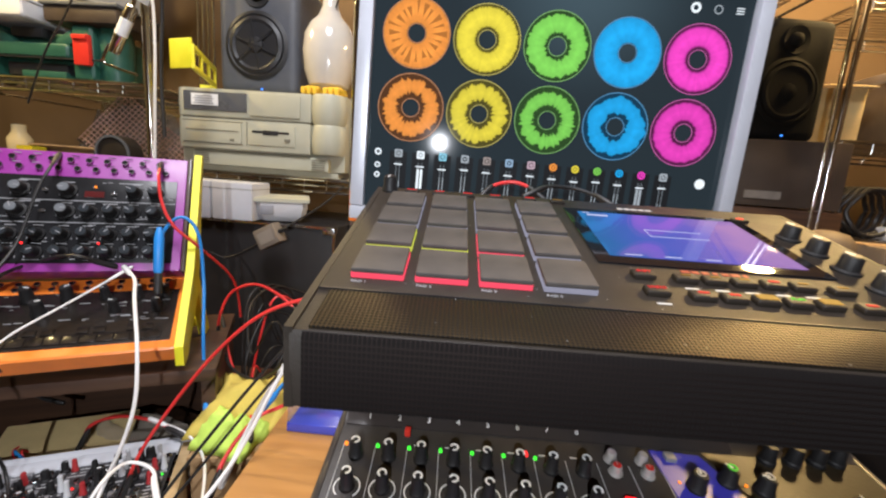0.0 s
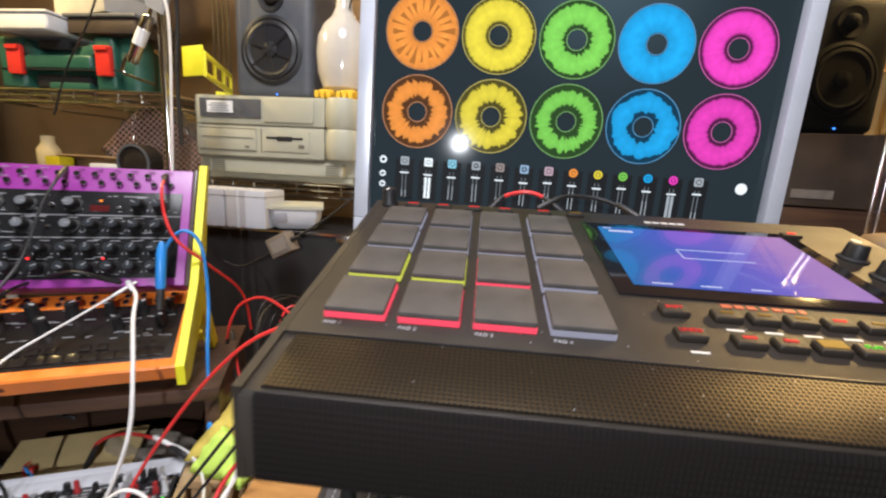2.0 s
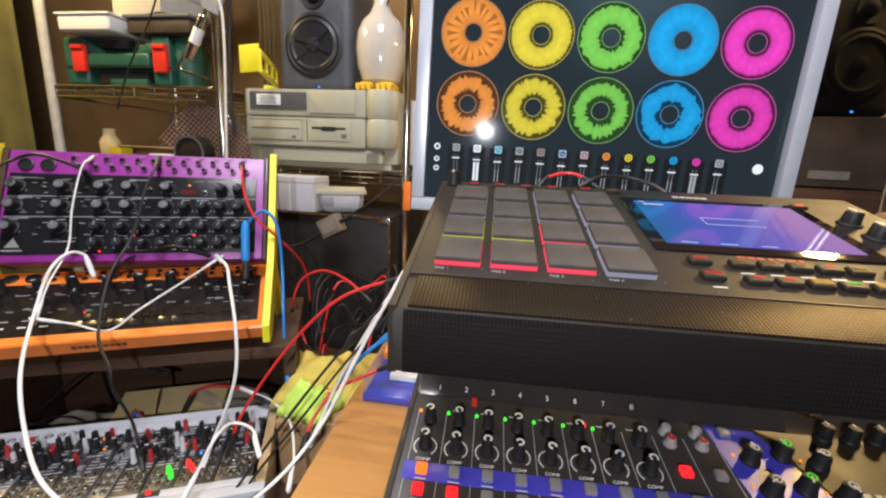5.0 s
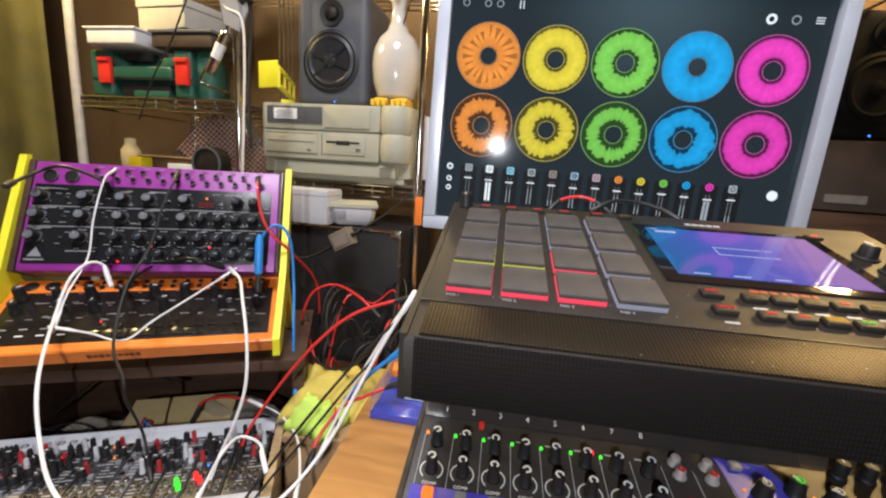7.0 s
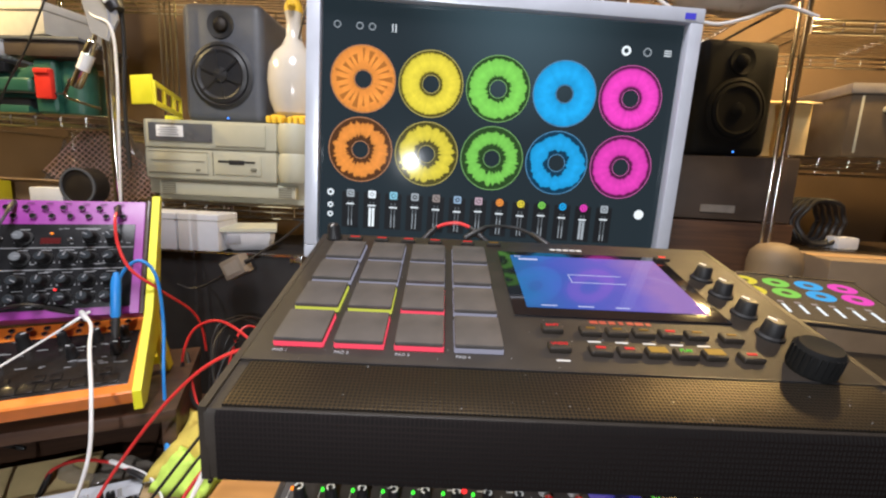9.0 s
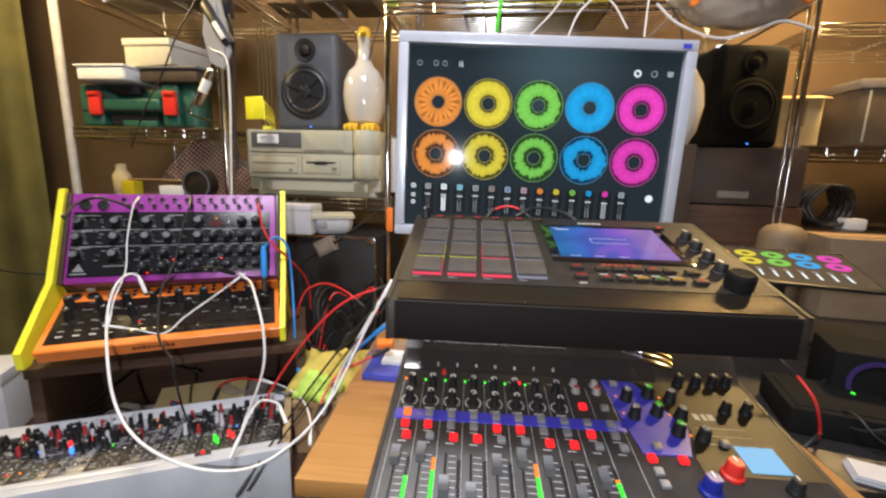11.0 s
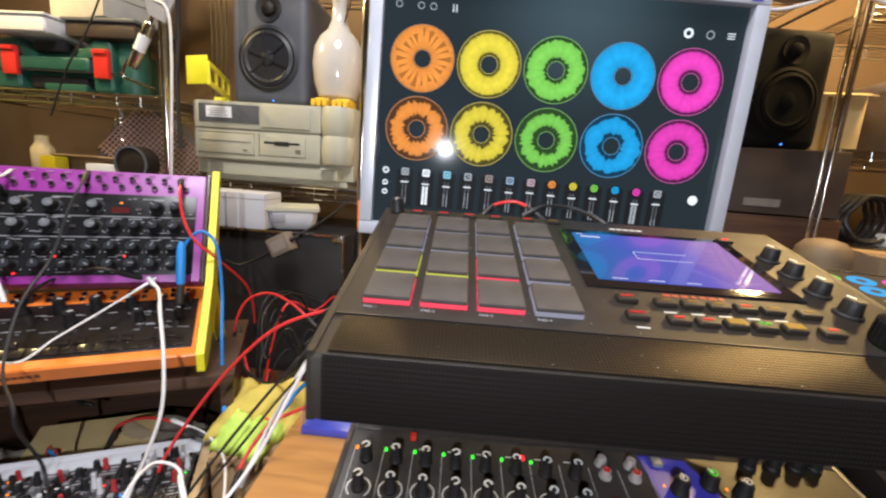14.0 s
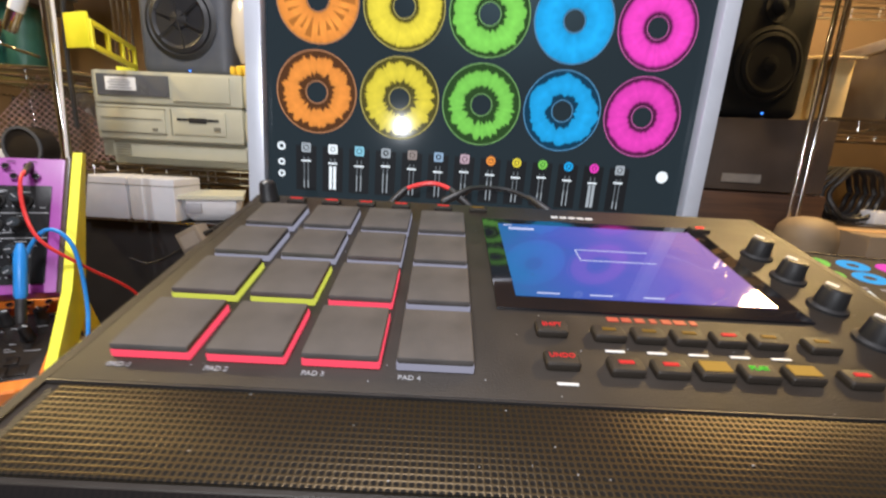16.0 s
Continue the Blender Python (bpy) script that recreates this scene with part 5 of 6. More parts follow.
def shelf_parts(s, x0, x1, y0, y1, z, step=0.026):
    for y in (y0, y1):
        bm = B()
        rod(bm, (x0, y, z), (x1, y, z), 0.0035)
        rod(bm, (x0, y, z - 0.026), (x1, y, z - 0.026), 0.0035)
        rod(bm, (x0, y, z - 0.013), (x1, y, z - 0.013), 0.0022)
        for k in range(9):
            a = x0 + (x1 - x0) * k / 8
            rod(bm, (a, y, z - 0.024), (a, y, z - 0.002), 0.0018, 5)
        part("shelf_rail", bm, CHROME, s)
    for x in (x0, x1):
        bm = B()
        rod(bm, (x, y0, z), (x, y1, z), 0.0035)
        rod(bm, (x, y0, z - 0.026), (x, y1, z - 0.026), 0.0035)
        part("shelf_rail", bm, CHROME, s)
    wire = mesh_of("shelf_wire", rod(B(), (x0, 0, z + 0.0035), (x1, 0, z + 0.0035), 0.0018, 5), CHROME)
    y = y0 + step * 0.7
    while y < y1 - 0.01:
        again("shelf_wire", wire, s, (0, y, 0))
        y += step * 0.7
    n = max(2, int((x1 - x0) / 0.22))
    for k in range(1, n):
        x = x0 + (x1 - x0) * k / n
        part("cross_rail", rod(B(), (x, y0, z), (x, y1, z), 0.0025, 6), CHROME, s)


def post(s, x, y, top=2.1, pale=False, r=0.0085):
    bm = B()
    r = 0.011 if pale else r
    rod(bm, (x, y, 0), (x, y, top), r, 16)
    for k in range(int(top / 0.05)):
        rod(bm, (x, y, 0.05 * k), (x, y, 0.05 * k + 0.004), r + 0.0005, 16)
    part("post", bm, mat("grey_wrap", (0.42, 0.40, 0.37), 0.45, var=0.3) if pale else CHROME, s, "pale grey wrapped post" if pale else "")


def shelving():
    a = thing("shelving_unit", pose(0, 0, 0), "chrome wire shelving unit holding a green tool case", "shelf", "wire shelving units")
    post(a, -1.112, 1.160, pale=True)
    post(a, -0.628, 1.150)
    post(a, -1.112, 1.560)
    post(a, -0.628, 1.560)
    for z in (1.185, 0.985, 1.565, 0.45):
        shelf_parts(a, -1.100, -0.640, 1.160, 1.560, z)
    b = thing("shelving_unit", pose(0, 0, 0), "chrome wire shelving unit holding the old computer and speaker", "shelf", "wire shelving units")
    post(b, -0.176, 1.155)
    post(b, -0.600, 1.560)
    post(b, -0.176, 1.560)
    for z in (1.008, 0.60):
        shelf_parts(b, -0.590, -0.188, 1.165, 1.545, z)
    shelf_parts(b, -0.590, -0.188, 1.160, 1.545, 1.545)
    shelf_parts(b, -0.165, 0.745, 1.095, 1.545, 1.472)
    for x in (0.745, -0.16):
        post(b, x, 1.560)
    c = thing("shelving_unit", pose(0, 0, 0), "chrome wire shelving unit with cables and boxes", "shelf", "wire shelving units")
    for x, y in ((0.848, 1.262), (0.868, 1.266), (0.882, 1.280)):
        post(c, x, y, r=0.0045)
    post(c, 1.45, 1.28)
    post(c, 1.45, 1.56)
    for z in (1.472, 1.175, 0.955):
        shelf_parts(c, 0.895, 1.44, 1.285, 1.545, z)


shelving()


def tool_case():
    s = thing("tool_case", pose(-0.932, 1.215, 1.1905), "dark green plastic tool case with two red latches", "tool case")
    part("shell", box(B(), (0.330, 0.085, 0.104), (0.004, 0.050, 0.056), 0.014, seg=3), GREEN_CASE, s, "dark green moulded shell")
    # the left block is square, the right one a rounded barrel
    part("end_block", box(B(), (0.070, 0.110, 0.118), (-0.138, 0.034, 0.060), 0.014, seg=3), GREEN_CASE, s)
    bm = B()
    box(bm, (0.052, 0.110, 0.120), (0.112, 0.034, 0.061), 0.012, seg=3)
    part("end_block", bm, GREEN_CASE, s)
    bm = B()
    lathe(bm, [(0.024, 0.0), (0.032, 0.006), (0.034, 0.020), (0.034, 0.108), (0.030, 0.120), (0.020, 0.123)], 28, (0.158, 0.024, 0.0))
    part("barrel_end", bm, GREEN_CASE, s, "rounded green end of the case")
    # solid black blocks give the shade of the hollows round the handle
    part("recess", box(B(), (0.150, 0.030, 0.030), (-0.010, 0.004, 0.022), 0.006), CONE, s, "dark block for the shade under the handle")
    part("recess", box(B(), (0.080, 0.030, 0.024), (-0.030, 0.004, 0.103), 0.006), CONE, s, "dark block for the shade over the handle")
    part("handle", box(B(), (0.180, 0.034, 0.034), (-0.008, -0.008, 0.062), 0.011, seg=3), GREEN_CASE, s, "thick green handle bar")
    for x, t in ((-0.082, -34), (0.070, 34)):
        part("handle_web", box(B(), (0.050, 0.030, 0.028), (x, -0.004, 0.086), 0.009, pose(0, 0, 0, 0, -t)), GREEN_CASE, s)
    part("foot_rail", box(B(), (0.110, 0.028, 0.018), (0.010, -0.002, 0.010), 0.004), GREEN_CASE, s)
    part("seam", box(B(), (0.325, 0.003, 0.003), (0, -0.0215, 0.046)), CONE, s)
    for x in (-0.118, 0.118):
        la = part("latch", box(B(), (0.038, 0.012, 0.066), (x, -0.024, 0.066), 0.004), RED_PLASTIC, s, "red plastic latch")
        part("latch_lip", box(B(), (0.034, 0.006, 0.010), (x, -0.031, 0.092), 0.002), RED_PLASTIC, la)


tool_case()


def shelf_boxes():
    t = thing("storage_tub", pose(-1.000, 1.24, 1.3130), "white plastic storage tub on the tool case", "tub")
    part("tub", box(B(), (0.150, 0.150, 0.040), (0, 0, 0.0200), 0.010, seg=3), WHITE_CASE, t)
    part("rim", box(B(), (0.156, 0.156, 0.006), (0, 0, 0.0400), 0.0025), WHITE_CASE, t, "white rounded rim")
    t = thing("storage_tub", pose(-0.81, 1.25, 1.3130), "dark grey plastic tub on the tool case", "tub")
    part("tub", box(B(), (0.175, 0.130, 0.034), (0, 0, 0.0170), 0.006), TIN_GREY, t)
    part("lid", box(B(), (0.185, 0.140, 0.008), (0, 0, 0.0375), 0.003), SPEAKER_GREY, t)
    t = thing("cardboard_box", pose(-0.87, 1.27, 1.3600, 0, 0, -14), "pale worn cardboard box with a creased lid", "box")
    part("carton", box(B(), (0.185, 0.13, 0.062), (0, 0, 0.0310), 0.002), mat("pale_carton", (0.36, 0.34, 0.30), 0.8, var=0.15), t)
    part("lid", box(B(), (0.192, 0.137, 0.018), (0, 0, 0.0640), 0.002, pose(0, 0, 0, 0, 4)), mat("pale_carton_lid", (0.42, 0.40, 0.36), 0.8, var=0.15), t)
    # lower tier
    g = thing("wire_grater", pose(-0.80, 1.24, 0.9900, 0, 0, 6), "leaning reddish mesh sheet on the shelf", "mesh")
    bm = B()
    for k in range(22):
        rod(bm, (-0.11 + 0.01 * k, 0, 0.002), (-0.11 + 0.01 * k, 0, 0.165), 0.0011, 4)
    for k in range(16):
        rod(bm, (-0.112, 0, 0.004 + 0.0105 * k), (0.112, 0, 0.004 + 0.0105 * k), 0.0011, 4)
    part("mesh_sheet", bm, mat("dull_red_wire", (0.34, 0.21, 0.19), 0.5, 0.1), g, at=pose(0, 0, 0, -12, 38))
    part("mesh_frame", box(B(), (0.224, 0.003, 0.004), (0, 0, 0.004)), STEEL, g, at=pose(0, 0, 0, -12, 38))
    solid("glass_jar", lathe(B(), [(0.020, 0), (0.024, 0.006), (0.024, 0.062), (0.014, 0.078), (0.014, 0.094), (0.006, 0.096)], 20), mat("amber_glass", (0.45, 0.36, 0.20), 0.12, bump=0.02, coat=0.4), "small amber glass jar on the lower shelf", "jar", m=pose(-1.000, 1.20, 0.9900))
    y = thing("yellow_carton", pose(-0.955, 1.185, 0.9900), "small yellow carton on the lower shelf", "carton")
    part("carton", box(B(), (0.040, 0.035, 0.046), (0, 0, 0.023), 0.002), TUB_YELLOW, y)
    part("flap", box(B(), (0.040, 0.018, 0.0012), (0, -0.008, 0.0468)), TUB_YELLOW, y)
    fan = thing("round_tin", pose(-0.735, 1.185, 0.9900), "round dark metal tin standing on edge", "tin")
    part("drum", lathe(B(), [(0.036, -0.02), (0.042, -0.018), (0.042, 0.018), (0.036, 0.02)], 32, (0, 0, 0.042), pose(0, 0, 0, 90)), BLACK_SATIN, fan)
    part("rim", ring(0.042, 0.037, 0, 0.003, 40), SPEAKER_GREY, fan, at=pose(0, -0.0205, 0.042, 90))
    p = thing("paper_packet", pose(-0.815, 1.19, 0.9900, 0, 0, 4), "white paper packet lying on the shelf", "paper")
    part("packet", box(B(), (0.075, 0.05, 0.036), (0, 0, 0.018), 0.003), WHITE_CASE, p)
    c = thing("card_tray", pose(-0.90, 1.30, 0.9900), "worn brown cardboard tray", "tray")
    part("tray", box(B(), (0.20, 0.14, 0.045), (0, 0, 0.0225), 0.003), CARD, c)
    part("flap", box(B(), (0.20, 0.05, 0.003), (0, -0.08, 0.046), 0, pose(0, 0, 0, -14)), CARD, c)
    # crumpled clear bag heaped behind the jars
    bm = B()
    n = 26
    g = [[bm.verts.new(((i / n - 0.5) * 0.34, (j / n - 0.5) * 0.16, 0.004 + (0.17 * max(0, 1 - (2.0 * i / n - 1.2) ** 2) * math.sin(math.pi * j / n)) * (1 + 0.5 * noise.noise((i * 0.45, j * 0.5, 7))) + 0.012 * abs(noise.noise((i * 1.1, j * 1.1, 3))))) for j in range(n + 1)] for i in range(n + 1)]
    for i in range(n):
        for j in range(n):
            bm.faces.new((g[i][j], g[i + 1][j], g[i + 1][j + 1], g[i][j + 1]))
    bag = solid("plastic_bag", bm, mat("clear_bag", (0.30, 0.26, 0.22), 0.10, bump=0, alpha=0.42), "crumpled clear plastic bag heaped on the lower shelf", "bag", m=pose(-0.86, 1.36, 1.0))
    bag.data.polygons.foreach_set("use_smooth", [False] * len(bag.data.polygons))
    # pale cloth strip hanging from the upper shelf by the post
    cloth_grey = mat("pale_grey_cloth", (0.24, 0.245, 0.265), 0.85, var=0.25, scale=30, bump=0.3)
    hc = thing("hanging_cloth", pose(-0.612, 1.122, 1.496), "pale grey cloth strip hanging beside the shelf post", "cloth")
    part("strip", plate(B(), [(-0.014, 0.0), (0.017, 0.0), (0.030, -0.060), (0.038, -0.126), (0.016, -0.167), (-0.020, -0.150), (-0.036, -0.079), (-0.030, -0.040)], 0, 0.005), cloth_grey, hc, at=pose(0, 0, 0, 90))
    part("fold", tube(B(), spline([(0.004, -0.002, 0.0), (0.010, -0.004, -0.07), (0.020, -0.003, -0.125), (0.014, -0.002, -0.160)]), 0.004), cloth_grey, hc)
    # clamp lamp on the post
    l = thing("clip_lamp", pose(-0.660, 1.135, 1.205), "chrome clip lamp clamped to the shelf post", "lamp")
    tn = pose(0, 0, 0, 0, 28)
    part("tube", lathe(B(), [(0.009, -0.055), (0.011, -0.05), (0.011, 0.045), (0.008, 0.05)], 18, (-0.005, 0, 0.085), tn), CHROME, l, "chrome lamp tube")
    part("band", lathe(B(), [(0.0118, -0.015), (0.0118, 0.02)], 18, (-0.005, 0, 0.085), tn), WHITE, l)
    part("clamp", tube(B(), spline([(-0.035, -0.005, 0.052), (-0.055, 0, 0.020), (-0.030, 0, 0.008), (0.020, 0, -0.006)]), 0.003), CHROME, l, "bent wire clamp")
    part("arm", tube(B(), spline([(0.018, 0, 0.13), (0.030, 0.005, 0.18), (0.020, 0.01, 0.24)]), 0.004), CHROME, l)
    l = thing("clip_lamp", pose(-0.610, 1.125, 1.42), "dark clip lamp with a pale label on the post", "lamp")
    tn = pose(0, 0, 0, 0, -32)
    part("tube", lathe(B(), [(0.013, -0.06), (0.016, -0.05), (0.016, 0.05), (0.010, 0.06)], 18, (0.0, 0, 0.02), tn), BLACK, l)
    part("label_strip", box(B(), (0.012, 0.004, 0.045), (0.012, -0.0165, 0.0), 0.001, tn), WHITE, l)
    part("clamp", box(B(), (0.03, 0.03, 0.05), (0.015, 0.015, 0.065), 0.004), BLACK, l)


shelf_boxes()


def old_computer():
    s = thing("desktop_computer", pose(-0.388, 1.168, 1.0125) @ Matrix.Diagonal((1.0, 1.0, 1.085, 1.0)), "aged beige desktop computer with floppy drive lying flat", "computer")
    part("case", box(B(), (0.375, 0.34, 0.150), (-0.002, 0.182, 0.087), 0.003), BEIGE, s, "beige steel case")
    part("plinth", box(B(), (0.340, 0.33, 0.012), (0, 0.18, 0.006), 0.001), BEIGE, s)
    part("lower_bezel", box(B(), (0.310, 0.020, 0.028), (0, 0.004, 0.025), 0.004), BEIGE, s)
    part("bezel", box(B(), (0.290, 0.022, 0.060), (-0.030, 0.000, 0.074), 0.003), BEIGE, s)
    part("top_bezel", box(B(), (0.290, 0.020, 0.054), (-0.030, 0.002, 0.1335), 0.003), BEIGE, s)
    part("window", box(B(), (0.142, 0.004, 0.036), (-0.098, -0.0085, 0.136), 0.001), mat("grey_label_window", (0.10, 0.10, 0.10), 0.3), s)
    part("sticker", box(B(), (0.060, 0.002, 0.022), (-0.120, -0.0110, 0.138)), WHITE, s, "white paper sticker")
    part("drive_bay", box(B(), (0.132, 0.004, 0.040), (-0.104, -0.0115, 0.076), 0.001), BEIGE, s)
    for z in (0.0545, 0.0975):
        part("bay_groove", box(B(), (0.136, 0.003, 0.0016), (-0.104, -0.0112, z)), BEIGE_DARK, s)
    fl = part("floppy_drive", box(B(), (0.104, 0.004, 0.040), (0.030, -0.0115, 0.076), 0.001), BEIGE, s)
    part("slot", box(B(), (0.082, 0.003, 0.004), (0.028, -0.0130, 0.082)), CONE, fl)
    part("slot", box(B(), (0.034, 0.004, 0.009), (0.028, -0.0130, 0.081), 0.001), CONE, fl)
    part("eject_button", box(B(), (0.012, 0.005, 0.006), (0.066, -0.0140, 0.068), 0.001), BEIGE_DARK, fl)
    for x, w in ((0.148, 0.076), (-0.180, 0.030)):
        part("end_pillar", lathe(B(), [(w * 0.46, 0), (w * 0.49, 0.004), (w * 0.515, 0.028), (w * 0.49, 0.053), (w * 0.455, 0.058), (w * 0.49, 0.063), (w * 0.515, 0.088), (w * 0.49, 0.112), (w * 0.46, 0.116)], 24, (x, 0.016, 0.045)), BEIGE, s, "rounded end pillar")
    for k in range(5):
        part("vent_slot", box(B(), (0.030, 0.003, 0.0016), (-0.132, -0.0062, 0.0155 + 0.0045 * k)), BEIGE_DARK, s)
        part("vent_slot", box(B(), (0.030, 0.003, 0.0016), (0.132, -0.0062, 0.0155 + 0.0045 * k)), BEIGE_DARK, s)
    for z in (0.0425, 0.1055):
        part("seam", box(B(), (0.292, 0.003, 0.0018), (-0.030, -0.0105, z)), BEIGE_DARK, s)
    part("blank_panel", box(B(), (0.112, 0.004, 0.044), (0.036, -0.0092, 0.134), 0.002), BEIGE, s)
    part("bay_seam", box(B(), (0.0016, 0.003, 0.046), (-0.0260, -0.0112, 0.076)), BEIGE_DARK, s)
    part("tray_line", box(B(), (0.118, 0.002, 0.0012), (-0.104, -0.0138, 0.080)), BEIGE_DARK, s)
    part("bay_button", box(B(), (0.010, 0.003, 0.004), (-0.058, -0.0142, 0.063), 0.001), BEIGE_DARK, s)
    for k in range(4):
        part("sticker_line", box(B(), (0.046 - 0.008 * (k % 2), 0.001, 0.0014), (-0.122, -0.0124, 0.131 + 0.0045 * k)), PRINT, s)
    part("side_box", box(B(), (0.030, 0.30, 0.135), (0.205, 0.19, 0.0800), 0.002), WHITE_CASE, s)


old_computer()


def studio_speaker(name, m, shell, label):
    s = thing(name, m, label, "speaker", "studio speakers")
    cone_mat = CONE if shell is SPEAKER_GREY else RUBBER
    bm = B()
    box(bm, (0.188, 0.17, 0.262), (0, 0.085, 0.133), 0.022, seg=4)
    part("cabinet", bm, shell, s, "cast cabinet with rounded edges")
    fr = pose(0, 0, 0, 90)
    part("woofer_rim", lathe(B(), [(0.072, 0), (0.074, 0.004), (0.066, 0.008), (0.060, 0.004)], 40, (0, 0.001, 0.106), fr), cone_mat, s)
    part("woofer_cone", lathe(B(), [(0.062, 0.006), (0.054, 0.009), (0.046, 0.005), (0.018, -0.004 + 0.008), (0.016, 0.0095), (0.004, 0.0130)], 40, (0, -0.001, 0.106), fr), (mat("woofer_paper", (0.02, 0.02, 0.022), 0.4, bump=0.08) if shell is SPEAKER_GREY else RUBBER), s, "black woofer cone")
    for a in range(3 if shell is SPEAKER_GREY else 0):
        part("guard_bar", box(B(), (0.110, 0.0018, 0.0030), (0, -0.0125, 0.106), 0, pose(0, 0, 0, 0, 60 * a + 20)), cone_mat, s)
    part("tweeter_recess", lathe(B(), [(0.031, 0), (0.030, 0.004), (0.018, 0.001)], 32, (0, 0.001, 0.216), fr), cone_mat, s)
    part("tweeter_dome", lathe(B(), [(0.016, 0.0), (0.014, 0.005), (0.008, 0.009), (0.002, 0.010)], 24, (0, -0.001, 0.216), fr), BLACK_SATIN if shell is SPEAKER_GREY else cone_mat, s)
    part("led", cone(B(), 0.0022, 0.0016, 0.003, (0.010, 0.001, 0.012), 10, fr), L_BLUE, s, "blue power light")
    part("foot", box(B(), (0.12, 0.12, 0.006), (0, 0.085, 0.0003), 0.002), cone_mat, s)


def background_things():
    studio_speaker("studio_speaker", pose(-0.432, 1.238, 1.1915), SPEAKER_GREY, "dark grey studio speaker on the beige computer")
    studio_speaker("studio_speaker", pose(0.766, 1.300, 1.1690, 0, 0, 7), RUBBER, "black studio speaker on a dark box")
    # porcelain goose, one piece
    bm = B()
    prof = [(0.026, 0.016), (0.044, 0.028), (0.054, 0.058), (0.058, 0.098), (0.055, 0.132), (0.044, 0.157), (0.027, 0.174), (0.0175, 0.195), (0.0155, 0.225), (0.019, 0.246), (0.020, 0.258), (0.014, 0.272), (0.004, 0.277)]
    lathe(bm, prof, 32)
    old = set(bm.faces)
    lathe(bm, [(0.010, 0.0), (0.008, 0.014), (0.002, 0.026)], 14, (0.002, -0.014, 0.255), pose(0, 0, 0, 100, 0, 10))
    for x in (-0.024, 0.024):
        box(bm, (0.036, 0.056, 0.022), (x, -0.014, 0.012), 0.008)
        for k in (-1, 0, 1):
            box(bm, (0.010, 0.022, 0.016), (x + 0.013 * k, -0.048, 0.009), 0.004)
    for f in set(bm.faces) - old:
        f.material_index = 1
    for f in old:
        if f.calc_center_median().z > 0.240:
            f.material_index = 1
    solid("goose_figurine", bm, [PORCELAIN, PORCELAIN_YELLOW], "white porcelain goose figurine with yellow feet and bill", "figurine", m=pose(-0.262, 1.235, 1.1885, 0, 0, 0))
    # yellow printed bracket, jutting out over the computer's front edge
    y = thing("yellow_bracket", pose(-0.446, 1.030, 1.1765, 0, 0, 112.6), "yellow plastic bracket with square holes on the computer", "bracket")
    part("front_plate", box(B(), (0.004, 0.054, 0.052), (0.0165, 0.0210, 0.0480), 0.001, pose(0, 0, 0, 0, 0, -39)), YELLOW, y, "flat yellow end plate")
    for z, h in ((0.0255, 0.009), (0.0610, 0.008)):
        part("side_bar", box(B(), (0.208, 0.006, h), (0.106, -0.001, z), 0.001), YELLOW, y)
    for d in (0.006, 0.072, 0.140, 0.206):
        part("strut", box(B(), (0.008, 0.0056, 0.0280), (d, -0.001, 0.0433)), YELLOW, y)
    part("foot", box(B(), (0.030, 0.030, 0.0100), (0.196, 0.010, 0.0165), 0.001), YELLOW, y)
    # boxes below the computer
    w = thing("power_supply_box", pose(-0.455, 1.050, 0.9200), "white plastic adapter boxes side by side", "adapter")
    for x in (-0.020, 0.0665):
        part("housing", box(B(), (0.083, 0.075, 0.075), (x, 0.040, 0.0375), 0.004), ADAPTER, w)
        part("seam", box(B(), (0.0834, 0.0756, 0.0012), (x, 0.040, 0.062)), BEIGE_DARK, w)
    r = thing("router", pose(-0.300, 1.082, 0.9200, 0, 0, 24), "pale grey rounded network box with a wedge lid", "router")
    bm = B()
    rings = [[bm.verts.new((sx * a, 0.030 + sy * b, z)) for sx, sy in ((-1, -0.6), (-0.8, -1), (0.8, -1), (1, -0.6), (1, 0.6), (0.8, 1), (-0.8, 1), (-1, 0.6))] for a, b, z in ((0.036, 0.018, 0.0), (0.046, 0.026, 0.010), (0.050, 0.030, 0.028), (0.050, 0.030, 0.040))]
    for a, b in zip(rings, rings[1:]):
        for q in range(8):
            bm.faces.new((a[q], a[(q + 1) % 8], b[(q + 1) % 8], b[q]))
    bm.faces.new(rings[0][::-1])
    bm.faces.new(rings[-1])
    part("shell", bm, ADAPTER, r, "pale tub-shaped shell")
    # beige here carries the warm light falling on the lid's top
    part("lid", prism(B(), [(-0.003, 0.0405), (0.063, 0.0405), (0.063, 0.052), (-0.003, 0.047)], -0.054, 0.054), BEIGE, r, "lid tinted pale yellow as if lamp-lit")
    part("front_recess", box(B(), (0.026, 0.006, 0.020), (-0.028, 0.0012, 0.024), 0.003), mat("grey_recess", (0.22, 0.22, 0.24), 0.4), r)
    k = thing("flight_case", pose(-0.420, 1.065, 0.0), "black flight case with bright metal corner", "case")
    part("shell", box(B(), (0.470, 0.30, 0.915), (0, 0.155, 0.459), 0.002), BLACK, k)
    part("edge_strip", box(B(), (0.004, 0.006, 0.90), (0.2345, 0.004, 0.455)), STEEL, k)
    part("top_strip", box(B(), (0.470, 0.006, 0.004), (0, 0.004, 0.9160)), STEEL, k)
    part("corner", box(B(), (0.026, 0.022, 0.016), (0.224, 0.010, 0.910), 0.004), STEEL, k, "bright metal corner")
    a = thing("power_adapter", pose(-0.294, 1.020, 0.9000, 0, -28, -10), "small grey inline power adapter on a cord", "adapter")
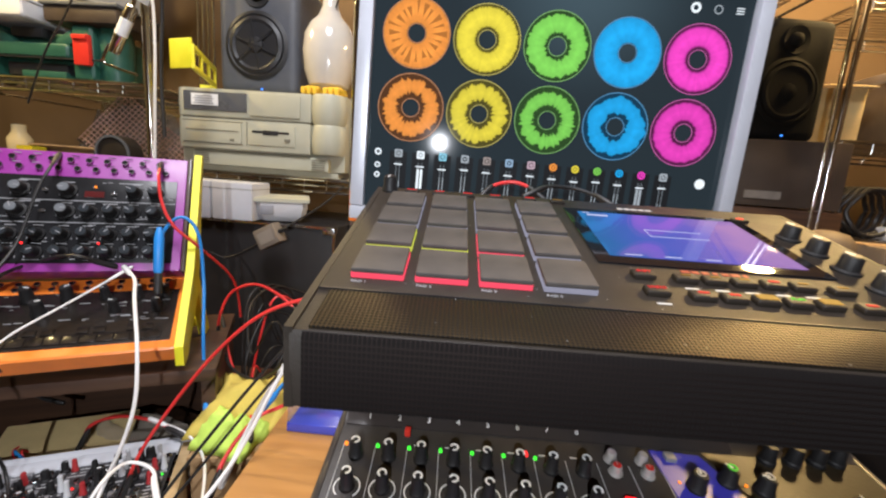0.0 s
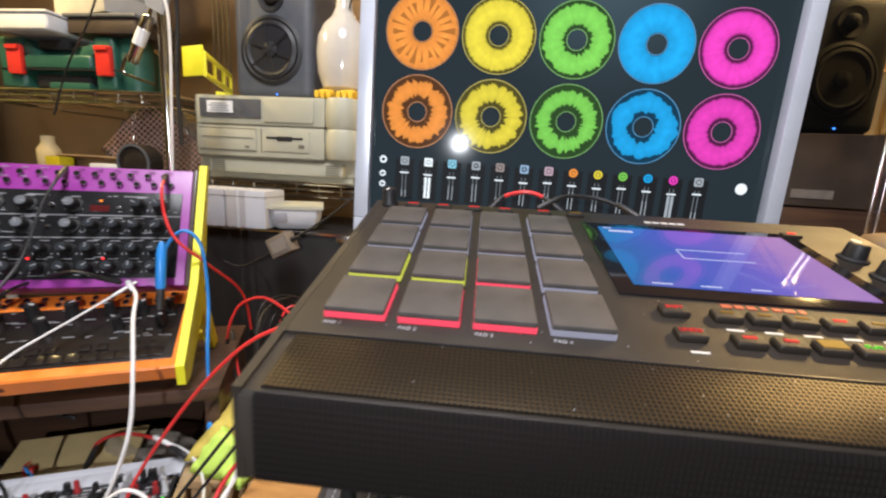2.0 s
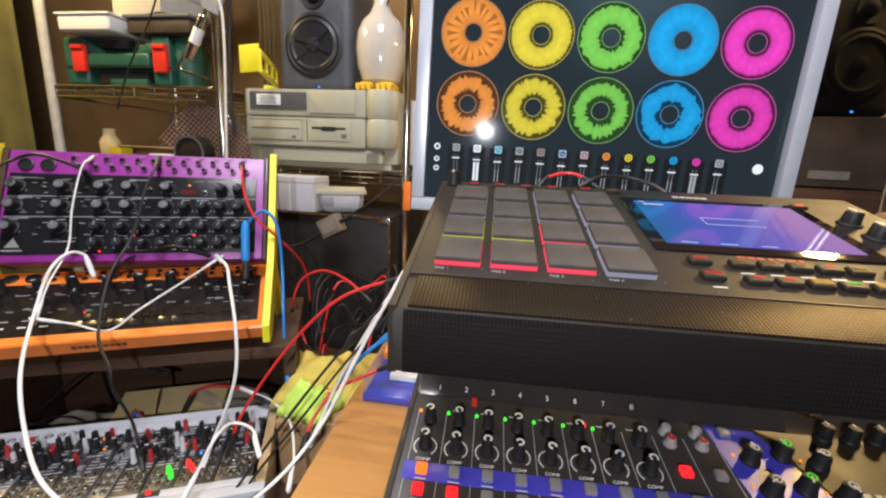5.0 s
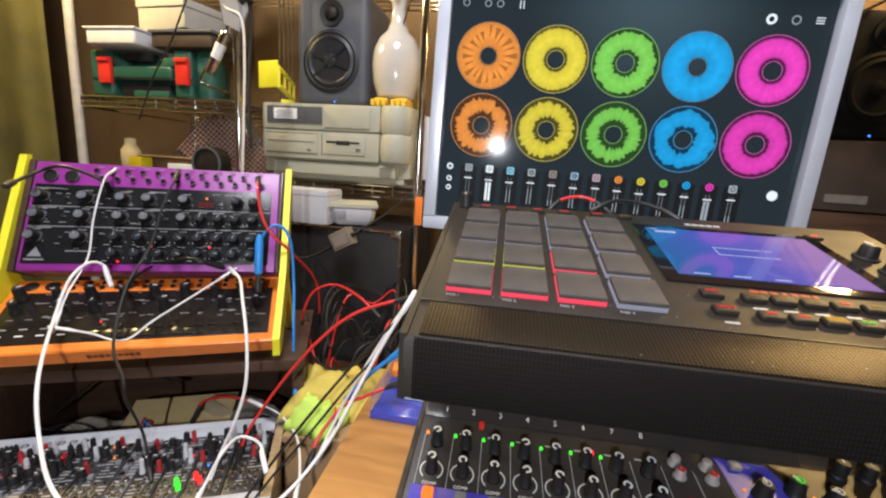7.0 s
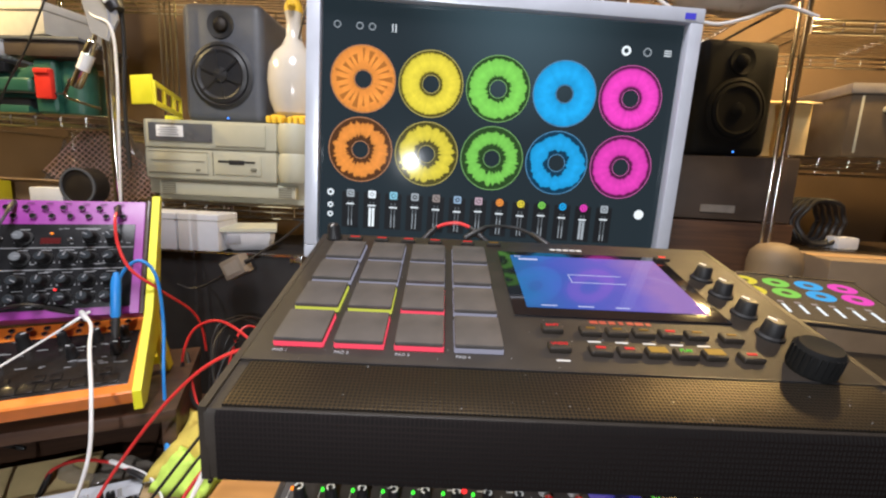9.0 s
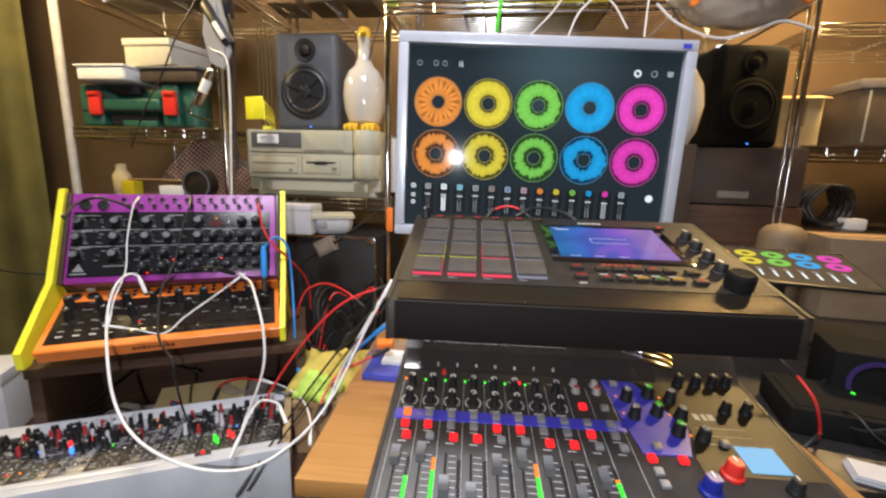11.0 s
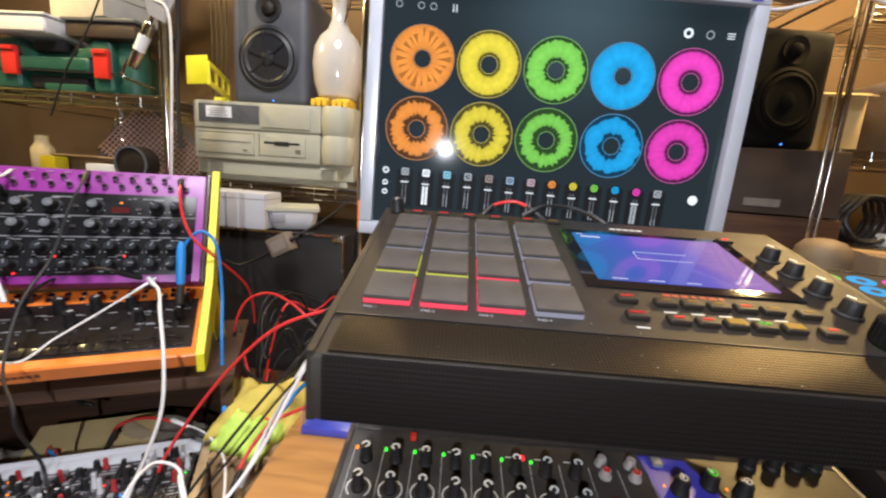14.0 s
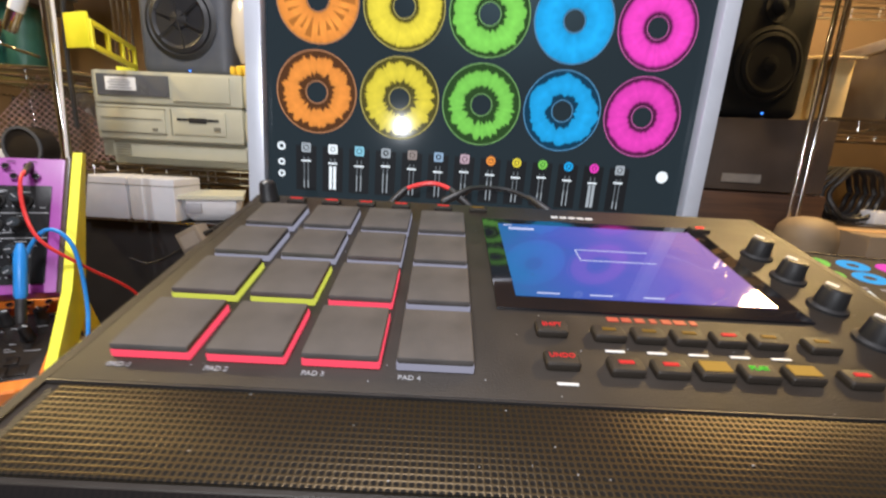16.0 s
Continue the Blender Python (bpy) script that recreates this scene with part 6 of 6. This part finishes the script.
    part("brick", box(B(), (0.048, 0.026, 0.038), (0, 0, 0), 0.003), mat("grey_brick", (0.17, 0.14, 0.11), 0.5), a)
    part("label_plate", box(B(), (0.034, 0.0008, 0.022), (0, -0.0132, 0)), mat("brick_label", (0.22, 0.19, 0.16), 0.5), a)
    part("strain_relief", lathe(B(), [(0.005, 0), (0.003, 0.018)], 12, (0.024, 0, 0), pose(0, 0, 0, 0, 90)), BLACK, a)
    t = thing("orange_tag", pose(-0.150, 1.075, 0.965), "orange plastic tag hanging by the post", "tag")
    part("tag", box(B(), (0.016, 0.006, 0.060), (0, 0, 0), 0.002), ORANGE_TAG, t)
    part("clip", tube(B(), spline([(0, 0, 0.03), (0, 0.02, 0.05), (-0.02, 0.08, 0.055)]), 0.002), CABLE_BLACK, t)
    # thin rods beside the speaker
    rr = thing("wire_rack", pose(-0.56, 1.22, 1.010), "thin upright metal rods behind the yellow bracket", "rack")
    for q in range(4):
        part("rod", rod(B(), (0.012 * q, 0, 0), (0.012 * q, 0, 0.46), 0.0022, 8), CHROME, rr)
    # right hand side
    bx = thing("equipment_box", pose(0.760, 1.285, 0.0, 0, 0, -8), "worn dark equipment box under the speaker", "box")
    part("shell", box(B(), (0.300, 0.24, 0.150), (0, 0.12, 1.094), 0.004), TIN_GREY, bx)
    part("label_plate", box(B(), (0.075, 0.003, 0.018), (-0.010, -0.0015, 1.045)), mat("worn_label", (0.16, 0.14, 0.12), 0.6, var=0.4, scale=60), bx)
    part("lower_case", box(B(), (0.320, 0.26, 1.015), (0, 0.13, 0.5080), 0.004), DARKWOOD, bx, "plain carton stack below")
    pot = thing("tall_vase", pose(0.560, 1.21, 0.0), "pale round vase half hidden behind the monitor", "vase")
    part("plinth", box(B(), (0.07, 0.07, 1.168), (0, 0, 0.584), 0.003), TIN_GREY, pot)
    part("vase", lathe(B(), [(0.024, 1.168), (0.040, 1.20), (0.050, 1.26), (0.044, 1.31), (0.022, 1.35), (0.018, 1.37)], 28), PORCELAIN, pot, "glossy white vase")
    # added box: its pale tan colour imitates a patch lit by the bulb
    cr = thing("lit_patch_box", pose(0.925, 1.370, 1.1800, 0, 0, -6), "added box standing in for the warm lit patch behind the black speaker", "carton")
    part("carton", box(B(), (0.130, 0.10, 0.128), (0, 0.05, 0.064), 0.002), LIT_PATCH, cr)
    part("flap", box(B(), (0.130, 0.060, 0.003), (0, -0.004, 0.1320), 0, pose(0, 0, 0, 14)), LIT_PATCH, cr, "raised flap of the added box")
    part("tape", box(B(), (0.030, 0.0006, 0.070), (0.010, -0.0004, 0.090)), CARD, cr)
    cl = thing("cable_coil", pose(1.020, 1.340, 0.9595), "coil of thick black cable with a white plug", "cable")
    for q in range(5):
        part("loop", tube(B(), [Vector((0.055 * math.cos(2 * math.pi * i / 28), 0.02 * q - 0.03 + 0.006 * math.sin(i), 0.062 + 0.055 * math.sin(2 * math.pi * i / 28))) for i in range(29)], 0.0055), CABLE_BLACK, cl)
    part("plug", box(B(), (0.05, 0.04, 0.03), (0.055, -0.03, 0.0155), 0.006), WHITE_CASE, cl, "white plug")
    cb = thing("cardboard_box", pose(1.020, 1.190, 0.0, 0, 0, -6), "brown cardboard box beside the shelf posts", "box")
    part("carton", box(B(), (0.260, 0.14, 0.955), (0.02, 0, 0.4785), 0.003), mat("dark_carton", (0.20, 0.14, 0.085), 0.75, var=0.3, scale=15, bump=0.1), cb)
    part("tape", box(B(), (0.262, 0.04, 0.002), (0.02, 0, 0.9565)), CARD, cb)
    jar = thing("beige_tin", pose(0.815, 1.165, 0.0), "dull beige round tin behind the tablet", "tin")
    part("jar", lathe(B(), [(0.044, 0.7635), (0.050, 0.775), (0.050, 0.940), (0.046, 0.962), (0.034, 0.976), (0.012, 0.982)], 30), mat("dull_beige", (0.17, 0.12, 0.07), 0.6), jar)
    for x, yy, w in ((1.130, 1.300, 0.20), (1.340, 1.310, 0.19)):
        dr = thing("storage_bin", pose(x, yy, 1.1805, 0, 0, -4), "smoky plastic storage bin with pale rim on the shelf", "bin", "storage bins")
        part("bin_shell", box(B(), (w, 0.20, 0.150), (0, 0.10, 0.0755), 0.006), mat("smoky_plastic", (0.10, 0.075, 0.05), 0.2, var=0.4, scale=12, coat=0.3), dr)
        part("rim", box(B(), (w + 0.012, 0.21, 0.024), (0, 0.10, 0.1560), 0.004), mat("grey_bin_lid", (0.22, 0.19, 0.16), 0.35, var=0.3), dr, "grey lid")
        for q in (-0.38, 0.36):
            part("rib", box(B(), (0.004, 0.004, 0.130), (w * q, -0.001, 0.075), 0.001), BEIGE, dr)
        part("handle", box(B(), (0.06, 0.012, 0.012), (0, -0.004, 0.110), 0.003), BEIGE, dr)
    # upper shelf
    tb = thing("yellow_tub", pose(0.185, 1.150, 1.4780), "yellow plastic tub with black edges on the upper shelf", "tub")
    part("tub", box(B(), (0.340, 0.20, 0.14), (0, 0.10, 0.0702), 0.010), TUB_YELLOW, tb)
    for x in (-0.172, 0.172):
        part("edge", box(B(), (0.012, 0.20, 0.10), (x, 0.10, 0.055), 0.003), BLACK, tb)
    sw = thing("fly_swatter", pose(0.100, 1.082, 1.390), "lime green plastic swatter hanging from the upper shelf", "swatter")
    part("paddle", plate(B(), [(0.052 * math.cos(a * math.pi / 10) , 0.045 * math.sin(a * math.pi / 10)) for a in range(20)], 0, 0.004), LIME_PLASTIC, sw, at=pose(0.006, 0, 0.135, 90))
    part("handle", tube(B(), spline([(0.004, 0, 0.10), (0, 0, 0.06), (-0.006, 0, 0.01)]), 0.0045), LIME_PLASTIC, sw)
    part("hook", tube(B(), spline([(0.006, 0.0, 0.16), (0.006, 0.006, 0.10), (0.004, 0.014, 0.082)]), 0.002), LIME_PLASTIC, sw)
    bg_ = B()
    bmesh.ops.create_icosphere(bg_, subdivisions=4, radius=1)
    for v in bg_.verts:
        q = 1 + 0.16 * noise.noise(v.co * 2.2) + 0.07 * noise.noise(v.co * 6)
        v.co = Vector((v.co.x * 0.145 * q, v.co.y * 0.075 * q, 0.085 + v.co.z * 0.085 * q))
        v.co.z = max(v.co.z, 0.0)
    bag = thing("plastic_bag", pose(0.610, 1.085, 1.4000), "crumpled white plastic bag with orange patches on the shelf", "bag")
    part("bag", bg_, BAG, bag)
    for q, (x, z) in enumerate(((-0.07, 0.07), (-0.01, 0.05), (0.05, 0.09), (0.09, 0.05), (-0.11, 0.05))):
        part("printed_patch", plate(B(), [(0.014 * math.cos(k * 0.7 + q), 0.018 * math.sin(k * 0.7)) for k in range(9)], 0, 0.006), ORANGE_TAG, bag, at=pose(x, -0.072 + 0.9 * abs(x) * abs(x) * 3, z, 90))
    rng = random.Random(9)
    cols = [DARK_CARD, TIN_GREY, BLACK, CARD]
    for q in range(9):
        x = -1.05 + 0.115 * q + (0.06 if q > 3 else 0)
        if x > -0.25:
            break
        h = rng.uniform(0.08, 0.16)
        z = 1.5715 if x < -0.62 else 1.5505
        o = thing("shelf_carton", pose(x, 1.36, z, 0, 0, rng.uniform(-8, 8)), "small worn carton on the upper wire shelf", "carton", "cartons on the upper shelf")
        part("carton", box(B(), (0.088, 0.12, h), (0, 0, h / 2), 0.002), cols[q % 4], o)
        part("lid", box(B(), (0.092, 0.124, 0.012), (0, 0, h - 0.004), 0.001), cols[q % 4], o)
    zt = thing("cable_tie_bundle", pose(-0.150, 1.110, 1.490), "pale yellow cable tie bundle round the post", "cable tie")
    part("knot", lathe(B(), [(0.014, -0.02), (0.020, -0.008), (0.020, 0.010), (0.012, 0.022)], 16, (0, 0, 0), pose(0, 0, 0, 0, 60)), LIME, zt)
    part("tail", tube(B(), spline([(0.01, 0, 0.01), (0.04, 0, 0.02), (0.075, 0, 0.022)]), 0.004), CABLE_WHITE, zt)
    part("strap", tube(B(), spline([(-0.01, 0.02, 0.0), (-0.026, 0.065, 0.0), (-0.026, 0.08, 0.0)]), 0.004), LIME, zt)


background_things()


# ---- cables ----
CABLES = [
    ("patch_cable", CABLE_WHITE, .0019, "thick white patch cable looping over the rack", [(-0.457, 0.656, 0.885), (-0.468, 0.66, 0.904), (-0.475, 0.646, 0.91), (-0.478, 0.624, 0.894), (-0.466, 0.595, 0.859), (-0.403, 0.528, 0.822), (-0.369, 0.5, 0.776), (-0.312, 0.47, 0.754), (-0.254, 0.465, 0.732), (-0.203, 0.475, 0.721), (-0.167, 0.5, 0.719), (-0.132, 0.54, 0.738), (-0.108, 0.58, 0.771), (-0.081, 0.6, 0.833), (-0.059, 0.61, 0.881), (-0.036, 0.62, 0.926)]),
    ("patch_cable", CABLE_WHITE, .0019, "thick white patch cable hanging from the purple synth", [(-0.336, 0.734, 0.896), (-0.305, 0.711, 0.891), (-0.275, 0.675, 0.878), (-0.243, 0.638, 0.84), (-0.233, 0.62, 0.793), (-0.241, 0.61, 0.751), (-0.256, 0.6, 0.708), (-0.256, 0.575, 0.678), (-0.261, 0.55, 0.645)]),
    ("patch_cable", CABLE_WHITE, .0011, "thin white patch cable across the purple panel", [(-0.515, 0.726, 1.026), (-0.502, 0.702, 1.018), (-0.497, 0.686, 0.993), (-0.492, 0.670, 0.958), (-0.482, 0.651, 0.915), (-0.468, 0.612, 0.88), (-0.458, 0.587, 0.848)]),
    ("patch_cable", CABLE_WHITE, .0012, "thin white patch cable across the orange panel", [(-0.455, 0.586, 0.847), (-0.427, 0.600, 0.839), (-0.389, 0.610, 0.831), (-0.377, 0.642, 0.847), (-0.359, 0.688, 0.868), (-0.335, 0.734, 0.894)]),
    ("patch_cable", CABLE_RED, .0018, "red patch cable leaving the purple synth", [(-0.337, 0.803, 1.024), (-0.319, 0.775, 1.011), (-0.306, 0.762, 0.979), (-0.286, 0.756, 0.950), (-0.267, 0.780, 0.918), (-0.271, 0.86, 0.853), (-0.283, 0.9, 0.764)]),
    ("patch_cable", CABLE_BLUE, .0021, "bright blue patch cable with a blue plug", [(-0.287, 0.725, 0.883), (-0.291, 0.733, 0.911), (-0.301, 0.757, 0.943), (-0.281, 0.763, 0.962), (-0.264, 0.769, 0.941), (-0.259, 0.770, 0.877), (-0.248, 0.75, 0.819), (-0.242, 0.74, 0.758), (-0.227, 0.72, 0.719)]),
    ("patch_cable", CABLE_RED, .0017, "red patch cable running from the rack to the sampler", [(-0.234, 0.6, 0.703), (-0.223, 0.61, 0.743), (-0.185, 0.62, 0.806), (-0.141, 0.625, 0.862), (-0.099, 0.63, 0.898), (-0.041, 0.64, 0.92)]),
    ("patch_cable", CABLE_RED, .0020, "red patch cable in a loop behind the desk", [(-0.289, 0.84, 0.766), (-0.281, 0.84, 0.809), (-0.262, 0.84, 0.843), (-0.221, 0.83, 0.861), (-0.17, 0.8, 0.858), (-0.13, 0.78, 0.839)]),
    ("patch_cable", CABLE_BLACK, .0016, "black cable from the rack up to the sampler", [(-0.218, 0.52, 0.653), (-0.199, 0.57, 0.692), (-0.16, 0.6, 0.755), (-0.114, 0.62, 0.821), (-0.073, 0.63, 0.873), (-0.037, 0.64, 0.912)]),
    ("patch_cable", CABLE_BLACK, .0014, "black cable beside the white one", [(-0.208, 0.53, 0.655), (-0.187, 0.58, 0.696), (-0.137, 0.6, 0.766), (-0.101, 0.62, 0.818), (-0.064, 0.63, 0.865), (-0.033, 0.64, 0.908)]),
    ("patch_cable", CABLE_WHITE, .0017, "white cable running up to the sampler", [(-0.129, 0.6, 0.734), (-0.111, 0.62, 0.788), (-0.081, 0.63, 0.849), (-0.059, 0.64, 0.891), (-0.044, 0.645, 0.913)]),
    ("patch_cable", CABLE_RED, .0021, "red cable under the sampler", [(-0.054, 0.66, 0.807), (-0.096, 0.65, 0.786), (-0.12, 0.64, 0.774), (-0.139, 0.62, 0.744), (-0.143, 0.6, 0.717)]),
    ("patch_cable", CABLE_BLUE, .0024, "blue cable under the sampler", [(-0.056, 0.66, 0.846), (-0.09, 0.655, 0.815), (-0.115, 0.65, 0.783)]),
    ("patch_cable", CABLE_BLACK, .0022, "black cable entering the purple synth from the side", [(-0.52, 0.6, 1.008), (-0.572, 0.666, 1.019), (-0.550, 0.680, 1.029), (-0.527, 0.693, 1.022), (-0.503, 0.703, 1.009), (-0.511, 0.714, 1.000)]),
    ("patch_cable", CABLE_BLACK, .0017, "thin black cable hanging across both synths", [(-0.440, 0.760, 1.028), (-0.424, 0.735, 1.016), (-0.423, 0.714, 0.986), (-0.421, 0.685, 0.929), (-0.413, 0.64, 0.887), (-0.379, 0.589, 0.837), (-0.336, 0.56, 0.816), (-0.334, 0.56, 0.79), (-0.361, 0.6, 0.717), (-0.322, 0.57, 0.69)]),
    ("patch_cable", CABLE_BLACK, .0020, "black cable arching over the lower synth", [(-0.462, 0.683, 0.867), (-0.423, 0.666, 0.895), (-0.437, 0.711, 0.898), (-0.372, 0.700, 0.916), (-0.352, 0.729, 0.900)]),
    ("mains_cable", CABLE_BLACK, .0020, "black cord with a small grey adapter", [(-0.162, 1.05, 1.003), (-0.2, 1.04, 0.965), (-0.253, 1.03, 0.927), (-0.294, 1.020, 0.900), (-0.340, 1.03, 0.870), (-0.388, 1.03, 0.848), (-0.415, 1.02, 0.858)]),
    ("patch_cable", CABLE_RED, .0019, "red cable behind the sampler", [(0.094, 0.7, 1.017), (0.106, 0.71, 1.03), (0.127, 0.715, 1.036), (0.145, 0.71, 1.032), (0.16, 0.7, 1.021)]),
    ("patch_cable", CABLE_BLACK, .0019, "black cable behind the sampler", [(0.145, 0.7, 1.025), (0.163, 0.71, 1.034), (0.194, 0.715, 1.034), (0.216, 0.7, 1.027), (0.225, 0.69, 1.021)]),
    ("patch_cable", CABLE_RED, .0021, "red cable lying behind the rack", [(-0.382, 0.7, 0.669), (-0.375, 0.71, 0.692), (-0.34, 0.715, 0.705), (-0.29, 0.71, 0.708), (-0.249, 0.7, 0.702)]),
    ("patch_cable", CABLE_WHITE, .0016, "white cable beside the rack", [(-0.29, 0.71, 0.709), (-0.24, 0.7, 0.703), (-0.191, 0.66, 0.705), (-0.152, 0.6, 0.708), (-0.135, 0.56, 0.709)]),
    ("patch_cable", CABLE_BLACK, .0024, "black cable between the synths and the desk", [(-0.286, 0.85, 0.77), (-0.244, 0.8, 0.745), (-0.182, 0.76, 0.751), (-0.122, 0.72, 0.804), (-0.07, 0.7, 0.88)]),
    ("patch_cable", CABLE_RED, .0018, "red cable among the tangle", [(-0.291, 0.86, 0.786), (-0.255, 0.82, 0.744), (-0.215, 0.78, 0.719), (-0.168, 0.72, 0.722), (-0.146, 0.68, 0.723)]),
    ("patch_cable", CABLE_BLACK, .0018, "black cable lying under the lower synth", [(-0.668, 0.66, 0.577), (-0.607, 0.68, 0.652), (-0.55, 0.7, 0.706), (-0.509, 0.72, 0.72), (-0.44, 0.73, 0.705)]),
    ("patch_cable", CABLE_RED, .0018, "red cable at the end of the desk", [(0.476, 0.6, 0.862), (0.492, 0.59, 0.845), (0.505, 0.575, 0.821), (0.524, 0.585, 0.775), (0.505, 0.575, 0.764)]),
    ("patch_cable", CABLE_WHITE, .0017, "white cable on the rack modules", [(-0.232, 0.53, 0.703), (-0.231, 0.55, 0.719), (-0.225, 0.57, 0.743), (-0.227, 0.6, 0.74), (-0.202, 0.6, 0.736), (-0.182, 0.58, 0.726)]),
    ("patch_cable", CABLE_BLACK, .0019, "black cable behind the purple synth", [(-0.737, 0.62, 0.917), (-0.73, 0.66, 0.901), (-0.635, 0.637, 0.905), (-0.612, 0.669, 0.905), (-0.602, 0.675, 0.912)]),
    ("hanging_cable", CABLE_WHITE, .0028, "white cable hanging along the shelf post", [(-0.621, 1.12, 1.506), (-0.635, 1.12, 1.391), (-0.588, 1.115, 1.357), (-0.586, 1.12, 1.272), (-0.593, 1.12, 1.136), (-0.6, 1.12, 1.005)]),
    ("hanging_cable", CABLE_WHITE, .0022, "white cable looping below the upper shelf", [(0.249, 1.055, 1.381), (0.269, 1.055, 1.429), (0.306, 1.055, 1.46), (0.338, 1.055, 1.444), (0.371, 1.055, 1.395)]),
    ("hanging_cable", CABLE_WHITE, .0020, "white cable hanging from the upper shelf", [(0.253, 1.055, 1.508), (0.221, 1.055, 1.441), (0.168, 1.055, 1.384)]),
    ("hanging_cable", CABLE_WHITE, .0030, "white cable draped along the upper shelf", [(0.425, 1.055, 1.443), (0.473, 1.055, 1.403), (0.551, 1.055, 1.375), (0.613, 1.055, 1.385), (0.672, 1.055, 1.406), (0.734, 1.055, 1.391)]),
    ("hanging_cable", CABLE_BLACK, .0022, "black cable hanging by the upper shelf", [(0.462, 1.08, 1.445), (0.484, 1.08, 1.417), (0.495, 1.08, 1.377)]),
    ("hanging_cable", CABLE_BLACK, .0020, "black cable hanging beside the goose", [(-0.207, 1.2, 1.48), (-0.221, 1.2, 1.431), (-0.245, 1.22, 1.378)]),
    ("hanging_cable", CABLE_WHITE, .0020, "white cable hanging behind the monitor", [(0.411, 1.055, 1.492), (0.408, 1.055, 1.437), (0.407, 1.055, 1.379)]),
    ("hanging_cable", CABLE_BLACK, .0020, "black cable hanging across the green case", [(-0.659, 1.13, 1.512), (-0.73, 1.13, 1.415), (-0.786, 1.13, 1.313), (-0.843, 1.13, 1.23), (-0.903, 1.14, 1.129)]),
    ("hanging_cable", CABLE_BLACK, .0040, "bundle of black cables along the shelf post", [(-0.618, 1.13, 1.539), (-0.581, 1.13, 1.455), (-0.582, 1.14, 1.345), (-0.591, 1.14, 1.213), (-0.59, 1.14, 1.076)]),
]


def cables():
    for name, m, r, label, pts in CABLES:
        c = thing(name, pose(*pts[0]), label, "cable", "cables")
        o = Vector(pts[0])
        loc = [Vector(q) - o for q in pts]
        part("lead", tube(B(), spline(loc, 8), r), m, c)
        if "blue plug" in label:
            d = (loc[1] - loc[0]).normalized()
            turn = d.to_track_quat("Z", "Y").to_matrix().to_4x4()
            part("plug_barrel", lathe(B(), [(0.0035, 0.012), (0.0056, 0.016), (0.0056, 0.056), (0.0048, 0.062), (0.0026, 0.070)], 18, loc[0], turn), m, c, "fat blue plug barrel")
            part("plug_collar", lathe(B(), [(0.0040, -0.012), (0.0046, -0.008), (0.0046, 0.012), (0.0036, 0.014)], 18, loc[0], turn), BLACK, c, "black plug collar")
        if name == "patch_cable":
            for a, b in ((0, 1), (-1, -2)):
                d = (loc[b] - loc[a]).normalized()
                turn = d.to_track_quat("Z", "Y").to_matrix().to_4x4()
                part("plug", lathe(B(), [(r * 1.2, -0.008), (r * 1.7, -0.006), (r * 1.7, 0.014), (r * 1.1, 0.022)], 12, loc[a], turn), m if m is not CABLE_RED else BLACK, c)


cables()


def tangle():
    """Loose leads heaped in the gaps: each one a lead of its own."""
    rng = random.Random(33)
    kinds = [(CABLE_BLACK, "black"), (CABLE_BLACK, "black"), (CABLE_RED, "red"), (CABLE_WHITE, "white"), (CABLE_BLACK, "black"), (CABLE_BLUE, "blue")]
    spots = [(-0.36, 0.70, 0.605, 0.15, 0.05, 0.07)] * 9 + [(-0.20, 0.92, 0.605, 0.09, 0.12, 0.22)] * 12 + [(0.62, 0.62, 0.768, 0.10, 0.09, 0.04)] * 7 + [(-0.52, 0.62, 0.605, 0.12, 0.04, 0.06)] * 4
    for k, (x, y, z, sx, sy, h) in enumerate(spots):
        m, nm = kinds[k % len(kinds)]
        if k >= 9:
            m, nm = (CABLE_RED, "red") if 9 <= k < 21 and k % 6 == 1 else (CABLE_BLACK, "black")
        r = rng.uniform(0.0013, 0.0021)
        a, w = rng.uniform(0, 6.28), rng.uniform(2.2, 4.6)
        n = 6
        pts = [(sx * (0.4 + 0.6 * i / n) * math.cos(a + w * i / n), sy * (0.95 - 0.3 * i / n) * math.sin(a + w * i / n), r + (h * rng.uniform(0.35, 1.0) if 0 < i < n else 0)) for i in range(n + 1)]
        c = thing("loose_cable", pose(x, y, z), "loose " + nm + " cable in a tangled heap", "cable", "loose cables")
        part("lead", tube(B(), spline(pts, 9), r, 7), m, c)


tangle()


def small_clutter():
    rng = random.Random(17)
    for k in range(9):
        x, y = -0.36 + rng.uniform(-0.17, 0.15), 0.715 + rng.uniform(-0.05, 0.06)
        m = (CLEAR, WHITE_CASE, CARD, BLACK, STEEL)[k % 5]
        nm = ("clear plastic", "white paper", "brown card", "black plastic", "bright metal")[k % 5]
        bm = B()
        w, d = rng.uniform(0.03, 0.06), rng.uniform(0.02, 0.04)
        n = 6
        g = [[bm.verts.new(((i / n - 0.5) * w, (j / n - 0.5) * d, 0.010 + 0.012 * noise.noise((i * 0.7 + k, j * 0.7, k)))) for j in range(n + 1)] for i in range(n + 1)]
        for i in range(n):
            for j in range(n):
                bm.faces.new((g[i][j], g[i + 1][j], g[i + 1][j + 1], g[i][j + 1]))
        lo = min(v.co.z for v in bm.verts)
        for v in bm.verts:
            v.co.z -= lo
        ob = solid("crumpled_scrap", bm, m, "crumpled scrap of " + nm + " behind the rack", "scrap", "scraps behind the rack", m=pose(x, y, 0.6015, 0, 0, rng.uniform(0, 180)))
        mod = ob.modifiers.new("thick", "SOLIDIFY")
        mod.thickness = 0.0012
        mod.offset = 1


small_clutter()
